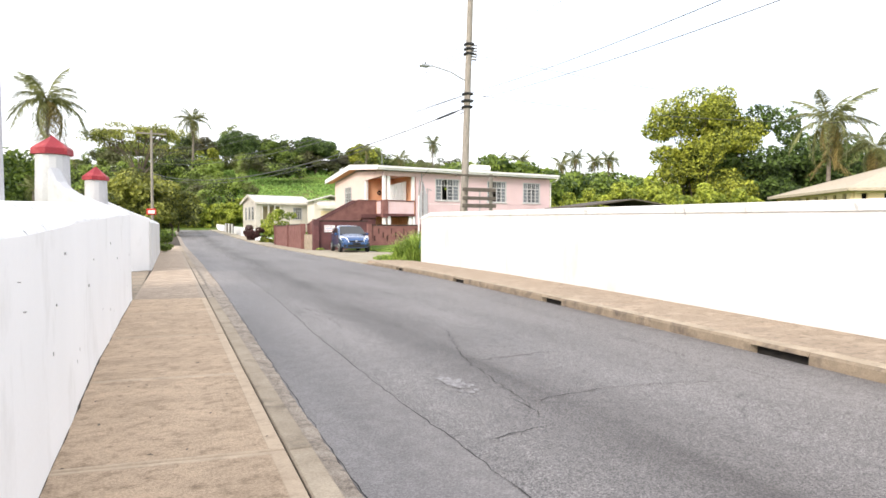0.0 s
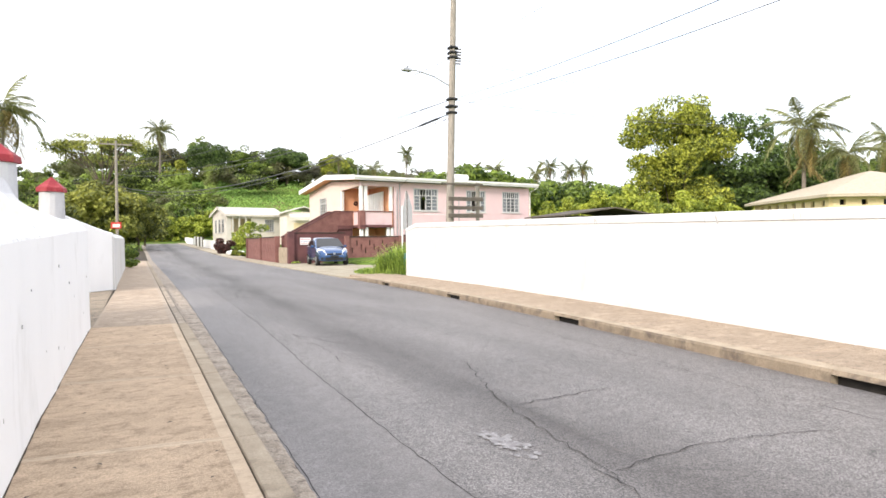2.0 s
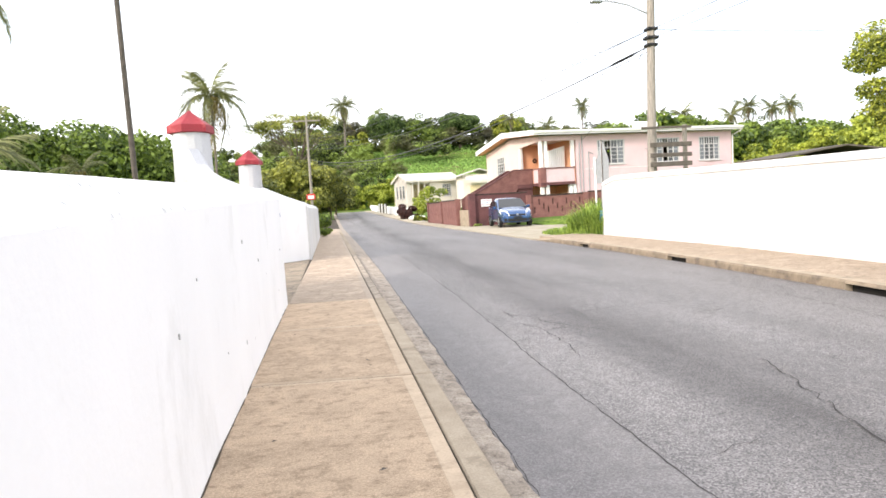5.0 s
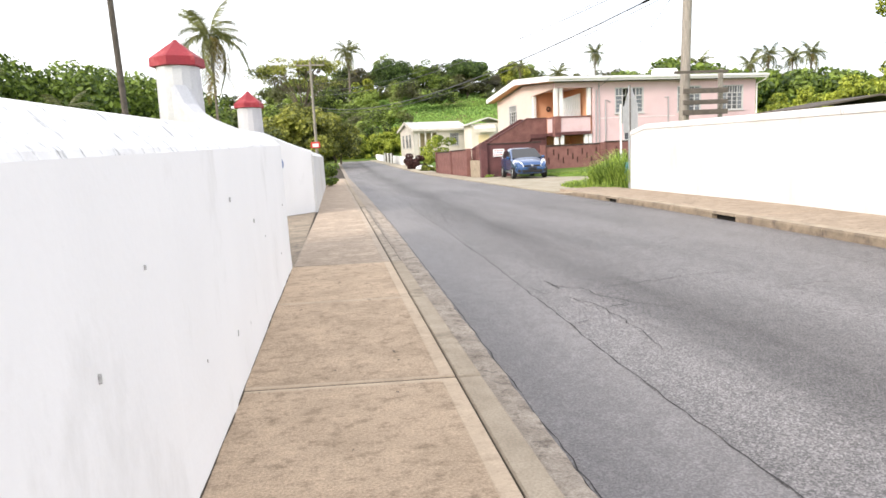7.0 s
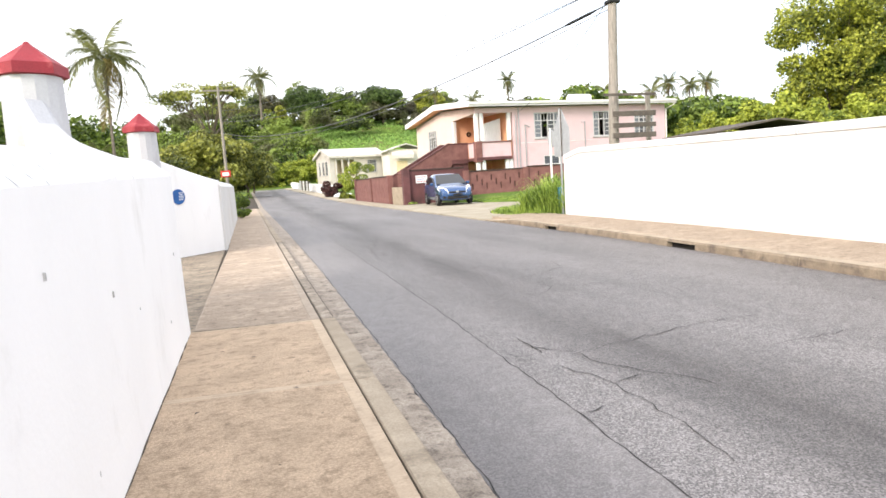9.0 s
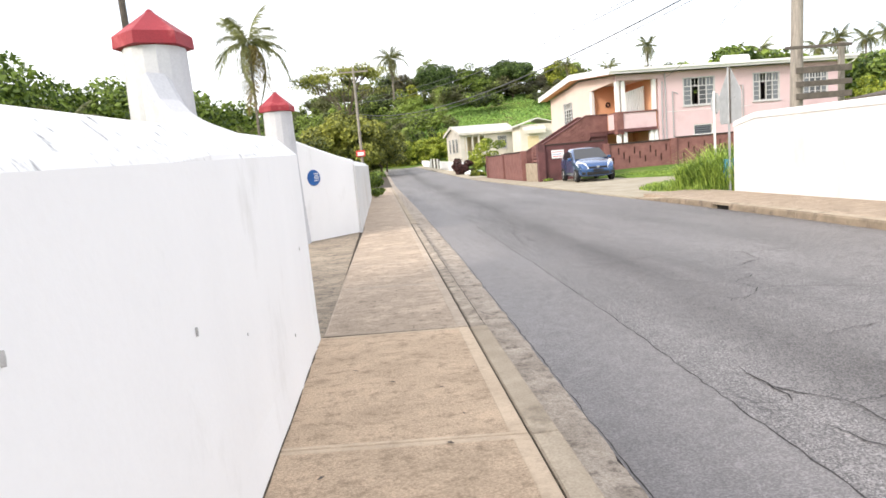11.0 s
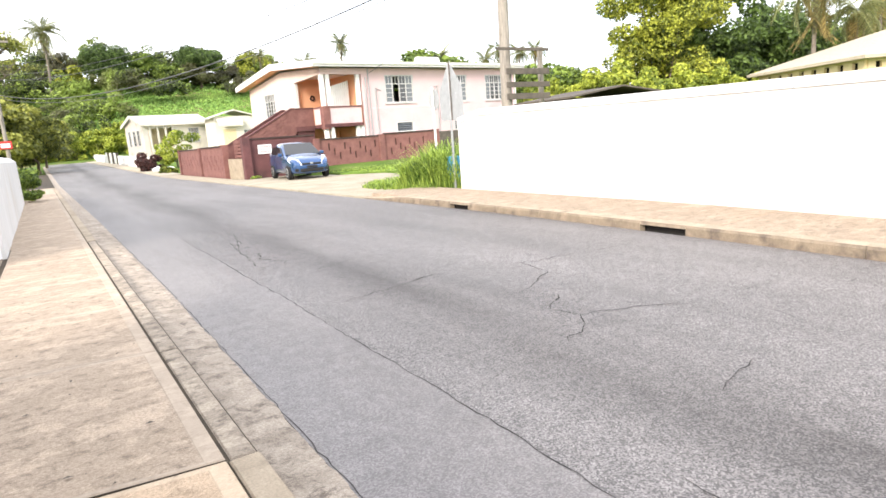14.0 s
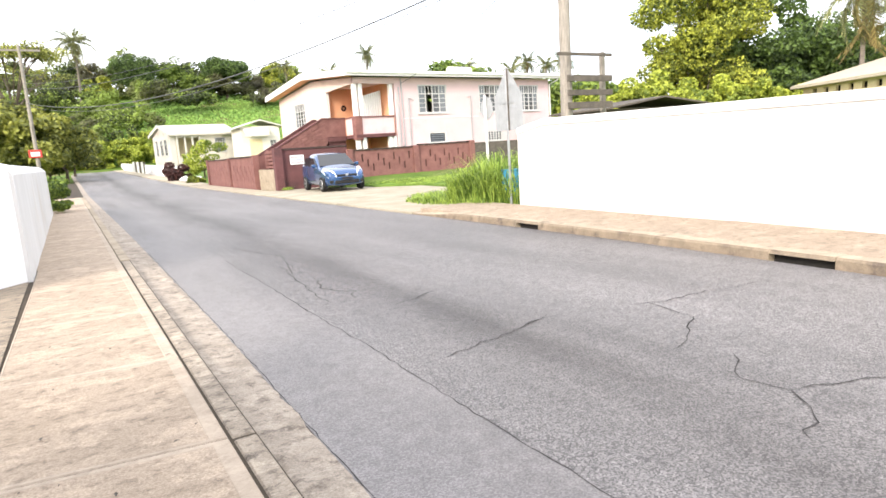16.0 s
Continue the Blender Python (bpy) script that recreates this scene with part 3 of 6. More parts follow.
def build_ground():
    xs = [-2500, -900, -350, -180, -110, -75, -50, -35, -25, -18, -12, -8, -5, -3, -1.5, 0, 2, 4, 6, 7.4, 8.2, 9.2, 9.8, 10.5, 11.5, 12.5, 14, 17, 20, 25, 31, 38, 46, 56, 68, 82, 100, 130, 180, 350, 900, 2500]
    ys = [-2500, -900, -350, -150, -70, -30, 0, 12, 22, 26, 30, 34, 36, 38, 40, 44, 50, 57, 65, 75, 85, 97, 110, 122, 132, 142, 152, 162, 172, 184, 196, 208, 222, 238, 255, 280, 350, 900, 2500]
    bm = bmesh.new()
    rows = [[bm.verts.new((x, y, land(x, y))) for x in xs] for y in ys]
    for r0, r1 in zip(rows, rows[1:]):
        for k in range(len(xs) - 1):
            bm.faces.new((r0[k], r0[k + 1], r1[k + 1], r1[k]))
    g = part("ground", bm, M["ground"], smooth=True)
    tagged(g, "rough green grass and earth rising to a wooded hill", "ground", kind="structure")


build_ground()


def strip(name, left, right, z0, z1, y0, y1, step, material, lift=0.0):
    """A slab between two lines of the plan from y0 to y1."""
    secs = []
    n = max(2, int((y1 - y0) / step) + 1)
    for i in range(n):
        y = y0 + (y1 - y0) * i / (n - 1)
        a, b, r = left(y), right(y), rise(y) + lift
        secs.append([(a, y, r + z0), (b, y, r + z0), (b, y, r + z1), (a, y, r + z1)])
    return part(name, sweep(secs), material)


tagged(strip("road", lambda y: interp(ROAD_L, y), lambda y: interp(KERB_R, y), -0.3, 0.0, -30, ENDY, 2.5, M["asphalt"]),
       "worn grey asphalt road with cracks and patched strip", "road", kind="structure")
SEAM = ((-30, 1.7), (6.8, 1.85), (9, 1.91), (11.5, 2.02), (14.4, 2.1), (21, 2.2), (40, 2.3), (90, 2.3))
tagged(strip("road_edge_strip", lambda y: interp(ROAD_L, y), lambda y: interp(SEAM, y) + 0.009 * math.sin(y * 2.1) + 0.008 * math.sin(y * 5.3), -0.1, 0.004, -30, 90, 0.3, M["asphalt_edge"]),
       "smoother dark asphalt strip along the gutter", "road", kind="structure")


# ---- left pavement: slabs, kerb strip, gutter ----
LEFTFOOT = ((-30, -0.3), (3, -0.42), (7, -0.5), (13, -0.5), (21.4, -0.4), (165, -0.35))
pavement = tagged(strip("pavement", lambda y: interp(LEFTFOOT, y) - 0.25, lambda y: 0.9, -0.2, 0.098, -30, 80, 4, M["joint"]), "tan concrete pavement of cast slabs with dirty joints", "pavement", kind="structure")
JOINTS = [-6.3, -4.2, -2.1, -0.15, 1.85, 3.88, 5.95, 8.2, 10.4, 12.5, 14.5, 16.2, 18.1, 20.2, 22.3, 24.4, 26.5, 28.6, 30.7, 32.8, 34.9, 37, 39.1, 41.2, 43.3, 45.4, 47.5, 49.6, 51.7]


def slab_piece(name, parent, xa0, xa1, y0, xb0, xb1, y1, z0, z1, material, ease=0.012, skew=0.0):
    """One cast slab with eased edges; its two ends may differ in width."""
    bm = bmesh.new()
    lo = [(xa0, y0 + skew, z0), (xa1, y0, z0), (xb1, y1, z0), (xb0, y1 + skew, z0)]
    mid = [(x, y, z1 - ease) for x, y, _ in lo]
    top = [(xa0 + ease, y0 + skew + ease, z1), (xa1 - ease, y0 + ease, z1), (xb1 - ease, y1 - ease, z1), (xb0 + ease, y1 + skew - ease, z1)]
    rows = [[bm.verts.new(p) for p in r] for r in (lo, mid, top)]
    for r0, r1 in zip(rows, rows[1:]):
        for k in range(4):
            bm.faces.new((r0[k], r0[(k + 1) % 4], r1[(k + 1) % 4], r1[k]))
    bm.faces.new(rows[-1])
    return part(name, bm, material, parent)


def cast_slab(parent, xa0, xa1, y0, xb0, xb1, y1, z1, field, margin, skew, ease=0.008, edge=0.085, lip=0.035):
    """A cast slab: smooth margin along the kerb and the joints, its rougher field a little lower."""
    def ring(d_wall, d_kerb, d_end, z):
        return [bm.verts.new(p) for p in ((xa0 + d_wall, y0 + skew + d_end, z), (xa1 - d_kerb, y0 + d_end, z), (xb1 - d_kerb, y1 - d_end, z), (xb0 + d_wall, y1 + skew - d_end, z))]
    bm = bmesh.new()
    rows = [ring(0, 0, 0, 0.0), ring(0, 0, 0, z1 - ease), ring(ease, ease, ease, z1), ring(ease + 0.01, edge, lip, z1), ring(ease + 0.012, edge + 0.006, lip + 0.005, z1 - 0.0035)]
    for r0, r1 in zip(rows, rows[1:]):
        for k in range(4):
            bm.faces.new((r0[k], r0[(k + 1) % 4], r1[(k + 1) % 4], r1[k]))
    for f in list(bm.faces)[:4]:
        f.material_index = 2                       # dirt on the edges inside the joints
    bm.faces.new(rows[-1]).material_index = 1
    ob = part("slab", bm, margin, parent)
    ob.data.materials.append(field)
    ob.data.materials.append(M["joint"])
    return ob


for y0, y1 in zip(JOINTS, JOINTS[1:]):
    h = 0.002 * math.sin(y0 * 7.1)
    inset = 0.2 if y0 < 12.4 or y0 > 22 else -0.03
    worn = y0 > 12.4
    cast_slab(pavement, interp(LEFTFOOT, y0) - inset, 0.749, y0 + 0.006, interp(LEFTFOOT, y1) - inset, 0.749, y1 - 0.006, 0.12 + h, M["slab_worn" if worn else "slab"], M["slab_worn_margin" if worn else "slab_margin"], 0.17)
    # the kerb has broken away over the stretch beside the gateway
    gone = 12.4 < y0 < 22
    slab_piece("kerb_stone", pavement, 0.762, 0.905, y0 + 0.006, 0.762, 0.905, y1 - 0.006, -0.1, (0.106 if gone else 0.115) + h, M["kerb_worn" if gone else "kerb"], ease=0.02 if gone else 0.009)


def build_gutter():
    """Broken, uneven gutter surface between kerb and asphalt."""
    bm = bmesh.new()
    ys = list(np.arange(-30, 1, 1.0)) + list(np.arange(1, 26, 0.045)) + list(np.arange(26, 121, 1.0))
    rows = []
    for y in ys:
        y = float(y)
        xr = interp(ROAD_L, y) + 0.02 * noise.noise((y * 3.0, 0, 5)) + 0.012 * noise.noise((y * 11, 0, 2))
        row = [bm.verts.new((0.7, y, -0.2))]
        for k in range(8):
            x = 0.86 + (xr - 0.86) * k / 7
            h = 0.036 - 0.02 * k / 7 + 0.02 * noise.noise((x * 12, y * 7, 1)) + 0.011 * noise.noise((x * 34, y * 24, 3))
            row.append(bm.verts.new((x, y, rise(y) + max(h, 0.005) if k < 7 else rise(y) + 0.0065)))
        row.append(bm.verts.new((xr + 0.004, y, rise(y) - 0.1)))
        rows.append(row)
    for r0, r1 in zip(rows, rows[1:]):
        for k in range(len(r0) - 1):
            bm.faces.new((r0[k], r0[k + 1], r1[k + 1], r1[k]))
    return part("gutter", bm, M["gutter"])


gut = build_gutter()
tagged(gut, "dirty concrete gutter with a crumbling uneven surface", "gutter", kind="structure")

# ---- right pavement with a raised kerb, drain slots ----
DRAINS = [(4.5, 5.25), (9.65, 10.4), (14.55, 15.3), (19.65, 20.3)]
pav_r = strip("pavement_east", lambda y: interp(KERB_R, y) + 0.2, lambda y: interp(WALL_R, y) + 0.1, -0.2, 0.131, -30, 24.3, 1.0, M["slab_east"])
tagged(pav_r, "tan concrete pavement below the long white wall", "pavement", kind="structure")
RJ = (-9, -6, -3, 0.2, 3.1, 5.9, 8.6, 11.4, 14.2, 17.0, 19.8, 22.3)
for a, b in zip(RJ, RJ[1:]):
    slab_piece("slab", pav_r, interp(KERB_R, a) + 0.21, interp(WALL_R, a) + 0.05, a + 0.008, interp(KERB_R, b) + 0.21, interp(WALL_R, b) + 0.05, b - 0.008, 0.0, 0.1395 + 0.003 * math.sin(a), M["slab_east"], ease=0.01)
kerb_r = thing("kerb", pose(0, 0, 0), "raised tan concrete kerb with dark drain slots", "kerb", kind="structure")
edges = sorted({-30.0, -24.0, -18.0, -12.0, -8.0, -4.0, 0.0, 2.2, 7.4, 12.4, 17.5, 22.2, 24.4, *[d for p in DRAINS for d in p]})
for a, b in zip(edges, edges[1:]):
    slot = any(abs(a - d[0]) < 1e-6 for d in DRAINS)
    n = 5
    prof = ((0, -0.1), (0.012, 0.1), (0.035, 0.13), (0.2, 0.138), (0.2, -0.1)) if not slot else ((0, 0.085), (0.012, 0.1), (0.035, 0.13), (0.2, 0.138), (0.2, 0.085))
    secs = []
    for i in range(n):
        y = a + 0.004 + (b - a - 0.008) * i / (n - 1)
        f = 1 - 0.75 * smooth(22.2, 24.4, y)
        secs.append([(interp(KERB_R, y) + px, y, pz * f if pz > 0 else pz) for px, pz in prof])
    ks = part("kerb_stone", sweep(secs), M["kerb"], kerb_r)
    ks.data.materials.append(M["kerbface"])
    # road-facing sides take the darker face colour
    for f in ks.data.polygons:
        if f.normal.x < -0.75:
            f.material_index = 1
    if slot:
        # near-black sheet closes the slot in place of its unlit depth
        secs = [[(interp(KERB_R, y) + px, y, pz) for px, pz in ((0.12, -0.1), (0.19, -0.1), (0.19, 0.084), (0.12, 0.084))] for y in (a, b)]
        part("drain_back", sweep(secs), M["dark"], kerb_r, "dark drain slot")

# ---- cracks and worn marks on the asphalt ----
def crack(points, w=0.012, seed=0, j=0.028):
    r = random.Random(seed)
    pts = []
    for (xa, ya), (xb, yb) in zip(points, points[1:]):
        n = max(2, int(math.hypot(xb - xa, yb - ya) / 0.1))
        for i in range(n):
            t = i / n
            pts.append((xa + (xb - xa) * t + r.uniform(-j, j), ya + (yb - ya) * t + r.uniform(-j, j)))
    bm = bmesh.new()
    prev = None
    for i, (x, y) in enumerate(pts):
        ww = w * r.uniform(0.35, 1.2) * (0.3 if i in (0, len(pts) - 1) else 1)
        x2, y2 = pts[min(i + 1, len(pts) - 1)]
        x1, y1 = pts[max(i - 1, 0)]
        d = Vector((x2 - x1, y2 - y1, 0)).normalized()
        n = Vector((-d.y, d.x, 0))
        a, b = bm.verts.new((x + n.x * ww, y + n.y * ww, rise(y) + 0.0055)), bm.verts.new((x - n.x * ww, y - n.y * ww, rise(y) + 0.0055))
        if prev:
            bm.faces.new((prev[0], prev[1], b, a))
        prev = (a, b)
    ob = part("crack", bm, M["crack"])
    return tagged(ob, "dark ragged crack in the grey asphalt", "crack", "cracks in the road", "structure")


# ---- left white walls and turrets ----
def coping_wall(name, foot, y0, y1, top, label, thick=0.34, material=None):
    secs = []
    n = int((y1 - y0) / 0.5) + 2
    for i in range(n):
        y = y0 + (y1 - y0) * i / (n - 1)
        x, t, r = foot(y), top(y), rise(y)
        wob = 0.006 * math.sin(y * 1.7) + 0.004 * math.sin(y * 4.1)
        secs.append([(x + 0.02, y, -0.1 + r), (x + wob, y, 0.35 + r), (x - 0.01 + wob, y, t - 0.02), (x - 0.022, y, t), (x - 0.15, y, t + 0.125), (x - 0.2, y, t + 0.14), (x - thick, y, t), (x - thick, y, -0.1 + r)])
    w = part(name, sweep(secs), material or M["white"])
    w.data.materials.append(M["white_top"])
    for p in w.data.polygons:
        if p.normal.z > 0.25:
            p.material_index = 1
    return tagged(w, label, "wall", kind="structure")


coping_wall("wall_west", lambda y: interp(LEFTFOOT, y), -30, 12.62, lambda y: interp(TOP_L, y), "long white rendered roadside wall with sloped weathered coping")


# thin dark strip of uneven width where wall and slabs meet
secs = []
for y in np.arange(-8, 12.6, 0.12):
    x, w = interp(LEFTFOOT, float(y)) + 0.008, 0.002 + 0.018 * abs(noise.noise((float(y) * 3.1, 0, 4))) + 0.012 * abs(noise.noise((float(y) * 14, 0, 9)))
    secs.append([(x - 0.02, float(y), 0.1), (x + w, float(y), 0.1), (x + w, float(y), 0.123), (x - 0.02, float(y), 0.123 + w)])
tagged(part("wall_foot_strip", sweep(secs), M["joint"]), "thin dark uneven strip along the foot of the wall", "dirt", kind="structure")


def splay_wall(name, pts, label, material):
    """A white gateway wall that sweeps up to its turret; pts: x, y, top height."""
    secs = []
    for i, (x, y, t) in enumerate(pts):
        x2, y2, _ = pts[min(i + 1, len(pts) - 1)]
        x1, y1, _ = pts[max(i - 1, 0)]
        d = Vector((x2 - x1, y2 - y1, 0)).normalized()
        n = Vector((d.y, -d.x, 0)) * 0.15
        secs.append([(x + n.x, y + n.y, -0.1), (x + n.x, y + n.y, t - 0.05), (x + n.x * 0.6, y + n.y * 0.6, t), (x - n.x * 0.6, y - n.y * 0.6, t), (x - n.x, y - n.y, t - 0.05), (x - n.x, y - n.y, -0.1)])
    return tagged(part(name, sweep(secs), material), label, "wall", kind="structure")


SWOOP = [0, 0.05, 0.11, 0.17, 0.24, 0.31, 0.39, 0.5, 0.67, 1.0]
a0, a1 = Vector((-0.68, 12.55)), Vector((-1.76, 13.42))
splay_wall("wall_gate_south", [(*(a0.lerp(a1, i / 9)), 1.74 + 0.76 * SWOOP[i]) for i in range(10)], "white gateway wall curving up to the turret", M["white_turret"])
b0, b1 = Vector((-0.52, 21.6)), Vector((-1.66, 20.35))
splay_wall("wall_gate_north", [(*(b0.lerp(b1, i / 9)), 1.74 + 0.5 * (i / 9) ** 1.15) for i in range(10)], "white gateway wall sloping up to the turret", M["white"])
coping_wall("wall_north_west", lambda y: interp(LEFTFOOT, y), 21.45, 37.5, lambda y: 1.62 + 0.004 * (y - 21) + rise(y), "white rendered wall continuing up the street", material=M["white_r"])


def turret(x, y, base_r, top_z, cap_z, tip_z, label):
    t = thing("turret", pose(x, y, 0, 0, 0, 20), label, "turret", "gateway turrets")
    bm = bmesh.new()
    tube(bm, [(0, 0, -0.1), (0, 0, 0.2), (0, 0, 0.9), (0, 0, 1.7), (0, 0, top_z)], [base_r * 1.36, base_r * 1.3, base_r * 1.17, base_r * 1.07, base_r], 16)
    part("shaft", bm, M["white_turret"], t)
    n = 6
    bm = bmesh.new()
    rows = []
    for z, r in ((top_z, base_r * 1.1), (top_z + 0.01, base_r * 1.26), (cap_z, base_r * 1.24), (tip_z - 0.03, 0.045), (tip_z, 0.02)):
        rows.append([bm.verts.new((r * math.cos(k * 2 * math.pi / n), r * math.sin(k * 2 * math.pi / n), z)) for k in range(n)])
    for r0, r1 in zip(rows, rows[1:]):
        for k in range(n):
            bm.faces.new((r0[k], r0[(k + 1) % n], r1[(k + 1) % n], r1[k]))
    bm.faces.new(rows[0][::-1])
    bm.faces.new(rows[-1])
    part("cap", bm, M["red"], t, "dark red pointed cap")
    return t


turret(-1.84, 13.75, 0.28, 2.76, 2.88, 3.13, "white rendered turret with a red six-sided cap beside the gate")
turret(-1.76, 20.2, 0.28, 2.76, 2.87, 3.16, "white rendered turret with a red six-sided cap beyond the gate")
# gateway floor
gate_floor = part("gateway_floor", prism(bmesh.new(), [(-0.45, 12.5), (-0.45, 21.6), (-2.2, 20.3), (-7, 20.3), (-7, 13.6), (-2.2, 13.6)], "z", -0.2, 0.108), M["apron"])
tagged(gate_floor, "worn concrete apron in the gateway", "paving", kind="structure")
# blue round plaque on the splayed wall
pl = thing("plaque", Matrix.Translation((-1.245, 20.575, 1.42)) @ Euler((radians(90), 0, radians(42.4))).to_matrix().to_4x4(), "round blue enamel plaque fixed on the white gateway wall", "plaque")
bm = bmesh.new()
tube(bm, [(0, 0, -0.03), (0, 0, 0.012), (0, 0, 0.018)], [0.165, 0.165, 0.155], 24)
part("disc", bm, M["blue"], pl)
for i in range(5):
    part("lettering", boxes((0.0 + 0.02 * (i % 2), 0.1 + 0.02 * (i % 3), -0.07 + i * 0.036, -0.055 + i * 0.036, 0.017, 0.021)), M["plastic_white"], pl, "pale worn lettering")

# ---- right white wall ----
secs = []
for i in range(60):
    y = -30 + (22.35 + 30) * i / 59
    x, t = interp(WALL_R, y), interp(TOP_R, y)
    if y > 21.8:
        t -= 0.16 * ((y - 21.8) / 0.55) ** 2
    secs.append([(x, y, -0.1), (x + 0.005, y, 0.5), (x + 0.012, y, t - 0.15), (x - 0.012, y, t - 0.14), (x - 0.008, y, t - 0.03), (x + 0.03, y, t), (x + 0.2, y, t), (x + 0.24, y, t - 0.03), (x + 0.25, y, -0.1)])
tagged(part("wall_east", sweep(secs), M["white_r"]), "long white boundary wall, cream stained along its foot", "wall", kind="structure")


# ---- pink two-storey house ----
HOUSE = Matrix.Translation((14.9, 44.5, 0)) @ Euler((0, 0, radians(4.6))).to_matrix().to_4x4()
house = thing("house", HOUSE, "pink two-storey house with a corner porch and low gable roof", "house")


def window_unit(parent, x0, x1, z0, z1, y, cols, open_col=-1, axis="x", group=""):
    """A white casement window with louvre bars; y is the outer wall face. It may lie along x or along y."""
    def put(a, b, c, d, e, f):
        return (a, b, c, d, e, f) if axis == "x" else (c, d, a, b, e, f)
    fr = part("window", boxes(put(x0, x0 + 0.07, y - 0.03, y + 0.1, z0, z1), put(x1 - 0.07, x1, y - 0.03, y + 0.1, z0, z1), put(x0 + 0.07, x1 - 0.07, y - 0.03, y + 0.1, z1 - 0.07, z1), put(x0 + 0.07, x1 - 0.07, y - 0.03, y + 0.1, z0, z0 + 0.07)), M["frame"], parent, "white framed window with small panes")
    w = (x1 - x0 - 0.14) / cols
    zt = z1 - 0.07 - 0.3 * (z1 - z0 - 0.14) if z1 - z0 > 1 else z1 - 0.07
    for c in range(cols):
        a, b = x0 + 0.07 + c * w, x0 + 0.07 + (c + 1) * w
        bars = [put(a, a + 0.035, y, y + 0.05, z0 + 0.07, z1 - 0.07), put(b - 0.035, b, y, y + 0.05, z0 + 0.07, z1 - 0.07)]
        for k in range(1, 4):
            zz = z0 + 0.07 + (zt - z0 - 0.07) * k / 4
            if c != open_col:
                bars.append(put(a + 0.035, b - 0.035, y + 0.005, y + 0.045, zz - 0.015, zz + 0.015))
        if zt < z1 - 0.08:
            bars.append(put(a + 0.035, b - 0.035, y + 0.002, y + 0.05, zt - 0.03, zt + 0.03))
            bars.append(put((a + b) / 2 - 0.015, (a + b) / 2 + 0.015, y + 0.003, y + 0.045, zt + 0.03, z1 - 0.07))
        part("casement", boxes(*bars), M["frame"], fr)
        # open casement gets a near-black sheet set back, painting in the unlit room
        gl = "dark" if c == open_col else ("glass_pale" if (c + cols) % 3 == 1 else "glass")
        yy = y + (0.5 if c == open_col else 0.03)
        part("pane", boxes(put(a + 0.01, b - 0.01, yy, yy + 0.008, z0 + 0.07, z1 - 0.07)), M[gl], fr)
    part("window_sill", boxes(put(x0 - 0.06, x1 + 0.06, y - 0.1, y + 0.02, z0 - 0.07, z0 - 0.003)), M["frame"], fr)
    return fr


WIN = [(4.47, 6.7, 3.72, 5.45), (9.35, 11.3, 3.68, 5.45), (13.0, 14.85, 3.7, 5.45)]
LOW = [(5.15, 6.48, 1.92, 2.52), (9.95, 11.28, 1.78, 2.43)]
bm = bmesh.new()
wall_run(bm, 13.1, -0.1, 5.86, 0, 0.2, [(a - 2.8, b - 2.8, c, d) for a, b, c, d in WIN + LOW])
bmesh.ops.translate(bm, verts=bm.verts, vec=(2.8, 0, 0))
part("wall", bm, M["pink"], house, "pale pink front wall")
bm = bmesh.new()
wall_run(bm, 7.3, -0.1, 5.6, 0, 0.2, [(2.95, 4.75, 3.48, 5.08)])
bmesh.ops.rotate(bm, verts=bm.verts, cent=(0, 0, 0), matrix=Matrix.Rotation(radians(90), 3, 'Z'))
bmesh.ops.translate(bm, verts=bm.verts, vec=(0.2, 3.9, 0))
part("wall", bm, M["cream"], house, "sunlit cream side wall")
part("wall", boxes((0.2, 2.8, 3.9, 4.08, 2.6, 5.86)), M["orange"], house, "orange porch back wall")
part("wall", boxes((2.6, 2.797, 0.2, 3.9, -0.1, 5.86)), M["orange"], house, "orange porch side wall")
part("wall", boxes((0.2, 15.9, 11.0, 11.2, -0.1, 5.4), (15.7, 15.9, 0.2, 11.0, -0.1, 5.8)), M["pink"], house, "pink rear walls")
part("gable_infill", prism(bmesh.new(), [(3.9, 5.6), (11.2, 5.6), (11.2, 5.62), (5.5, 6.24), (0.02, 5.86), (0.02, 5.5), (3.9, 5.36)], "x", 0.0, 0.19), M["cream"], house, "cream gable above the porch")
part("porch_floor", boxes((-0.05, 2.6, -0.1, 3.9, 2.42, 2.6)), M["brick_dark"], house)
part("porch_beam", boxes((0.0, 2.8, -0.02, 0.25, 5.5, 5.86), bevel=0.01), M["pink"], house)
part("ceiling", boxes((0.2, 15.7, 0.2, 11.0, 5.62, 5.7)), M["trim"], house)
part("under_porch_wall", boxes((0.2, 2.6, 3.0, 3.2, -0.1, 2.42)), M["orange"], house)
for x, y, z0, z1, mm in ((0.0, 0.0, 3.66, 5.5, "trim"), (0.38, 0.02, 3.66, 5.5, "trim"), (2.45, 0.02, 3.66, 5.5, "trim"), (0.02, 3.66, 2.6, 5.36, "trim"), (0.02, 0.02, 0.3, 2.42, "trim"), (0.42, 0.02, 0.3, 2.42, "trim"), (2.2, 0.02, 0.3, 2.42, "trim"), (2.5, 0.02, 0.3, 2.42, "trim")):
    part("porch_column", boxes((x, x + 0.24, y, y + 0.24, z0, z1), bevel=0.02), M[mm], house)
part("pier", boxes((-0.06, 0.4, -0.08, 0.34, 2.3, 3.66), bevel=0.015), M["brick"], house, "red-brown corner pier")
part("balustrade", boxes((0.4, 2.6, -0.02, 0.14, 2.62, 3.56)), M["pink"], house)
part("balustrade_cap", boxes((0.4, 2.62, -0.07, 0.19, 3.563, 3.64), (0.4, 2.62, -0.06, 0.19, 2.44, 2.615)), M["brick"], house)
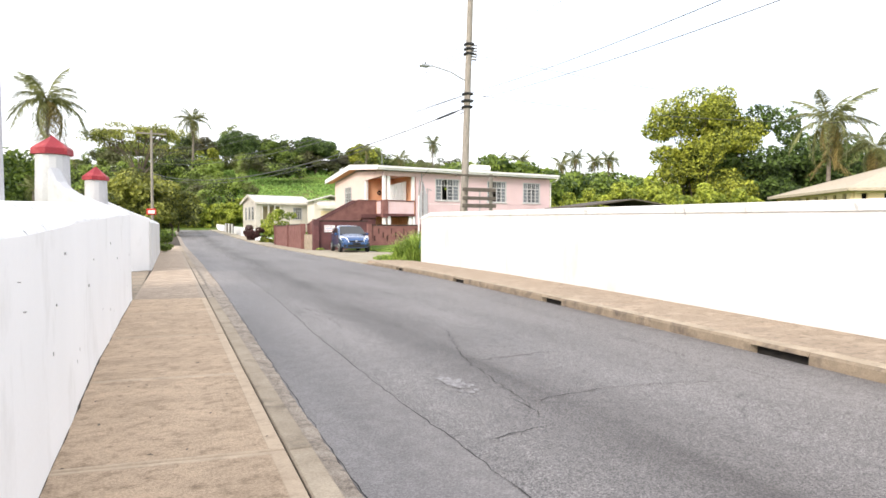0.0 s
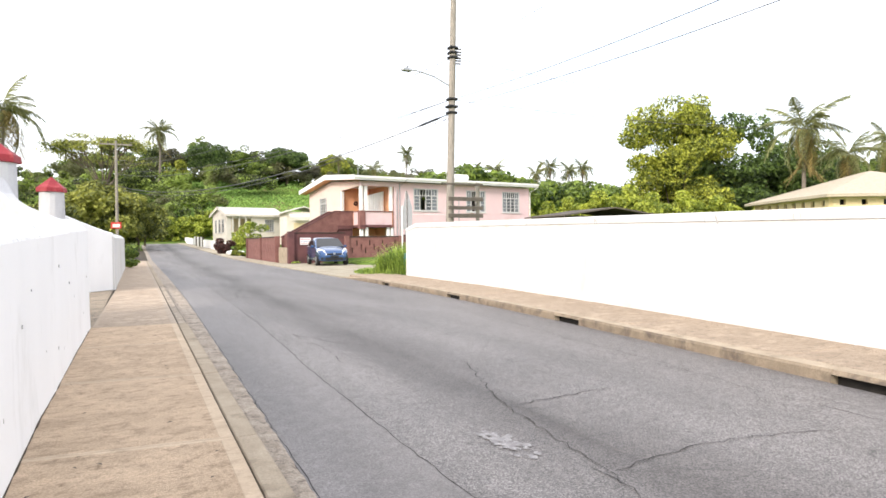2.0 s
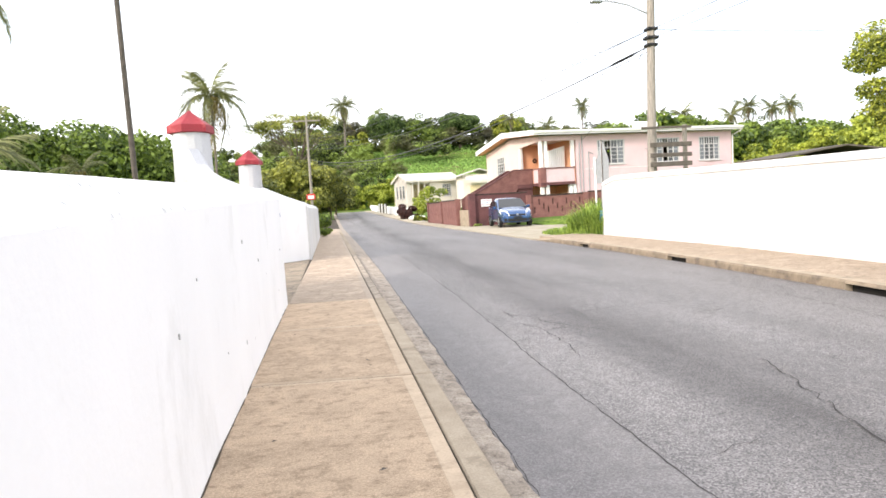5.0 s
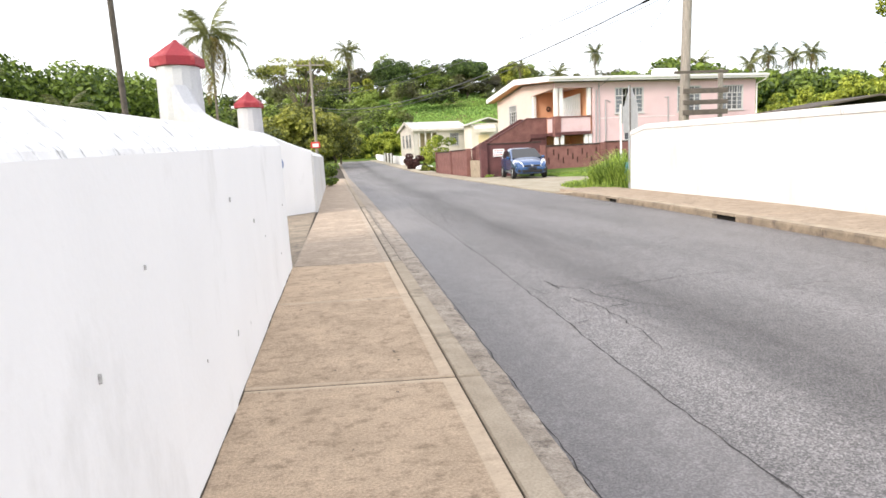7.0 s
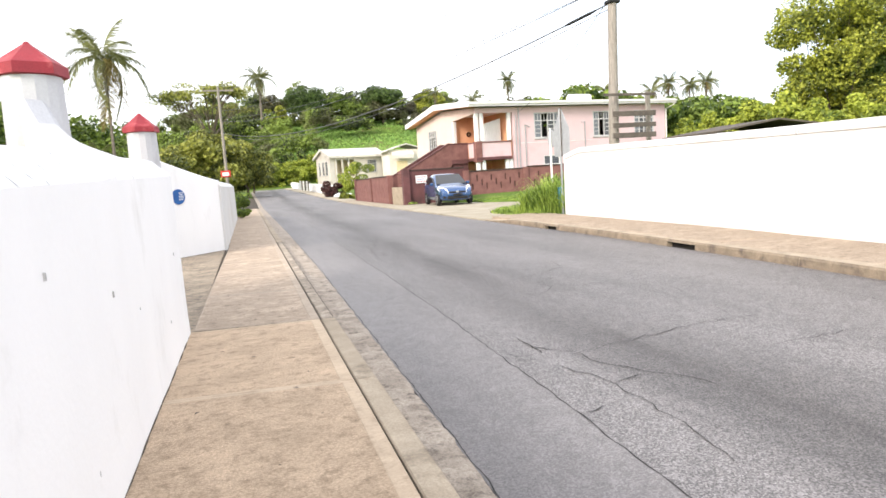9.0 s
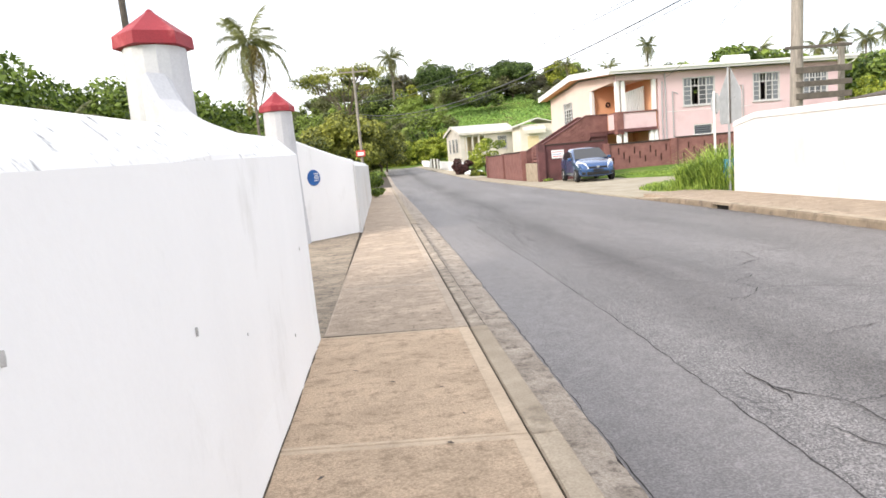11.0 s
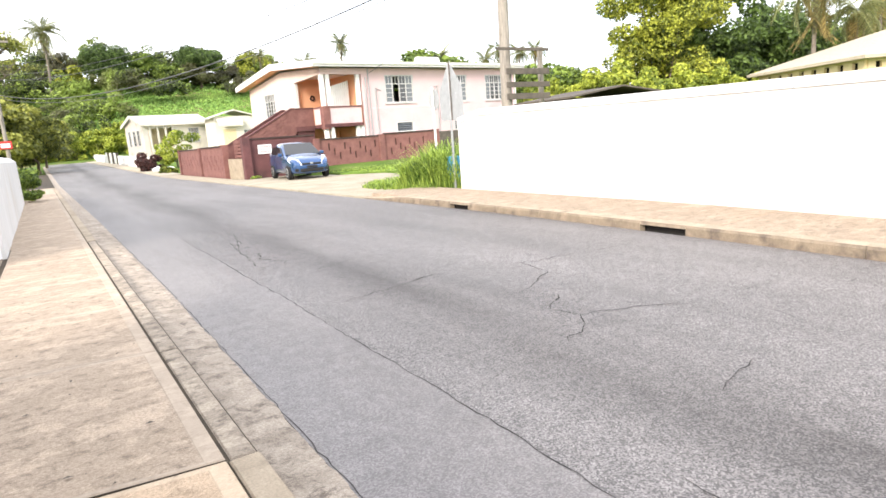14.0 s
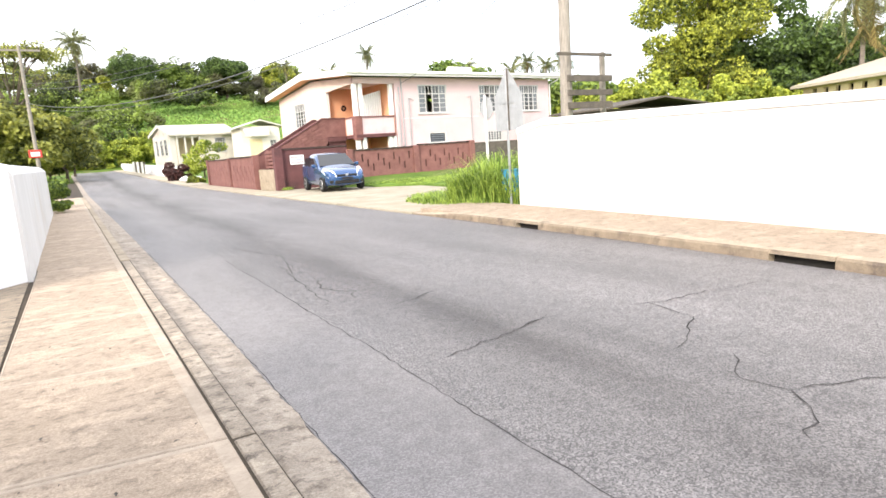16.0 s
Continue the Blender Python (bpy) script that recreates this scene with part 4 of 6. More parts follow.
part("balustrade", boxes((-0.02, 0.14, 0.34, 1.2, 2.62, 3.56)), M["pink"], house)
part("balustrade_cap", boxes((-0.06, 0.18, 0.34, 1.2, 3.563, 3.64)), M["brick"], house)
# curtain and hanging bells in the porch opening
cm = sweep([[(0.95 + 0.075 * k, 0.9 + 0.05 * (k % 2), 2.65), (0.95 + 0.075 * k, 0.91 + 0.05 * (k % 2), 2.65), (0.95 + 0.075 * k, 0.91 + 0.05 * (k % 2), 4.85 + 0.02 * k), (0.95 + 0.075 * k, 0.9 + 0.05 * (k % 2), 4.85 + 0.02 * k)] for k in range(20)])
part("curtain", cm, M["trim"], house, "white curtain hanging in the porch")
wr = bmesh.new()
tube(wr, [(1.3 + 0.13 * math.cos(a * math.pi / 8), 3.86, 4.42 + 0.13 * math.sin(a * math.pi / 8)) for a in range(17)], 0.055, 8)
wreath = part("wreath", wr, M["leaf_red"])
wreath.matrix_world = HOUSE
tagged(wreath, "small dark round wreath hung on the orange porch wall", "wreath")
# landing and stairs that run down towards the road
part("landing", boxes((-1.3, -0.07, 1.2, 2.6, 2.3, 2.58)), M["brick_dark"], house)
part("landing_wall", boxes((-1.3, -0.07, 1.18, 1.34, 2.58, 3.6)), M["brick"], house, "red-brown landing parapet")
part("landing_wall_cap", boxes((-1.36, -0.07, 1.14, 1.38, 3.603, 3.67)), M["brick_dark"], house)
part("landing_support", boxes((-1.2, -0.07, 1.3, 2.5, 0.2, 2.3)), M["brick_dark"], house)
for k in range(12):
    part("step", boxes((-1.3 - 0.3 * (k + 1), -1.3 - 0.3 * k, 1.36, 2.5, 0.25, 2.4 - 0.175 * k)), M["brick_dark"], house)
for yy in (1.18, 2.5):
    part("stair_parapet", prism(bmesh.new(), [(-1.3, 2.2), (-1.3, 3.6), (-1.5, 3.62), (-5.1, 1.72), (-5.1, 0.3), (-4.6, 0.3)], "y", yy, yy + 0.16), M["brick"], house, "sloping red-brown stair parapet")
    part("parapet_cap", prism(bmesh.new(), [(-1.28, 3.605), (-1.28, 3.67), (-1.5, 3.69), (-5.14, 1.79), (-5.14, 1.725), (-1.5, 3.625)], "y", yy - 0.04, yy + 0.2), M["brick_dark"], house)
# block courses on the parapet face
for r in range(5):
    for k in range(7):
        x1 = -1.42 - k * 0.46 - (0.23 if r % 2 else 0)
        top = 3.62 + (x1 + 1.5) * 0.528 - 0.12 - r * 0.24
        part("block", prism(bmesh.new(), [(x1, top), (x1 - 0.4, top - 0.211), (x1 - 0.4, top - 0.4), (x1, top - 0.19)], "y", 1.155, 1.178), M["brick"], house)
for a, b, c, d in WIN:
    window_unit(house, a, b, c, d, 0.03, 4 if b - a > 1.7 else 3, open_col=1 if a < 12 else -1)
window_unit(house, *LOW[1], 0.03, 5)
a, b, c, d = LOW[0]
lw0 = part("window", boxes((a, a + 0.06, 0.02, 0.12, c, d), (b - 0.06, b, 0.02, 0.12, c, d), (a, b, 0.02, 0.12, d - 0.06, d + 0.002), (a - 0.08, b + 0.08, -0.07, 0.02, c - 0.06, c - 0.002)), M["trim"], house, "low louvred basement window")
for k in range(4):
    part("louvre", prism(bmesh.new(), [(0.03, c + 0.03 + k * 0.13), (0.1, c + 0.1 + k * 0.13), (0.105, c + 0.095 + k * 0.13), (0.035, c + 0.025 + k * 0.13)], "x", a + 0.06, b - 0.06), M["glass_pale"], lw0)
part("pane", boxes((a + 0.06, b - 0.06, 0.15, 0.16, c, d - 0.06)), M["glass"], lw0)
window_unit(house, 6.85, 8.65, 3.48, 5.08, 0.03, 4, axis="y")
# roof: low gable slab with white fascia
part("roof", prism(bmesh.new(), [(-0.53, 5.93), (5.5, 6.44), (11.95, 5.7), (11.95, 5.93), (5.5, 6.72), (-0.53, 6.19)], "x", -0.62, 16.4), M["roof"], house, "pale sheet roof")
part("soffit", prism(bmesh.new(), [(0.0, 5.88), (5.5, 6.35), (11.9, 5.62), (11.9, 5.7), (5.5, 6.44), (0.0, 5.93)], "x", -0.6, -0.02), M["orange"], house, "brown soffit boards")
part("fascia", boxes((-0.7, 16.48, -0.6, -0.53, 5.87, 6.16), bevel=0.01), M["trim"], house)
part("bargeboard", prism(bmesh.new(), [(-0.6, 5.87), (5.5, 6.36), (12.05, 5.6), (12.05, 5.95), (5.5, 6.76), (-0.6, 6.22)], "x", -0.69, -0.62), M["trim"], house)
part("gutter", boxes((-0.7, 16.48, -0.7, -0.6, 6.02, 6.13)), M["trim"], house)
bm = bmesh.new()
tube(bm, [(16.42, -0.65, 6.02), (16.3, -0.5, 5.75), (15.95, -0.06, 5.5), (15.95, -0.06, 0.4)], 0.045, 8)
part("downpipe", bm, M["trim"], house)
for pts in ([(3.0, -0.05, 0.4), (3.0, -0.05, 4.2), (3.05, -0.05, 5.3)], [(3.25, -0.05, 0.4), (3.25, -0.05, 5.8)], [(3.73, -0.05, 0.4), (3.73, -0.05, 4.65), (4.1, -0.05, 4.5)], [(8.6, -0.05, 0.4), (8.6, -0.05, 4.75), (8.35, -0.05, 4.7)]):
    bm = bmesh.new()
    tube(bm, pts, 0.035, 6)
    part("pipe", bm, M["signgrey"], house, "grey wall pipe")
part("string_course", boxes((3.3, 9.2, -0.02, 0.0, 3.42, 3.45)), M["trim"], house)
tank = thing("water_tank", HOUSE @ pose(11.9, 5.2, 6.62) @ Matrix.Scale(1.35, 4), "white solar water heater tank standing on the roof", "water heater")
part("base", boxes((-0.9, 0.9, -0.3, 0.3, 0.0, 0.12)), M["metal"], tank)
bm = bmesh.new()
tube(bm, [(-0.8, 0, 0.32), (-0.72, 0, 0.32), (0.72, 0, 0.32), (0.8, 0, 0.32)], [0.14, 0.24, 0.24, 0.14], 14)
part("drum", bm, M["trim"], tank)
ant = thing("aerial", HOUSE @ pose(2.2, 5.4, 6.6), "thin metal aerial mast standing on the roof ridge", "aerial")
bm = bmesh.new()
tube(bm, [(0, 0, 0), (0, 0, 1.5)], 0.02, 6)
part("mast", bm, M["metal"], ant)
part("head", boxes((-0.12, 0.12, -0.03, 0.03, 1.4, 1.5)), M["metal"], ant)

# ---- red-brown boundary walls ----
bw = thing("boundary_wall", pose(0, 0, 0), "red-brown block boundary wall with slit openings and mildewed cap", "wall", kind="structure")
part("panel", boxes((8.75, 12.3, 40.0, 40.2, -0.1, 1.92)), M["brick_dark"], bw, "plain dark brown end panel")
part("cap", boxes((8.7, 12.3, 39.96, 40.24, 1.923, 2.0)), M["mildew_and_slit_dark"], bw)
rb = random.Random(11)


def slit_wall(p0, p1, z0, z1, posts, name="panel"):
    """A block panel pierced by slits in a staggered pattern, between square posts."""
    p0, p1 = Vector((*p0, 0)), Vector((*p1, 0))
    L = (p1 - p0).length
    m = Matrix.Translation(p0) @ Matrix.Rotation(math.atan2((p1 - p0).y, (p1 - p0).x), 4, 'Z')
    ops = []
    k = 0
    x = 0.35
    while x < L - 0.3:
        zb = z0 + (0.22, 0.72, 0.45)[k % 3]
        ops.append((x, x + 0.085, zb, min(zb + 0.36, z1 - 0.12)))
        k += 1
        x += 0.3
    bm = wall_run(bmesh.new(), L, -0.1, z1, -0.07, 0.07, ops)
    bm.transform(m)
    part(name, bm, M["brick"], bw, "block panel with staggered slits")
    # black sheet inside the slits puts their shade in as colour
    bm = boxes((0, L, 0.02, 0.05, z0 + 0.2, z1 - 0.12))
    bm.transform(m)
    part("slit_backing", bm, M["mildew_and_slit_dark"], bw)
    bm = boxes((0, L, -0.11, 0.11, z1 + 0.002, z1 + 0.08))
    bm.transform(m)
    part("cap", bm, M["mildew_and_slit_dark"], bw)
    for s in posts:
        bm = boxes((s - 0.17, s + 0.17, -0.17, 0.17, -0.1, z1 + 0.1), bevel=0.012)
        bm.transform(m)
        part("post", bm, M["brick"], bw, "red-brown square post")


slit_wall((12.4, 40.05), (16.2, 40.05), 0.4, 1.66, [0.0, 3.8])
slit_wall((16.4, 40.05), (19.75, 40.05), 0.4, 1.74, [3.4])
part("panel", boxes((19.95, 26.5, 39.95, 40.15, -0.1, 1.7)), M["plank"], bw, "grey unpainted block wall")
slit_wall((8.72, 55.9), (8.68, 49.3), 0.25, 1.66, [0.0, 6.6])
slit_wall((8.68, 49.0), (8.62, 43.4), 0.2, 1.7, [5.6])
part("post", boxes((8.6, 8.98, 39.85, 40.26, -0.1, 2.06), bevel=0.015), M["brick_dark"], bw)
part("post", boxes((9.1, 9.5, 42.6, 43.0, -0.1, 2.0), bevel=0.015), M["brick"], bw)
part("infill", boxes((8.68, 8.82, 40.26, 43.2, -0.1, 1.05)), M["kerb"], bw, "low bare concrete wall beside the gate")
for k in range(5):
    part("slat", boxes((9.02, 9.1, 40.3, 43.0, 1.1 + k * 0.18, 1.22 + k * 0.18)), M["brick"], bw)
sg = thing("notice", pose(0, 0, 0), "white notice board with red and blue writing on the dark wall", "sign")
part("board", boxes((9.36, 10.04, 39.955, 39.985, 1.22, 1.66), bevel=0.008), M["plastic_white"], sg)
for i, (mm, z) in enumerate((("signred", 1.54), ("blue", 1.42), ("signred", 1.3))):
    for k in range(7 - i % 2):
        part("lettering", boxes((9.41 + k * 0.084, 9.465 + k * 0.084, 39.947, 39.954, z, z + 0.045)), M[mm], sg)

# ---- driveway, lawn ----
drv = part("driveway", prism(bmesh.new(), [(7.3, 24.4), (9.05, 24.4), (9.6, 27), (12.5, 29.5), (12.8, 33.6), (11.6, 35.5), (11.5, 39.9), (8.7, 39.9), (8.4, 41), (8.55, 57), (7.33, 57)], "z", -0.2, 0.05), M["dirt"])
tagged(drv, "pale worn concrete driveway and verge", "driveway", kind="structure")
tagged(strip("verge", lambda y: 7.34, lambda y: 8.9, -0.3, 0.06, 57, 134, 6, M["dirt"]), "pale concrete verge along the street", "verge", kind="structure")
lw = part("lawn", prism(bmesh.new(), [(11.6, 39.85), (11.6, 35.5), (12.9, 33.6), (12.9, 30.4), (26, 31.5), (26, 39.85)], "z", -0.2, 0.12), M["lawn"])
tagged(lw, "short bright green lawn in front of the boundary wall", "lawn", kind="structure")


# ---- blue hatchback ----
def wheel(parent, x, y):
    t = bmesh.new()
    tube(t, [(x - 0.1, y, 0.3), (x - 0.085, y, 0.3), (x + 0.085, y, 0.3), (x + 0.1, y, 0.3)], [0.26, 0.3, 0.3, 0.26], 20)
    w = part("wheel", t, M["tyre"], parent, "black rubber tyre on a silver rim", smooth=False)
    s = -1 if x < 0 else 1
    r = bmesh.new()
    tube(r, [(x + s * 0.09, y, 0.3), (x + s * 0.108, y, 0.3)], [0.2, 0.19], 16)
    part("rim", r, M["rim"], w)
    for k in range(5):
        a = k * 2 * math.pi / 5
        bm = boxes((x + s * 0.105 - 0.006, x + s * 0.105 + 0.006, -0.055, 0.055, 0.06, 0.15))
        bm.transform(Matrix.Translation((0, y, 0.3)) @ Matrix.Rotation(a, 4, 'X'))
        part("vent", bm, M["black"], w)


def hatchback(m):
    """A small hatchback; its nose points to -y. Body skinned from cross-sections."""
    car = thing("car", m, "metallic blue small hatchback parked on the driveway", "car")
    # y, half width, sill height, belt height, roof half width, roof height
    S = [(-1.92, 0.56, 0.3, 0.55, 0.5, 0.58), (-1.86, 0.7, 0.22, 0.66, 0.62, 0.72), (-1.7, 0.79, 0.19, 0.76, 0.7, 0.84), (-1.3, 0.84, 0.18, 0.86, 0.74, 0.93), (-0.85, 0.845, 0.18, 0.92, 0.72, 1.0), (-0.72, 0.845, 0.18, 0.94, 0.7, 1.06),
         (-0.1, 0.85, 0.18, 0.96, 0.64, 1.46), (0.3, 0.85, 0.18, 0.98, 0.63, 1.54), (0.9, 0.85, 0.18, 1.0, 0.62, 1.54), (1.4, 0.845, 0.19, 1.02, 0.56, 1.46), (1.72, 0.83, 0.22, 1.04, 0.54, 1.36), (1.86, 0.78, 0.26, 0.98, 0.62, 1.06), (1.92, 0.7, 0.32, 0.85, 0.62, 0.9)]
    secs = []
    for y, hw, sill, belt, rw, rh in S:
        mid = (sill + belt) / 2
        half = [(hw * 0.86, sill), (hw * 0.985, sill + 0.1), (hw, mid), (hw * 0.985, belt - 0.03), (hw * 0.955, belt + 0.02), (rw + 0.06, rh - 0.09), (rw - 0.03, rh - 0.02), (rw * 0.55, rh + 0.012)]
        secs.append([(x, y, z) for x, z in half] + [(-x, y, z) for x, z in half[::-1]])
    body = part("body", sweep(secs), M["carblue"], car, smooth=True)
    md = body.modifiers.new("round", "SUBSURF")
    md.levels = md.render_levels = 1
    # glass laid just over the cabin
    part("windscreen", sweep([[(0.74, -0.8, 0.98), (-0.74, -0.8, 0.98), (-0.74, -0.85, 1.02), (0.74, -0.85, 1.02)], [(0.61, -0.08, 1.43), (-0.61, -0.08, 1.43), (-0.61, -0.12, 1.48), (0.61, -0.12, 1.48)]]), M["carglass"], car)
    part("rear_window", sweep([[(0.56, 1.86, 1.06), (-0.56, 1.86, 1.06), (-0.56, 1.885, 1.06), (0.56, 1.885, 1.06)], [(0.5, 1.73, 1.35), (-0.5, 1.73, 1.35), (-0.5, 1.755, 1.36), (0.5, 1.755, 1.36)]]), M["carglass"], car)
    for s in (-1, 1):
        for pts in ([(-0.6, 1.02), (0.38, 1.03), (0.38, 1.37), (0.0, 1.35)], [(0.46, 1.03), (1.3, 1.08), (1.2, 1.36), (0.46, 1.375)]):
            bm = bmesh.new()
            a = [bm.verts.new((s * (0.838 - 0.125 * (z - 0.98) / 0.47 + 0.012), y, z)) for y, z in pts]
            b = [bm.verts.new((s * (0.838 - 0.125 * (z - 0.98) / 0.47 - 0.03), y, z)) for y, z in pts]
            bm.faces.new(a)
            bm.faces.new(b[::-1])
            for k in range(4):
                bm.faces.new((a[k], b[k], b[(k + 1) % 4], a[(k + 1) % 4]))
            bmesh.ops.recalc_face_normals(bm, faces=bm.faces)
            part("side_window", bm, M["carglass"], car)
        hl = bmesh.new()
        for c, z in ((0.0, 0.0),):
            a = [hl.verts.new(p) for p in ((s * 0.4, -1.93, 0.58), (s * 0.74, -1.79, 0.55), (s * 0.85, -1.35, 0.8), (s * 0.77, -1.36, 0.93), (s * 0.5, -1.8, 0.8))]
            b = [hl.verts.new((v.co.x * 0.9, v.co.y + 0.12, v.co.z)) for v in a]
            hl.faces.new(a)
            hl.faces.new(b[::-1])
            for k in range(5):
                hl.faces.new((a[k], b[k], b[(k + 1) % 5], a[(k + 1) % 5]))
        bmesh.ops.recalc_face_normals(hl, faces=hl.faces)
        part("headlight", hl, M["lens"], car)
        part("mirror", boxes((s * 0.92 - 0.09, s * 0.92 + 0.09, -0.62, -0.5, 0.96, 1.1), bevel=0.03), M["carblue"], car)
        part("tail_light", boxes((s * 0.66 - 0.06, s * 0.66 + 0.06, 1.74, 1.86, 0.85, 1.1), bevel=0.02), M["signred"], car)
        part("fog_lamp", boxes((s * 0.62 - 0.08, s * 0.62 + 0.08, -1.9, -1.78, 0.33, 0.45), bevel=0.02), M["black"], car)
        part("door_line", boxes((s * 0.852 - 0.003, s * 0.852 + 0.003, 0.415, 0.425, 0.28, 0.96)), M["black"], car)
        part("wheel_arch", boxes((s * 0.8 - 0.055, s * 0.8 + 0.055, -1.55, -0.9, 0.2, 0.56), bevel=0.04), M["black"], car)
        part("wheel_arch", boxes((s * 0.8 - 0.055, s * 0.8 + 0.055, 0.88, 1.53, 0.2, 0.56), bevel=0.04), M["black"], car)
        wheel(car, s * 0.775, -1.22)
        wheel(car, s * 0.775, 1.2)
    part("grille", boxes((-0.42, 0.42, -1.945, -1.86, 0.58, 0.66), bevel=0.02), M["black"], car)
    part("lower_grille", boxes((-0.5, 0.5, -1.955, -1.8, 0.3, 0.44), bevel=0.03), M["black"], car)
    part("badge", boxes((-0.06, 0.06, -1.96, -1.93, 0.585, 0.68), bevel=0.02), M["rim"], car)
    part("number_plate", boxes((-0.22, 0.22, -1.975, -1.955, 0.46, 0.55)), M["black"], car)
    part("wiper", boxes((-0.5, 0.05, -0.735, -0.72, 1.02, 1.04)), M["black"], car)
    return car


hatchback(pose(10.2, 36.9, 0.06, 0, 0, -4) @ Matrix.Scale(1.04, 4))

# ---- cream house farther up the street ----
h2 = thing("house", pose(12.15, 97.2, rise(97), 0, 0, 12), "cream bungalow with pillared porch and pale roof", "house")
part("wall", wall_run(bmesh.new(), 8.6, -0.3, 4.9, 0, 0.2, [(0.7, 4.0, -0.2, 4.3), (5.9, 7.4, 2.3, 4.2)]), M["cream_far"], h2)
bm = wall_run(bmesh.new(), 6.0, -0.3, 4.9, 0, 0.2, [(1.0, 2.0, 2.2, 4.2), (2.5, 3.5, 2.2, 4.2), (4.2, 5.1, 2.2, 4.2)])
bmesh.ops.rotate(bm, verts=bm.verts, cent=(0, 0, 0), matrix=Matrix.Rotation(radians(90), 3, 'Z'))
bmesh.ops.translate(bm, verts=bm.verts, vec=(0.198, 0.204, 0))
part("wall", bm, M["cream_far"], h2)
part("wall", boxes((8.4, 8.6, 0.204, 6.2, -0.3, 4.9)), M["cream_far"], h2)
part("wall", boxes((0.2, 8.39, 6.0, 6.2, -0.3, 4.9)), M["cream_far"], h2)
part("porch_back_wall", boxes((0.3, 5.0, 1.7, 1.85, -0.3, 4.8)), M["yellow_wall"], h2)
# near-black sheet stands in for the unlit room behind the window
part("dark_room_backing", boxes((5.1, 8.3, 2.5, 2.6, -0.3, 4.8)), M["dark"], h2)
for y0, y1 in ((1.2, 2.2), (2.7, 3.7), (4.4, 5.3)):
    window_unit(h2, y0, y1, 2.2, 4.2, 0.03, 2, axis="y")
window_unit(h2, 5.9, 7.4, 2.3, 4.2, 0.03, 4)
part("roof", prism(bmesh.new(), [(-0.5, 4.75), (3.1, 5.95), (6.7, 4.75), (6.7, 4.95), (3.1, 6.15), (-0.5, 4.95)], "x", -0.3, 8.9), M["roof"], h2, "pale sheet roof")
part("bargeboard", prism(bmesh.new(), [(-0.55, 4.6), (3.1, 5.8), (6.75, 4.6), (6.75, 4.98), (3.1, 6.2), (-0.55, 4.98)], "x", -0.38, -0.302), M["cream_far"], h2)
part("fascia", boxes((-0.3, 8.9, -0.58, -0.505, 4.62, 4.95)), M["cream_far"], h2)
part("gable", prism(bmesh.new(), [(0.1, 4.9), (6.1, 4.9), (3.1, 5.85)], "x", 0.0, 0.2), M["cream_far"], h2)
for x in (0.75, 1.75, 2.75, 3.7):
    part("porch_column", boxes((x, x + 0.24, -0.2, -0.006, -0.3, 4.6), bevel=0.02), M["cream_far"], h2)
part("porch_wall", boxes((0.75, 3.95, -0.14, -0.02, -0.3, 1.9)), M["cream_far"], h2)
h3 = thing("outbuilding", Matrix.Translation((19.9, 92, rise(92))), "small white outbuilding with scalloped awning beside the bungalow", "building")
part("wall", wall_run(bmesh.new(), 5.0, -0.3, 5.2, 0, 0.2, [(3.6, 4.5, 2.0, 3.4)]), M["cream_far"], h3)
part("wall", boxes((0, 0.2, 0.2, 5, -0.3, 5.2)), M["cream_far"], h3)
part("wall", boxes((4.8, 5, 0.2, 5, -0.3, 5.2)), M["cream_far"], h3)
part("roof", prism(bmesh.new(), [(-0.6, 5.0), (2.5, 5.9), (5.6, 5.0), (5.6, 5.15), (2.5, 6.05), (-0.6, 5.15)], "y", -0.4, 5.4), M["roof"], h3)
part("door", boxes((1.0, 2.6, -0.06, -0.004, 0.0, 3.6)), M["yellow_wall"], h3)
for k in range(7):
    part("awning_scallop", prism(bmesh.new(), [(0.3 + k * 0.45, 4.4), (0.75 + k * 0.45, 4.4), (0.72 + k * 0.45, 4.0), (0.52 + k * 0.45, 3.85), (0.33 + k * 0.45, 4.0)], "y", -0.75, -0.7), M["cream_far"], h3)
part("awning", prism(bmesh.new(), [(-0.75, 4.4), (-0.002, 4.9), (-0.002, 4.98), (-0.75, 4.47)], "x", 0.3, 3.45), M["cream_far"], h3)
window_unit(h3, 3.6, 4.5, 2.0, 3.4, 0.03, 2)
gw = thing("garden_wall", pose(0, 0, 0), "low white garden walls with a gate in front of the bungalow", "wall", kind="structure")
for a, b in ((73, 84), (86, 99), (117, 140)):
    n = 6
    secs = [[(9.0, y, rise(y) - 0.2), (9.0, y, rise(y) + 1.15), (9.2, y, rise(y) + 1.15), (9.2, y, rise(y) - 0.2)] for y in np.linspace(a, b, n)]
    part("panel", sweep(secs), M["white"], gw)
for k in range(6):
    y = 100 + k * 2.9
    part("post", boxes((8.98, 9.22, y, y + 0.3, rise(y) - 0.1, rise(y) + 1.5)), M["trim"] if k % 2 else M["plank"], gw)

# ---- tan-roofed house behind the right wall ----
h4 = thing("house", pose(44.0, 27.8, 0, 0, 0, -29.3), "pale yellow bungalow with a hipped tan shingle roof", "house")
part("wall", wall_run(bmesh.new(), 12, -0.1, 4.15, -0.1, 0.1, [(k * 1.5 + 0.5, k * 1.5 + 0.9, 3.6, 4.0) for k in range(7)]), M["yellow_wall"], h4)
bm = wall_run(bmesh.new(), 11.2, -0.1, 4.15, 0, 0.2, [(k * 1.3 + 0.5, k * 1.3 + 1.0, 3.55, 4.0) for k in range(8)])
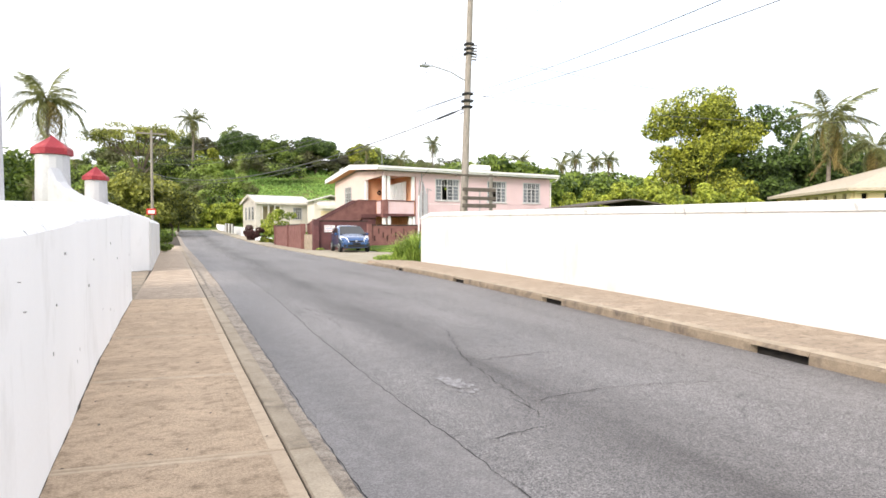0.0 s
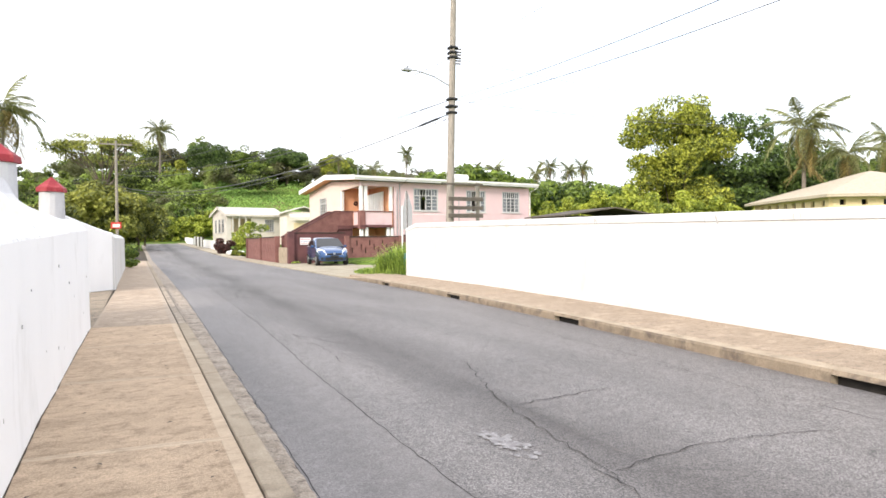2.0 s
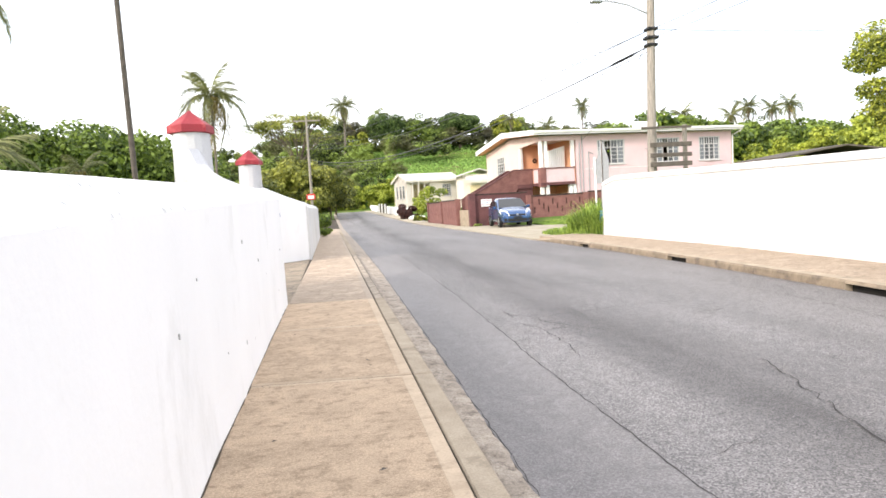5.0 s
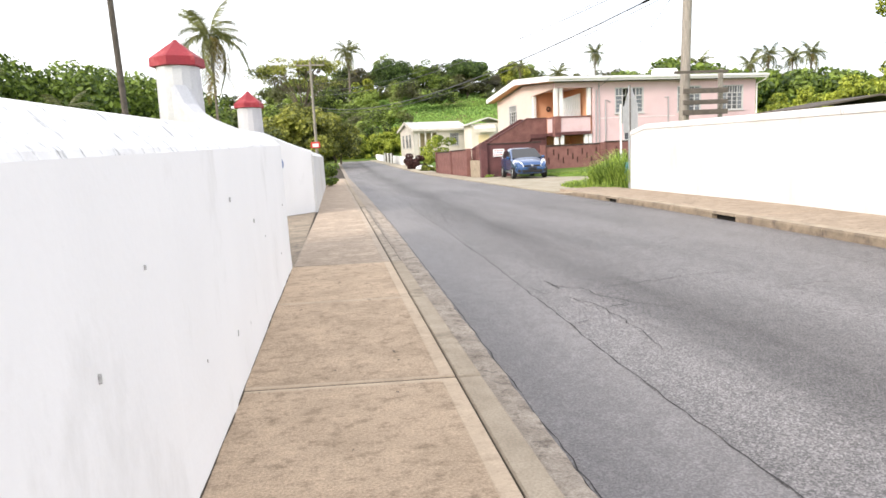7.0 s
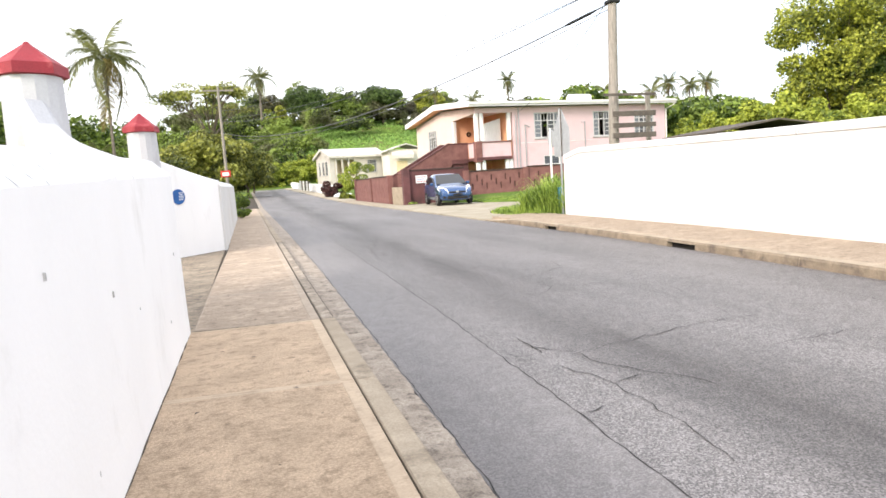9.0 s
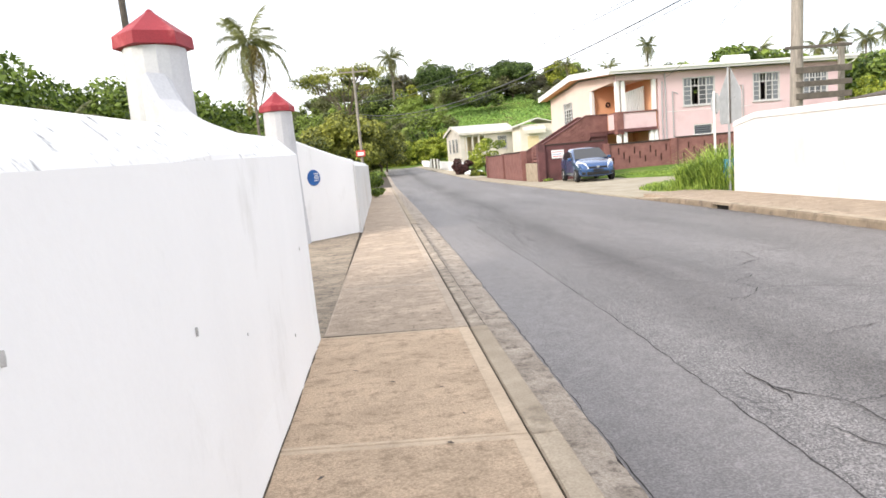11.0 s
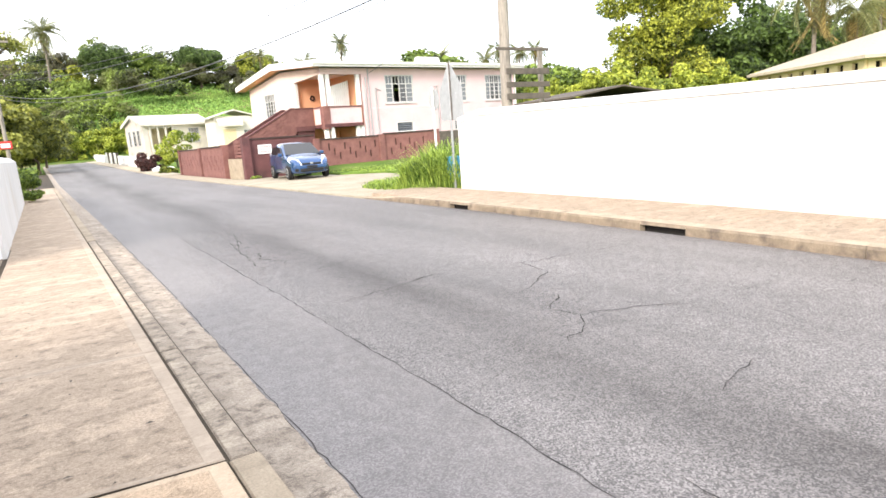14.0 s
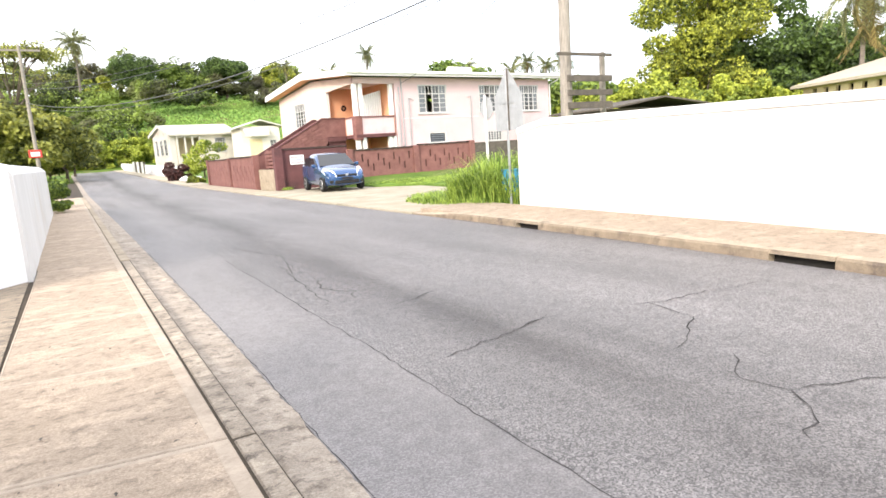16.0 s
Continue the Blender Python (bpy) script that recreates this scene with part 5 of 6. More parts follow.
bmesh.ops.rotate(bm, verts=bm.verts, cent=(0, 0, 0), matrix=Matrix.Rotation(radians(90), 3, 'Z'))
part("wall", bm, M["yellow_wall"], h4)
part("wall", boxes((0, 12, 11.0, 11.2, -0.1, 4.15), (12, 12.2, 0, 11.2, -0.1, 4.15)), M["yellow_wall"], h4)
# near-black block fills the rooms so the window slots read as unlit
part("dark_room", boxes((0.4, 11.6, 0.4, 10.6, 0, 4.0)), M["dark"], h4)
bm = bmesh.new()
c = [bm.verts.new(p) for p in ((-0.8, -0.8, 4.15), (12.8, -0.8, 4.15), (12.8, 11.9, 4.15), (-0.8, 11.9, 4.15))]
d = [bm.verts.new((p.co.x, p.co.y, 4.35)) for p in c]
r = [bm.verts.new((6, 5.2, 6.5)), bm.verts.new((6, 6.2, 6.5))]
for q in ((c[3], c[2], c[1], c[0]), (c[0], c[1], d[1], d[0]), (c[1], c[2], d[2], d[1]), (c[2], c[3], d[3], d[2]), (c[3], c[0], d[0], d[3]), (d[0], d[1], r[0]), (d[1], d[2], r[1], r[0]), (d[2], d[3], r[1]), (d[3], d[0], r[0], r[1])):
    bm.faces.new(q)
part("roof", bm, M["tan_roof"], h4, "hipped tan shingle roof")
# low dark shed
sh = thing("shed", pose(28.6, 38, 0.75, 0, 0, -6), "low weathered shed with a dark corrugated roof", "shed")
part("wall", wall_run(bmesh.new(), 8, -0.9, 2.4, 0, 0.12, [(2.5, 5.5, 0.3, 2.1)]), M["plank"], sh)
part("wall", boxes((0, 0.12, 0.12, 5, -0.9, 2.4), (7.88, 8, 0.12, 5, -0.9, 2.4), (0, 8, 5, 5.12, -0.9, 2.4)), M["plank"], sh)
part("roof", prism(bmesh.new(), [(-0.4, 2.35), (4, 2.95), (8.4, 2.35), (8.4, 2.45), (4, 3.05), (-0.4, 2.45)], "y", -0.6, 5.6), M["plank"], sh, "dark weathered roof sheet")


# ---- plants ----
def cloud_mesh(name, rng, blobs, count, size, flat=0.55, aspect=0.55):
    """Leaves scattered through the outer shells of many lobes; each leaf a small bent diamond."""
    w = np.array([b[3] * b[4] + b[4] * b[5] + b[3] * b[5] for b in blobs], float)
    pick = rng.choice(len(blobs), count, p=w / w.sum())
    B = np.array(blobs, float)[pick]
    d = rng.normal(size=(count, 3))
    d /= np.linalg.norm(d, axis=1, keepdims=True)
    r = 0.62 + 0.46 * rng.random(count) ** 0.6
    p = B[:, :3] + d * B[:, 3:6] * r[:, None]
    nrm = d * flat + rng.normal(size=(count, 3)) * 0.6 + np.array([0, 0, 0.35])
    nrm /= np.linalg.norm(nrm, axis=1, keepdims=True)
    t = np.cross(nrm, rng.normal(size=(count, 3)))
    t /= np.linalg.norm(t, axis=1, keepdims=True)
    b = np.cross(nrm, t)
    s = size * (0.6 + 0.8 * rng.random(count))[:, None]
    droop = nrm * s * 0.18
    quad = np.stack([p - t * s - droop, p + b * s * aspect, p + t * s - droop, p - b * s * aspect], 1).reshape(-1, 3)
    me = bpy.data.meshes.new(name)
    me.from_pydata(quad.tolist(), [], np.arange(count * 4).reshape(-1, 4).tolist())
    return me


def lobes(rng, n, R, H, z0, spread=0.7, low=0.35, lob=0.8):
    out = []
    for i in range(n):
        a, q = rng.random() * 6.283, math.sqrt(rng.random()) * spread
        z = z0 + H * (low + (1 - low) * rng.random() * (1 - 0.45 * q))
        k = lob * R * (0.24 + 0.24 * rng.random())
        out.append((R * q * math.cos(a), R * q * math.sin(a), z, k * (0.9 + 0.4 * rng.random()), k * (0.9 + 0.4 * rng.random()), k * (0.6 + 0.3 * rng.random())))
    return out


def branches(rng, bl, trunk_h, r0, lean=0.0, limbs=9):
    bm = bmesh.new()
    top = Vector((lean, lean * 0.4, trunk_h))
    tube(bm, [(0, 0, -0.4), (0.02, 0.0, trunk_h * 0.35), (lean * 0.5, 0.05, trunk_h * 0.7), top], [r0 * 1.25, r0, r0 * 0.85, r0 * 0.7], 8)
    for b in bl[:limbs]:
        e = Vector(b[:3])
        m = top.lerp(e, 0.5) + Vector((rng.normal() * 0.2, rng.normal() * 0.2, -0.15 * (e - top).length))
        tube(bm, [top - Vector((0, 0, 0.3)), m, e], [r0 * 0.5, r0 * 0.3, r0 * 0.1], 6)
    return bm


def tree(name, label, seed, R, H, trunk_h, n, count, leaf, material, m, spread=0.7, low=0.35, r0=0.22, flat=0.55, lob=0.8, limbs=9):
    rng = np.random.default_rng(seed)
    t = thing(name, m, label, "tree" if name == "tree" else "shrub")
    bl = lobes(rng, n, R, H, trunk_h, spread, low, lob)
    part("trunk", branches(rng, bl, trunk_h * 1.05, r0, limbs=limbs), M["bark"], t)
    part_mesh("crown", cloud_mesh("crown", rng, bl, count, leaf, flat), M[material], t)
    return t


def at(x, y, s=1.0, rz=0.0, dz=0.0, sz=None):
    return Matrix.Translation((x, y, land(x, y) + dz)) @ Matrix.Rotation(radians(rz), 4, 'Z') @ Matrix.Diagonal((s, s, sz or s, 1))


def polar(az, d, eye=(0.16, 0.34)):
    return eye[0] + d * math.sin(radians(az)), eye[1] + d * math.cos(radians(az))


# tall leafy trees behind the long white wall
x, y = polar(46.9, 70)
tree("tree", "tall broadleaf tree with large sunlit yellow-green leaves", 1, 5.8, 18.0, 0.8, 120, 52000, 0.165, "leaf_b", at(x, y, 1.0, 20), spread=0.78, low=0.0, flat=0.5, lob=0.66, limbs=30)
x, y = polar(51.3, 74)
tree("tree", "dense dark green tree beside the tan-roofed house", 2, 6.5, 14.0, 1, 60, 22000, 0.22, "leaf_c", at(x, y, 1.0), spread=0.85, low=0.05, lob=0.6)
x, y = polar(55.5, 80)
tree("tree", "dense dark green tree behind the palms", 3, 6.5, 12.0, 1, 44, 17000, 0.23, "leaf_c", at(x, y), spread=0.8, low=0.05)
x, y = polar(61, 82)
tree("tree", "dense green tree behind the tan-roofed house", 32, 7.5, 8.0, 1, 24, 9000, 0.3, "leaf_a", at(x, y), spread=0.8, low=0.05)
x, y = polar(48.4, 73)
tree("tree", "tall sunlit broadleaf tree crowded among its neighbours", 14, 4.6, 15.0, 1.5, 64, 24000, 0.17, "leaf_b", at(x, y, 1.0, 130), spread=0.8, low=0.05, flat=0.5, lob=0.7, limbs=20)
base = None
for i, (az, d, s, rz) in enumerate(((33.5, 62, 0.9, 0), (35.8, 58, 1.0, 50), (38, 60, 1.1, 120), (40.3, 57, 1.15, 200), (42.3, 60, 1.3, 300), (44.6, 58, 1.1, 20), (47.6, 60, 1.15, 80), (50.2, 60, 1.05, 160), (53, 66, 1.0, 240), (32, 75, 1.3, 30))):
    x, y = polar(az, d)
    if base is None:
        base = tree("shrub", "bright yellow-green leafy shrub behind the white wall", 5, 2.6, 4.4, 0.5, 40, 9000, 0.15, "leaf_yellow", at(x, y, s, rz), spread=0.9, low=0.0, r0=0.1, lob=0.6)
        tagged(base, group="shrubs behind the wall")
    else:
        copy_thing(base, at(x, y, s, rz))
base = None
for i, (az, d, s, rz) in enumerate(((20.5, 105, 1.2, 0), (22.8, 100, 1.1, 40), (25.6, 96, 1.25, 90), (28.6, 92, 1.35, 130), (30.6, 96, 1.3, 200), (33.2, 98, 1.2, 250), (36, 100, 1.15, 310), (39, 105, 1.15, 15), (41.5, 110, 1.1, 77), (58, 95, 1.3, 20), (64, 90, 1.4, 45))):
    x, y = polar(az, d)
    if base is None:
        base = tree("tree", "mid-green rounded tree standing behind the houses", 6, 4.2, 5.5, 2.0, 22, 6500, 0.28, "leaf_a", at(x, y, s, rz), spread=0.8, low=0.05)
        tagged(base, group="trees behind the houses")
    else:
        copy_thing(base, at(x, y, s, rz))
# dark rounded canopy behind the left wall
base = None
for i, (az, d, s, rz) in enumerate(((-25.5, 44, 1.05, 0), (-21.5, 46, 1.1, 60), (-17.8, 47, 1.08, 130), (-14.3, 48, 1.0, 210), (-29, 40, 1.1, 15), (-34, 38, 1.1, 85))):
    x, y = polar(az, d, (0.15, 4.8))
    if base is None:
        base = tree("tree", "dense green round-topped tree behind the roadside wall", 7, 4.4, 5.8, 1.4, 46, 15000, 0.16, "leaf_a", at(x, y, s, rz), spread=0.8, low=0.05)
        tagged(base, group="round trees behind the left wall")
    else:
        copy_thing(base, at(x, y, s, rz))
for i, (az, d, s) in enumerate(((-27, 15, 1.0), (-22.5, 20, 0.9), (-31, 13, 1.0))):
    x, y = polar(az, d, (0.2, 2.1))
    tree("shrub", "tall green garden shrub behind the wall", 40 + i, 1.5, 2.6, 0.9, 12, 1800, 0.16, "leaf_a", at(x, y, s), spread=0.85, low=0.0, r0=0.06)
# airy umbrella tree and its neighbours up the street
def umbrella_tree(m, label, seed, R, fork, top):
    """A flat-domed airy crown of small flat sprays on long forking limbs."""
    rng = np.random.default_rng(seed)
    t = thing("tree", m, label, "tree")
    bm = bmesh.new()
    tube(bm, [(0, 0, -0.4), (0.1, 0, fork * 0.5), (0, 0.1, fork)], [0.34, 0.26, 0.2], 9)
    sprays = []
    for k in range(11):
        a = k * 2.39996 + rng.normal() * 0.2
        reach = R * (0.45 + 0.5 * ((k * 7) % 11) / 10)
        end = Vector((reach * math.cos(a), reach * math.sin(a), top - 3.4 * (reach / R) ** 2 - 0.4))
        knee = Vector((end.x * 0.45, end.y * 0.45, fork + (end.z - fork) * 0.62))
        tube(bm, [(0, 0, fork - 0.4), knee, end], [0.11, 0.07, 0.025], 6)
        for j in range(8):
            b0 = knee.lerp(end, 0.1 + 0.9 * rng.random())
            w = a + rng.normal() * 0.9
            r2 = R * (0.12 + 0.22 * rng.random())
            tip = Vector((b0.x + r2 * math.cos(w), b0.y + r2 * math.sin(w), 0))
            tip.z = max(b0.z + 0.3, top - 3.6 * min(1.15, math.hypot(tip.x, tip.y) / R) ** 2 - 0.9 * rng.random())
            tube(bm, [b0, b0.lerp(tip, 0.5) + Vector((0, 0, 0.2)), tip], [0.05, 0.035, 0.015], 5)
            sprays.append((tip.x, tip.y, tip.z, 0.95 + 0.5 * rng.random(), 0.95 + 0.5 * rng.random(), 0.3))
    part("trunk", bm, M["bark"], t)
    part_mesh("crown", cloud_mesh("crown", rng, sprays, 7500, 0.14, 0.3), M["leaf_d"], t)
    return t


x, y = polar(-2.3, 92)
umbrella_tree(at(x, y), "airy flat-topped tree with spreading grey limbs", 8, 6.2, 8.0, 15.4)
base = None
for i, (az, d, s, rz, mm) in enumerate(((-7.4, 84, 0.8, 0, 0), (-5.4, 84, 1.2, 20, 0), (-3.5, 86, 1.6, 75, 0), (-1.8, 85, 1.5, 140, 0), (0.1, 88, 1.35, 260, 0), (-5.0, 90, 0.72, 50, 0), (-3.0, 96, 1.0, 110, 0), (-0.9, 100, 1.1, 170, 0), (-6, 108, 0.75, 230, 0), (0.6, 112, 1.35, 290, 0))):
    x, y = polar(az, d)
    if base is None:
        base = tree("tree", "olive-green roadside tree with thin trunk", 9, 3.2, 5.4, 1.4, 24, 6000, 0.22, "leaf_d", at(x, y, s, rz), spread=0.8, low=0.0, r0=0.16)
        tagged(base, group="roadside trees")
    else:
        copy_thing(base, at(x, y, s, rz))
# bush at the end of the left wall, hedge and shrubs by the gate
tree("shrub", "dark green bush growing out at the end of the white wall", 15, 0.75, 1.35, 0.1, 12, 2600, 0.06, "leaf_a", at(-0.55, 38.3, 1.0, 0, 0.06), spread=0.9, low=0.0, r0=0.04)
tree("shrub", "dark green bush beside the pavement", 16, 1.0, 1.8, 0.15, 14, 3600, 0.07, "leaf_a", at(-1.0, 41.0, 1.0, 0, 0.06), spread=0.9, low=0.0, r0=0.04)
tree("shrub", "dark red-leaved round shrub on the verge", 17, 1.15, 1.5, 0.25, 14, 2400, 0.11, "leaf_red", at(8.75, 68.5, 1.15), spread=0.85, low=0.0, r0=0.05)
tree("shrub", "loose yellow-green garden tree behind the red-brown wall", 18, 1.8, 3.2, 0.8, 15, 1900, 0.13, "leaf_yellow", at(10.9, 70, 1.0), spread=0.9, low=0.0, r0=0.08)
tree("shrub", "low grassy shrub on the verge", 19, 0.9, 0.7, 0.05, 10, 1400, 0.1, "leaf_b", at(8.7, 61.5, 0.8), spread=0.9, low=0.0, r0=0.03)
# sunny hedge of shrubs where the street ends
base = None
for i in range(13):
    az = -2.2 + i * 0.72
    x, y = polar(az, 138 + 6 * ((i * 7) % 3))
    s = 1.0 + 0.22 * ((i * 5) % 4) / 3
    if base is None:
        base = tree("shrub", "sunlit yellow-green roadside shrub", 21, 2.6, 4.2, 0.3, 20, 5500, 0.22, "leaf_yellow", at(x, y, s), spread=0.9, low=0.0, r0=0.1)
        tagged(base, group="sunlit shrubs at the end of the street")
    else:
        copy_thing(base, at(x, y, s, i * 47))

# wooded hillside, one mass of crowns
SKY = ((-14, 5.0), (-8, 5.5), (-5, 6.3), (-2, 7.6), (2, 7.7), (5.4, 8.8), (8.6, 7.4), (10.5, 7.3), (12.4, 8.8), (14, 6.7), (16.4, 7.7), (19, 6.9), (24, 6.2), (32, 5.6), (42, 5.0))
rng = np.random.default_rng(77)
bl = []
for k in range(120):
    az = -14 + 56 * (k / 120) ** 0.9 + rng.normal() * 0.3
    row = k % 3
    d = 232 - row * 18 + rng.normal() * 4
    x, y = polar(az, d)
    top = 1.4 + math.tan(radians(interp(SKY, az))) * d * (1.0 - 0.13 * row) + 2.8 + rng.normal() * 1.8
    g = land(x, y)
    hgt = max(4.0, top - g)
    R = 4.0 + 2.5 * rng.random()
    for j in range(16):
        a, q = rng.random() * 6.283, math.sqrt(rng.random())
        rad = R * (0.2 + 0.2 * rng.random())
        zz = g + hgt * (0.42 + 0.5 * rng.random() * (1 - 0.5 * q))
        bl.append((x + R * 0.8 * q * math.cos(a), y + R * 0.6 * q * math.sin(a), min(zz, g + hgt - rad * 0.6), rad, rad, rad * 0.62))
for k in range(105):
    az = -13 + 22 * rng.random()
    d = 146 + 62 * rng.random()
    x, y = polar(az, d)
    if az > 3.5 + (200 - d) * 0.07:
        continue
    g = land(x, y)
    R, hgt = 2.6 + 2.4 * rng.random(), 5 + 5 * rng.random()
    for j in range(7):
        a, q = rng.random() * 6.283, math.sqrt(rng.random())
        rad = R * (0.26 + 0.22 * rng.random())
        bl.append((x + R * 0.8 * q * math.cos(a), y + R * 0.6 * q * math.sin(a), g + hgt * (0.3 + 0.6 * rng.random() * (1 - 0.5 * q)), rad, rad, rad * 0.65))
# trees that stand out of the wood on the skyline
for az, d, el, R, H, label, seed, material, low, n in (
        (5.5, 205, 8.5, 7.6, 9, "dark dome-shaped tree on the wooded skyline", 61, "leaf_c", 0.2, 40),
        (8.3, 207, 8.0, 4.2, 9, "mid-green tree on the wooded skyline", 62, "leaf_a", 0.2, 22),
        (12.3, 205, 8.3, 7.0, 7, "layered dark tree with spreading limbs on the skyline", 63, "leaf_c", 0.25, 20),
        (10.2, 204, 7.4, 4.6, 8, "mid-green tree on the wooded hill", 64, "leaf_a", 0.2, 22),
        (3.2, 196, 7.2, 4.6, 9, "bright green tree on the wooded hill", 65, "leaf_b", 0.1, 22),
        (16.6, 206, 7.8, 5.6, 8, "yellow-green tree on the skyline behind the pink house", 66, "leaf_b", 0.2, 24)):
    x, y = polar(az, d)
    top = 1.4 + d * math.tan(radians(el))
    tree("tree", label, seed, R, H, top - H - land(x, y), int(n * 1.5), 13000, 0.27, material, at(x, y), spread=0.8, low=low, r0=0.35, flat=0.7, lob=0.66)
woods = part_mesh("woods", cloud_mesh("woods", rng, bl, 300000, 0.33, 0.75), M["leaf_far"])
tagged(woods, "mixed green woodland covering the hill behind the houses", "woods", kind="stuff")
# bright grass slope on the hill
n = 26000
az = 3 + 40 * rng.random(n) ** 1.5
d = 140 + 75 * rng.random(n)
gx, gy = 0.16 + d * np.sin(np.radians(az)), 0.34 + d * np.cos(np.radians(az))
V, Fc = [], []
for i in range(n):
    z = land(gx[i], gy[i])
    h, w, a = 0.2 + 0.35 * rng.random(), 0.45, rng.random() * 3.14
    cx, sx = math.cos(a) * w, math.sin(a) * w
    k = len(V)
    V += [(gx[i] - cx, gy[i] - sx, z - 0.1), (gx[i] + cx, gy[i] + sx, z - 0.1), (gx[i] + cx * 0.5 + 0.1, gy[i] + sx * 0.5, z + h)]
    Fc.append((k, k + 1, k + 2))
me = bpy.data.meshes.new("hill_grass")
me.from_pydata(V, [], Fc)
tagged(part_mesh("hill_grass", me, M["hillgrass"]), "bright green long grass on the hill slope", "grass", kind="stuff")


# ---- palms ----
def frond_mesh(name, L, droop, seed):
    r = random.Random(seed)
    V, Fc = [], []
    n = 34
    pts = []
    for i in range(n + 1):
        t = i / n
        pts.append(Vector((L * (t - 0.16 * droop * t * t), 0, L * (0.42 * t - droop * 0.95 * t * t))))
    for i in range(n):                                  # midrib
        a, b = pts[i], pts[i + 1]
        wa, wb = 0.035 * L / 3 * (1 - i / n) + 0.008, 0.035 * L / 3 * (1 - (i + 1) / n) + 0.008
        k = len(V)
        V += [(a.x, -wa, a.z), (a.x, wa, a.z), (b.x, wb, b.z), (b.x, -wb, b.z)]
        Fc.append((k, k + 1, k + 2, k + 3))
    for i in range(3, n + 1):
        t = i / n
        ll = L * 0.27 * math.sin(math.pi * min(1, 0.18 + 0.8 * t)) ** 0.7 * r.uniform(0.7, 1.1)
        for s in (-1, 1):
            for e in (0, 0.5):
                j = min(n, i)
                p = pts[j] if e == 0 else pts[j].lerp(pts[max(0, j - 1)], 0.5)
                w = 0.023 * L / 3
                dx, dy, dz = ll * r.uniform(0.4, 0.75), s * ll * r.uniform(0.6, 0.9), -ll * r.uniform(0.25, 0.95)
                k = len(V)
                V += [(p.x - w, 0, p.z), (p.x + w, 0, p.z), (p.x + dx * 0.55 + w, dy * 0.6, p.z + dz * 0.35), (p.x + dx * 0.55 - w, dy * 0.6, p.z + dz * 0.35), (p.x + dx, dy, p.z + dz)]
                Fc += [(k, k + 1, k + 2, k + 3), (k + 3, k + 2, k + 4)]
    me = bpy.data.meshes.new(name)
    me.from_pydata(V, [], Fc)
    return me


FR = [frond_mesh("frond", 3.0, dr, i) for i, dr in enumerate((0.45, 0.75, 1.05, 1.35))]
for f in FR:
    f.materials.append(M["palmleaf"])
FRD = frond_mesh("dry_frond", 3.0, 1.6, 9)
FRD.materials.append(M["palmdry"])


def palm(x, y, z_top, L, label, seed, fronds=18, lean=(0.6, 0.2), r0=0.16, group="", dry=2):
    r = random.Random(seed)
    g = land(x, y)
    p = thing("palm_tree", Matrix.Translation((x, y, g)), label, "palm tree", group)
    h = z_top - g
    bm = bmesh.new()
    pts = [(-lean[0] * (1 - t) ** 2, -lean[1] * (1 - t) ** 2, h * t - 0.3 * (1 - t)) for t in (0, 0.2, 0.4, 0.6, 0.8, 0.93, 1.0)]
    tube(bm, pts, [r0 * 1.5, r0 * 1.1, r0, r0 * 0.9, r0 * 0.85, r0 * 1.05, r0 * 0.7], 9)
    part("trunk", bm, M["palmbark"], p)
    for i in range(fronds + dry):
        a = i * 2.39996 + r.uniform(-0.4, 0.4)
        t = i / fronds
        me = FRD if i >= fronds else FR[min(3, int(t * 4))]
        up = 70 - 96 * min(t, 1.0) + r.uniform(-16, 14)
        ob = part_mesh("frond", me, M["palmleaf"], p)
        ob.matrix_local = Matrix.Translation((0, 0, h)) @ Matrix.Rotation(a, 4, 'Z') @ Matrix.Rotation(radians(-up + 22), 4, 'Y') @ Matrix.Rotation(r.uniform(-0.5, 0.5), 4, 'X') @ Matrix.Scale(L / 3.0 * r.uniform(0.74, 1.12), 4)
    for k in range(5):
        bm = bmesh.new()
        a = k * 1.3
        bmesh.ops.create_icosphere(bm, subdivisions=1, radius=0.05 * L, matrix=Matrix.Translation((0.1 * L * math.cos(a), 0.1 * L * math.sin(a), h - 0.07 * L)))
        part("coconut", bm, M["palmdry"], p)
    return p


palm(-7.1, 47.4, 9.75, 3.3, "coconut palm with a wind-swept crown behind the turrets", 1, 18, r0=0.09, lean=(0.1, 0.1))
x, y = polar(1.9, 190)
palm(x, y, 1.4 + 190 * 0.165, 5.8, "tall coconut palm rising above the hill woods", 2, 22, r0=0.3)
for i, (az, d, el, L) in enumerate(((20.0, 120, 6.6, 2.6), (23.1, 120, 7.9, 2.7), (29.3, 112, 6.3, 2.8), (31.3, 118, 6.4, 2.8), (35.0, 118, 6.0, 2.8), (36.3, 116, 6.5, 2.8), (38.0, 122, 6.2, 2.7), (39.2, 118, 6.3, 2.8), (16.9, 160, 7.4, 2.8))):
    x, y = polar(az, d)
    palm(x, y, 1.4 + d * math.tan(radians(el)), L, "distant coconut palm behind the pink house", 10 + i, 20, r0=0.14, group="distant palms")
x, y = polar(56.3, 62)
palm(x, y, 1.4 + 62 * math.tan(radians(8.6)), 3.9, "large coconut palm with yellowing lower fronds", 30, 18, r0=0.18, dry=5)
x, y = polar(59.3, 66)
palm(x, y, 1.4 + 66 * math.tan(radians(6.3)), 3.6, "coconut palm with drooping fronds beside the tan roof", 31, 16, r0=0.18, dry=4)
x, y = polar(62.0, 80)
palm(x, y, 1.4 + 80 * math.tan(radians(7.0)), 3.6, "coconut palm standing behind the bungalow", 33, 16, r0=0.18)
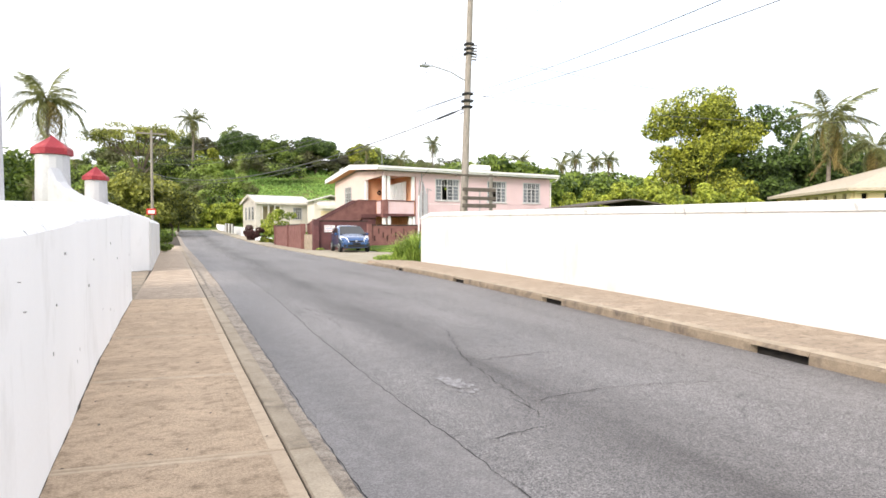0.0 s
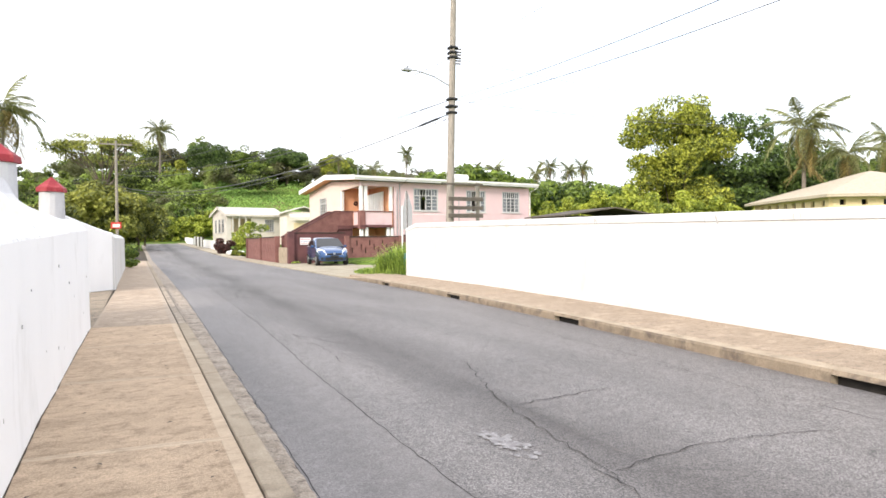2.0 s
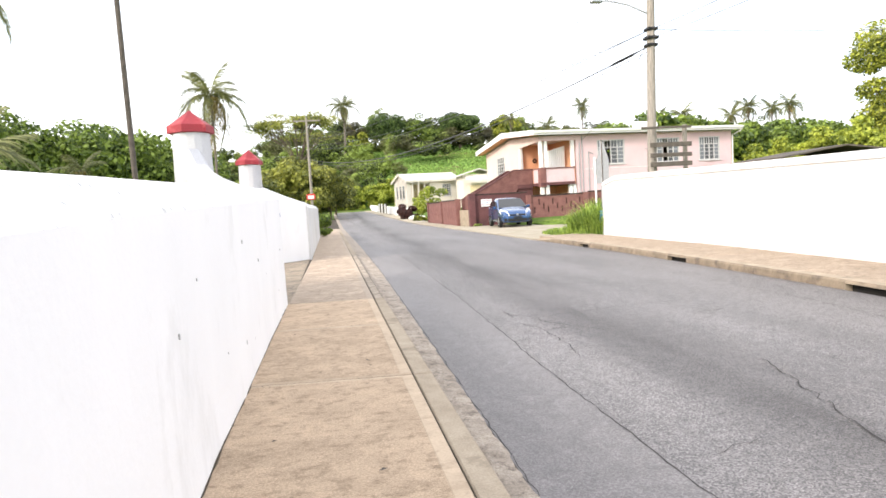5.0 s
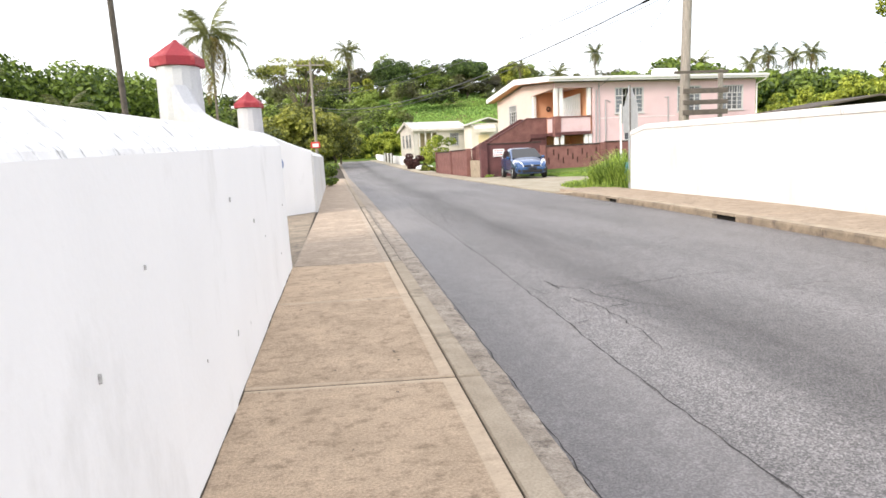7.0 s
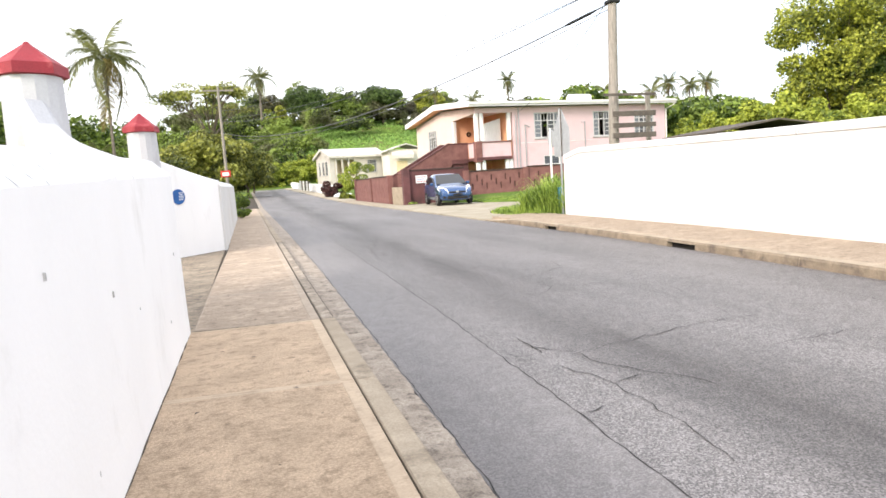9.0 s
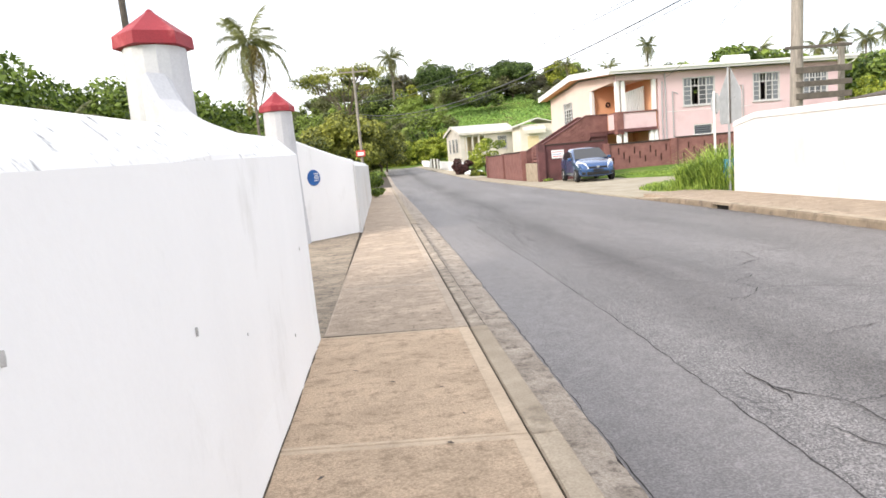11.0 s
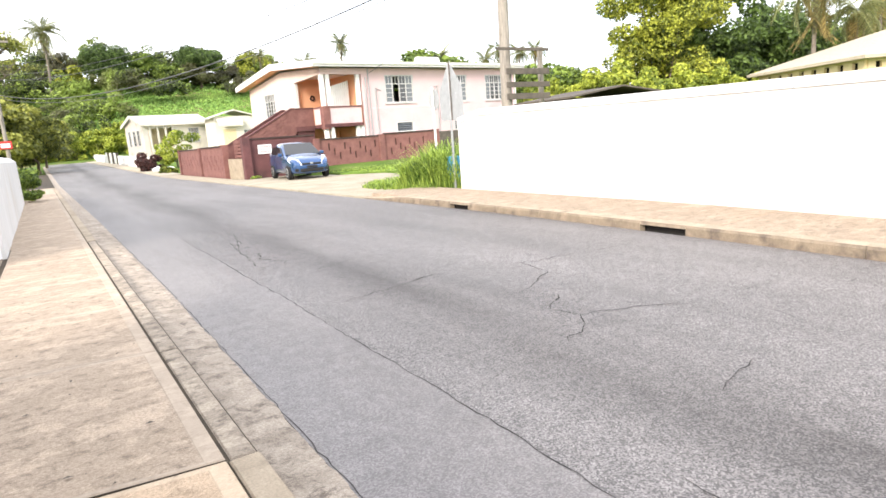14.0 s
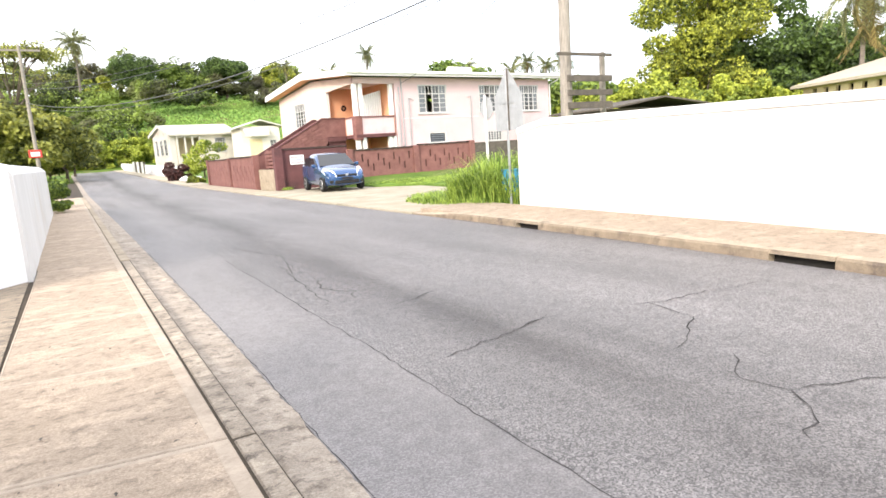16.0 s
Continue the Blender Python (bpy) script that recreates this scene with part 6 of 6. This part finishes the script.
for i, (az, d, el) in enumerate(((-24.7, 20, 17.0), (-28.2, 18, 18.4))):
    x, y = polar(az, d, (0.21, 2.05))
    palm(x, y, 1.35 + d * math.tan(radians(el)), 1.5, "tall garden palm with brown hanging fronds", 35 + i, 12, r0=0.13, dry=9)
for i, (az, d, w) in enumerate(((-24.0, 17, 0.45), (-24.9, 19, 0.75))):
    x, y = polar(az, d, (0.21, 2.05))
    palm(x - 0.3, y, 14.5, 2.4, "tall slender palm with a ringed pale trunk", 41 + i, 12, lean=(-w, 0.0), r0=0.085, dry=3)
for i, (az, d) in enumerate(((-25.0, 12.5), (-27.6, 11.5), (-29.5, 13))):
    x, y = polar(az, d, (0.21, 2.05))
    palm(x, y, 2.25 + 0.15 * i, 1.7, "low clumping garden palm behind the wall", 44 + i, 20, r0=0.05, dry=0)
x, y = polar(-18.4, 20, (0.21, 2.05))
palm(x, y, 2.9, 1.0, "young yellow-green palm behind the wall", 38, 10, r0=0.06, dry=0)
x, y = polar(-11.2, 40, (0.17, 6.3))
palm(x, y, 3.9, 1.2, "small palm behind the gateway turrets", 39, 12, r0=0.08, dry=0)

# ---- long grass at the end of the right wall ----
def blades(name, label, spots, count, hmin, hmax, seed, base_z):
    r = random.Random(seed)
    V, Fc = [], []
    for i in range(count):
        cx, cy, rx, ry, hs = r.choice(spots)
        a, q = r.uniform(0, 6.283), math.sqrt(r.random())
        x, y = cx + rx * q * math.cos(a), cy + ry * q * math.sin(a)
        h = r.uniform(hmin, hmax) * hs * (1 - 0.4 * q * q)
        b = r.uniform(0, 6.283)
        bend = h * r.uniform(0.15, 0.75)
        w = r.uniform(0.008, 0.018)
        px, py = -math.sin(b) * w, math.cos(b) * w
        k = len(V)
        for t, ww in ((0, 1), (0.4, 0.9), (0.75, 0.6)):
            ox, oy = math.cos(b) * bend * t * t, math.sin(b) * bend * t * t
            z = base_z + h * (t - 0.25 * t * t * t)
            V += [(x + ox - px * ww, y + oy - py * ww, z), (x + ox + px * ww, y + oy + py * ww, z)]
        V.append((x + math.cos(b) * bend, y + math.sin(b) * bend, base_z + h * (0.78 - 0.35 * bend / h)))
        Fc += [(k, k + 1, k + 3, k + 2), (k + 2, k + 3, k + 5, k + 4), (k + 4, k + 5, k + 6)]
    me = bpy.data.meshes.new(name)
    me.from_pydata(V, [], Fc)
    return tagged(part_mesh(name, me, M["blade"]), label, "grass", kind="stuff")


blades("long_grass", "tall unmown green grass beside the end of the white wall", [(9.6, 24.2, 0.55, 0.8, 1.1), (9.45, 25.1, 0.5, 0.7, 0.85), (10.4, 24.9, 0.8, 0.9, 1.15), (9.7, 23.6, 0.45, 0.6, 0.9), (11.0, 25.2, 0.8, 0.8, 1.0)], 4600, 0.9, 1.95, 3, 0.0)
blades("verge_grass", "short ragged grass along the verge", [(9.2, 24.2, 0.5, 0.9, 1), (9.0, 26.2, 0.5, 1.4, 1), (9.9, 27.5, 0.9, 1.0, 1)], 2200, 0.15, 0.45, 4, 0.0)
blades("lawn_grass", "short lawn grass in front of the boundary wall", [(14.5, 37.5, 3.2, 2.2, 1), (18, 37, 4, 2.8, 1), (14.5, 34.8, 2.2, 2.4, 0.9)], 9000, 0.08, 0.22, 5, 0.11)
blades("wall_weeds", "weeds at the foot of the red-brown wall", [(13.5 + k * 0.9, 39.75, 0.5, 0.12, 1) for k in range(7)] + [(9.0, 39.7, 0.3, 0.15, 0.6), (9.3, 41.8, 0.2, 0.4, 1)], 1500, 0.1, 0.4, 6, 0.08)


# ---- poles, wires, signs ----
def utility_pole(base, top, r0, label, wood="wood", note="weathered grey-brown wooden shaft"):
    p = thing("utility_pole", Matrix.Translation(base), label, "utility pole")
    d = Vector(top) - Vector(base)
    bm = bmesh.new()
    tube(bm, [d * t for t in (-0.02, 0.25, 0.5, 0.75, 1.0)], [r0, r0 * 0.95, r0 * 0.88, r0 * 0.8, r0 * 0.72], 12)
    part("shaft", bm, M[wood], p, note)
    return p, d


pole, d = utility_pole((11.1, 22.9, -0.1), (11.87, 23.67, 12.6), 0.16, "weathered wooden utility pole with street lamp behind the white wall")
def on_pole(z):
    t = (z + 0.1) / 12.7
    return d * t
for z, s in ((6.5, 0.07), (6.75, 0.09), (7.05, 0.07), (8.75, 0.06), (8.95, 0.06), (9.15, 0.06)):
    c = on_pole(z)
    part("clamp", boxes((c.x - s - 0.12, c.x + s + 0.12, c.y - s - 0.1, c.y + s + 0.1, c.z - 0.05, c.z + 0.05), bevel=0.02), M["black"], pole)
for k in range(6):
    c = on_pole(8.5 + k * 0.12)
    bm = bmesh.new()
    tube(bm, [(c.x + 0.1, c.y - 0.08, c.z), (c.x + 0.32, c.y - 0.12, c.z)], 0.03, 6)
    part("insulator", bm, M["plank"], pole)
c = on_pole(7.55)
lamp = part("lamp_arm", tube(bmesh.new(), [c, c + Vector((-0.7, 0.25, 0.42)), c + Vector((-1.35, 0.45, 0.62)), c + Vector((-1.6, 0.52, 0.63))], [0.035, 0.032, 0.03, 0.03], 8), M["metal"], pole, "curved metal street lamp arm")
e = c + Vector((-1.6, 0.52, 0.63))
bm = boxes((e.x - 0.36, e.x + 0.06, e.y - 0.1, e.y + 0.1, e.z - 0.07, e.z + 0.06), bevel=0.035)
part("lamp_head", bm, M["metal"], lamp, "grey street lamp head")
part("photocell", tube(bmesh.new(), [(e.x - 0.1, e.y, e.z + 0.05), (e.x - 0.1, e.y, e.z + 0.13)], 0.035, 8), M["black"], lamp)

fp, fd = utility_pole((-1.62, 73, 0.2), (-1.6, 73, 12.0), 0.16, "distant wooden utility pole with a crossarm")
part("crossarm", boxes((-1.45, 1.5, -0.06, 0.06, 11.35, 11.5)), M["wood"], fp)
for k in (-1.35, -0.7, 0.6, 1.4):
    part("insulator", tube(bmesh.new(), [(k, 0, 11.5), (k, 0, 11.72)], 0.05, 6), M["plank"], fp)
part("danger_board", boxes((-0.55, 0.4, -0.25, -0.2, 2.75, 3.4), bevel=0.03), M["signred"], fp, "red road sign with a white bar at its foot")
part("sign_bar", boxes((-0.4, 0.25, -0.262, -0.252, 2.87, 3.22)), M["plastic_white"], fp)
p3, _ = utility_pole((-5.3, 22.9, 0), (-5.44, 22.9, 14.5), 0.085, "tall thin dark pole behind the roadside wall", "plank", "dark weathered shaft")
p5, _ = utility_pole((*polar(61.8, 44, (0.24, 0.78)), 0), (*polar(61.8, 44, (0.24, 0.78)), 8.2), 0.15, "bare wooden pole beside the tan-roofed house")
p6, _ = utility_pole((-3.6, 96, 0.6), (-3.6, 96, 9.2), 0.13, "distant utility pole among trees")
part("crossarm", boxes((-1.0, 1.0, -0.05, 0.05, 8.1, 8.22)), M["wood"], p6)
# white square post just behind the near wall
wp = thing("white_post", pose(-0.745, 4.463, 0, 0, -0.6, -23), "white painted square post behind the roadside wall", "post")
part("shaft", sweep([[(-s, -s * 0.8, z), (-s * 0.8, -s, z), (s * 0.8, -s, z), (s, -s * 0.8, z), (s, s * 0.8, z), (s * 0.8, s, z), (-s * 0.8, s, z), (-s, s * 0.8, z)] for z, s in ((-0.1, 0.056), (2.5, 0.053), (6.2, 0.046))]), M["white_turret"], wp)
for z in (2.5, 2.57):
    part("bracket", boxes((-0.05, -0.015, -0.058, -0.05, z, z + 0.012)), M["metal"], wp)
bm = bmesh.new()
tube(bm, [(-0.03 + 0.004 * math.sin(k * 2.3), -0.0545 + 0.004 * (k / 11), 1.65 + k * 0.14) for k in range(12)], 0.0014, 4)
part("paint_crack", bm, M["chip"], wp, "thin dark crack in the paint")


def wire(a, b, sag, r, label="thin black overhead cable", n=24):
    bm = bmesh.new()
    a, b = Vector(a), Vector(b)
    tube(bm, [a.lerp(b, i / n) - Vector((0, 0, sag * 4 * (i / n) * (1 - i / n))) for i in range(n + 1)], r, 5)
    return tagged(part("cable", bm, M["wire"]), label, "cable", "overhead cables")


P = Vector((11.1, 22.9, -0.1))
lo, lo2, hi, hi2, hi3 = P + on_pole(6.75), P + on_pole(7.05), P + on_pole(8.75), P + on_pole(8.95), P + on_pole(9.15)
NEARLOW = P + on_pole(6.5)
FARLOW = Vector((-1.65, 73, 7.4))
wire(NEARLOW, FARLOW, 1.7, 0.026)
wire(NEARLOW - Vector((0, 0, 0.16)), FARLOW + Vector((0, 0, -0.25)), 1.75, 0.014)
wire(lo2, (-1.7, 73, 8.6), 1.25, 0.016)
wire(lo2, (-1.7, 73, 9.0), 1.1, 0.012)
wire(hi, (-1.75, 73, 9.6), 1.2, 0.012)
wire(hi2, (-1.75, 73, 9.95), 1.1, 0.011)
wire(hi3, (-0.2, 73, 11.9), 1.0, 0.009)
Q = (9.0, -20, 7.8)
wire(lo2, Q, 1.25, 0.011)
wire(lo, (9.4, -20, 7.3), 1.3, 0.011)
wire(hi, (8.4, -20, 9.4), 0.9, 0.006)
wire(hi2, (9.0, -20, 9.6), 0.9, 0.006)
wire(lo2, (42, 21.5, 8.0), 0.6, 0.012)
wire(hi, (70, 30, 12), 1.2, 0.011)
wire(lo, (HOUSE @ Vector((3.2, -0.1, 5.5))), 0.4, 0.012)
sl = tube(bmesh.new(), [NEARLOW.lerp(FARLOW, t) - Vector((0, 0, 1.7 * 4 * t * (1 - t))) for t in (0.012, 0.018, 0.036, 0.042)], [0.02, 0.05, 0.05, 0.02], 8)
tagged(part("cable_sleeve", sl, M["black"]), "thick black sleeve joining the overhead cable", "cable joint")

# plank frame behind the wall
fr = thing("plank_frame", pose(0, 0, 0), "grey weathered plank fence frame behind the white wall", "fence")
part("post", boxes((12.42, 12.54, 22.95, 23.05, 0, 3.72)), M["wood"], fr)
for z0, z1, x0 in ((2.3, 2.46, 11.05), (2.62, 2.76, 11.05), (2.96, 3.12, 11.05), (3.58, 3.66, 10.75)):
    part("rail", boxes((x0, 12.6, 22.76, 22.8, z0, z1), bevel=0.006), M["plank"], fr)

# back of the stop sign and a round sign in the long grass
s1 = thing("road_sign", pose(9.42, 23.15, 0, 0, 0, -97), "grey back of a five-sided road sign on a post", "sign")
part("post", tube(bmesh.new(), [(0, 0, 0), (0, 0, 3.3)], 0.032, 8), M["metal"], s1)
part("plate", prism(bmesh.new(), [(-0.56, 1.86), (0.56, 1.86), (0.64, 1.94), (0.64, 2.62), (0.58, 2.72), (0.07, 3.27), (-0.07, 3.27), (-0.58, 2.72), (-0.64, 2.62), (-0.64, 1.94)], "y", 0.035, 0.042), M["signgrey"], s1, "plain grey plate")
part("channel", boxes((-0.05, -0.02, 0.0, 0.033, 1.86, 3.32), (0.02, 0.05, 0.0, 0.033, 1.86, 3.32)), M["plank"], s1, "dark steel channel behind the plate")
part("rib", boxes((-0.3, 0.3, 0.02, 0.034, 2.5, 2.53)), M["metal"], s1)
part("rib", boxes((-0.3, 0.3, 0.02, 0.034, 2.9, 2.93)), M["metal"], s1)
s2 = thing("round_sign", pose(9.9, 24.7, 0, 0, 0, -95), "grey back of a round road sign on a white post", "sign")
part("post", tube(bmesh.new(), [(0, 0, 0), (0, 0, 2.85)], 0.035, 8), M["trim"], s2)
part("plate", tube(bmesh.new(), [(0, 0.04, 2.5), (0, 0.048, 2.5)], 0.3, 20), M["signgrey"], s2)
br = thing("barrel", pose(9.72, 23.42, 0), "blue plastic barrel standing in the long grass", "barrel")
part("body", tube(bmesh.new(), [(0, 0, 0), (0, 0, 0.05), (0, 0, 0.3), (0, 0, 0.6), (0, 0, 0.86), (0, 0, 0.9)], [0.26, 0.28, 0.3, 0.3, 0.28, 0.26], 18), M["teal"], br)
part("rim", tube(bmesh.new(), [(0, 0, 0.88), (0, 0, 0.92)], 0.285, 18), M["teal"], br)
rb2 = random.Random(8)
for k in range(5):
    bm = bmesh.new()
    bmesh.ops.create_icosphere(bm, subdivisions=2, radius=0.28 + 0.1 * rb2.random())
    for v in bm.verts:
        v.co *= 1 + 0.25 * noise.noise(v.co * 4 + Vector((k, 0, 0)))
        v.co.z = max(v.co.z * 0.7, -0.16)
    bag = part("rubbish_bag", bm, M["plastic_white"] if k != 2 else M["teal"])
    bag.matrix_world = Matrix.Translation((8.35 + 0.3 * k, 65.2 + 0.8 * (k % 2), rise(65) + 0.2))
    tagged(bag, "tied plastic rubbish bag lying on the verge", "rubbish bag", "rubbish on the verge")

# ---- cracks in the asphalt ----
CRACKS = [
    [(2.32, 11.2), (2.3, 10.5)], [(3.62, 7.96), (2.99, 6.07), (2.75, 4.46), (2.61, 4.05)], [(2.04, 3.85), (2.76, 3.98)], [(3.02, 6.06), (4.3, 6.15)],
    [(2.27, 10.34), (2.41, 9.76), (2.36, 8.95), (2.26, 8.45)], [(2.41, 9.76), (2.83, 9.86)], [(1.93, 9.4), (2.29, 9.49)], [(3.89, 9.96), (5.01, 9.94)],
    [(2.72, 20.07), (2.46, 17.96), (2.43, 17.39), (2.17, 17.2)], [(2.89, 16.74), (3.57, 17.03)], [(2.39, 15.05), (3.79, 15.34)],
    [(4.55, 15.09), (4.86, 14.95), (5.33, 14.94), (6.21, 14.75)], [(4.04, 13.72), (3.66, 13.43), (3.75, 13.13), (3.6, 12.94), (3.1, 12.73)],
    [(3.78, 13.12), (4.22, 12.98), (4.62, 12.67)]]
CRACKS += [
    [(2.61, 22.76), (3.0, 20.93), (2.61, 19.16)], [(3.4, 15.33), (3.85, 15.39)], [(4.72, 15.06), (4.62, 14.49), (4.16, 14.18), (3.73, 13.99)],
    [(2.79, 4.49), (3.11, 4.58), (3.92, 4.58), (4.93, 4.3)], [(2.72, 4.63), (2.7, 4.22)], [(2.09, 6.38), (2.63, 6.58)], [(3.22, 11.58), (3.65, 11.7), (3.97, 11.69)]]
CRACKS += [[(2.42, 18.9), (2.75, 18.6), (2.6, 18.1), (2.85, 17.7), (2.7, 17.3)], [(2.75, 18.6), (3.1, 18.75)], [(2.3, 18.3), (2.6, 18.1)], [(2.85, 17.7), (3.2, 17.55)], [(2.5, 20.6), (2.9, 20.4), (2.8, 19.8), (2.55, 19.5)]]
# the short run near y 7.1 is an oil spot drawn as a crack
CRACKS += [[(interp(KERB_R, y) - 0.85 + 0.05 * math.sin(y * 1.9), y) for y in (4.0, 5.5, 7.0, 8.6, 10.1, 11.8)], [(2.76, 7.1), (2.84, 7.12), (2.9, 7.1)], [(2.4, 24.5), (3.1, 25.6), (4.0, 25.9)], [(3.6, 19.2), (4.6, 19.6), (5.6, 19.4)],
           [(2.3, 10.9), (2.52, 10.55), (2.6, 10.1), (2.92, 9.62), (3.02, 9.3)], [(2.52, 10.5), (3.1, 10.6), (3.9, 10.75), (4.7, 10.7)]]
for i, c in enumerate(CRACKS):
    far = 1.25 if c[0][1] > 15 else 1.0
    crack(c, (0.0046 if i % 3 else 0.006) * far, i)
crack([(interp(SEAM, y) + 0.009 * math.sin(y * 2.1), y) for y in np.arange(2, 22, 0.5)], 0.005, 99, 0.012)
rr = random.Random(5)
pm = bmesh.new()
for k in range(110):
    u = rr.gauss(0.5, 0.24)
    x, y = 2.44 + 0.08 * u + rr.gauss(0, 0.045), 5.62 - 0.66 * u + rr.gauss(0, 0.03)
    q = rr.uniform(0.008, 0.03)
    vs = [pm.verts.new((x + q * math.cos(a) * rr.uniform(0.6, 1.2), y + 1.5 * q * math.sin(a) * rr.uniform(0.6, 1.2), 0.0052 + k * 0.00001)) for a in np.linspace(0, 5.4, 7)]
    pm.faces.new(vs)
tagged(part("worn_marking", pm, M["patch"]), "worn remains of a white painted road mark", "road marking", kind="structure")

# ---- chips, streaks and marks on the near white wall ----
rc = random.Random(21)
wm = thing("wall_marks", pose(0, 0, 0), "grey chips and scuffs in the white wall paint", "wall marks", kind="structure")
MARKS = ((3.53, 1.02, 0.01, 0.03), (5.42, 0.43, 0.03, 0.008), (4.45, 0.95, 0.022, 0.005), (4.83, 1.23, 0.02, 0.004), (8.95, 0.37, 0.03, 0.012), (3.43, 1.16, 0.006, 0.005),
         (4.31, 0.69, 0.03, 0.003), (5.64, 0.48, 0.03, 0.004), (8.41, 0.45, 0.035, 0.012), (11.46, 0.47, 0.03, 0.012), (8.62, 1.22, 0.03, 0.006), (6.4, 0.9, 0.03, 0.006), (6.9, 1.1, 0.02, 0.01), (7.6, 0.55, 0.02, 0.008),
         (9.6, 1.0, 0.03, 0.006), (10.3, 0.8, 0.02, 0.01), (2.8, 0.75, 0.02, 0.006), (7.2, 0.3, 0.015, 0.02), (12.1, 0.95, 0.03, 0.005))
for y, z, hh, ww in MARKS:
    hh, ww = hh * 0.5, ww * 0.42
    x = interp(LEFTFOOT, y) + 0.006 * math.sin(y * 1.7) + 0.004 * math.sin(y * 4.1) + 0.0015
    bm = bmesh.new()
    n = 8
    ring = [(ww * math.cos(a * 6.283 / n) * rc.uniform(0.6, 1.2), hh * math.sin(a * 6.283 / n) * rc.uniform(0.6, 1.2)) for a in range(n)]
    v0 = [bm.verts.new((x - 0.012, y + p, z + q)) for p, q in ring]
    v1 = [bm.verts.new((x + 0.0012, y + p * 0.9, z + q * 0.9)) for p, q in ring]
    bm.faces.new(v1)
    for a in range(n):
        bm.faces.new((v0[a], v0[(a + 1) % n], v1[(a + 1) % n], v1[a]))
    part("chip", bm, M["chip"], wm)

rl = random.Random(31)
lit = bmesh.new()
for k in range(60):
    y = rl.uniform(2.5, 19)
    x = rl.uniform(-0.4, 0.7)
    a, s = rl.uniform(0, 6.28), rl.uniform(0.008, 0.028)
    ca, sa = math.cos(a), math.sin(a)
    vs = [lit.verts.new((x + ca * p - sa * q, y + sa * p + ca * q, 0.127 + h)) for p, q, h in ((-s, 0, 0), (0, -s * 0.4, 0.004), (s, 0, 0.002), (0, s * 0.4, 0.006))]
    lit.faces.new(vs)
tagged(part("leaf_litter", lit, M["plank"]), "small dry leaves and grit on the pavement", "litter", kind="stuff")
rs = random.Random(6)
for k in range(12):
    y = rs.choice((4.9, 5.4, 6.7, 8.0, 8.3, 11.2, 14.0)) + rs.uniform(-0.12, 0.12)
    x, t = interp(WALL_R, y), interp(TOP_R, y)
    hh, ww = rs.uniform(0.03, 0.09), rs.uniform(0.008, 0.025)
    bm = bmesh.new()
    ring = [(ww * math.cos(a * 0.7854) * rs.uniform(0.4, 1.3), hh * math.sin(a * 0.7854) * rs.uniform(0.5, 1.2)) for a in range(8)]
    v1 = [bm.verts.new((x - 0.016, y + p + 0.25 * q, t - 0.1 + min(q, 0.06))) for p, q in ring]
    bm.faces.new(v1)
    part("stain", bm, M["chip"], wm, "grey weathering mark")

crack([(interp(ROAD_L, y) + 0.012, y) for y in np.arange(3, 24, 0.4)], 0.004, 77, 0.01)
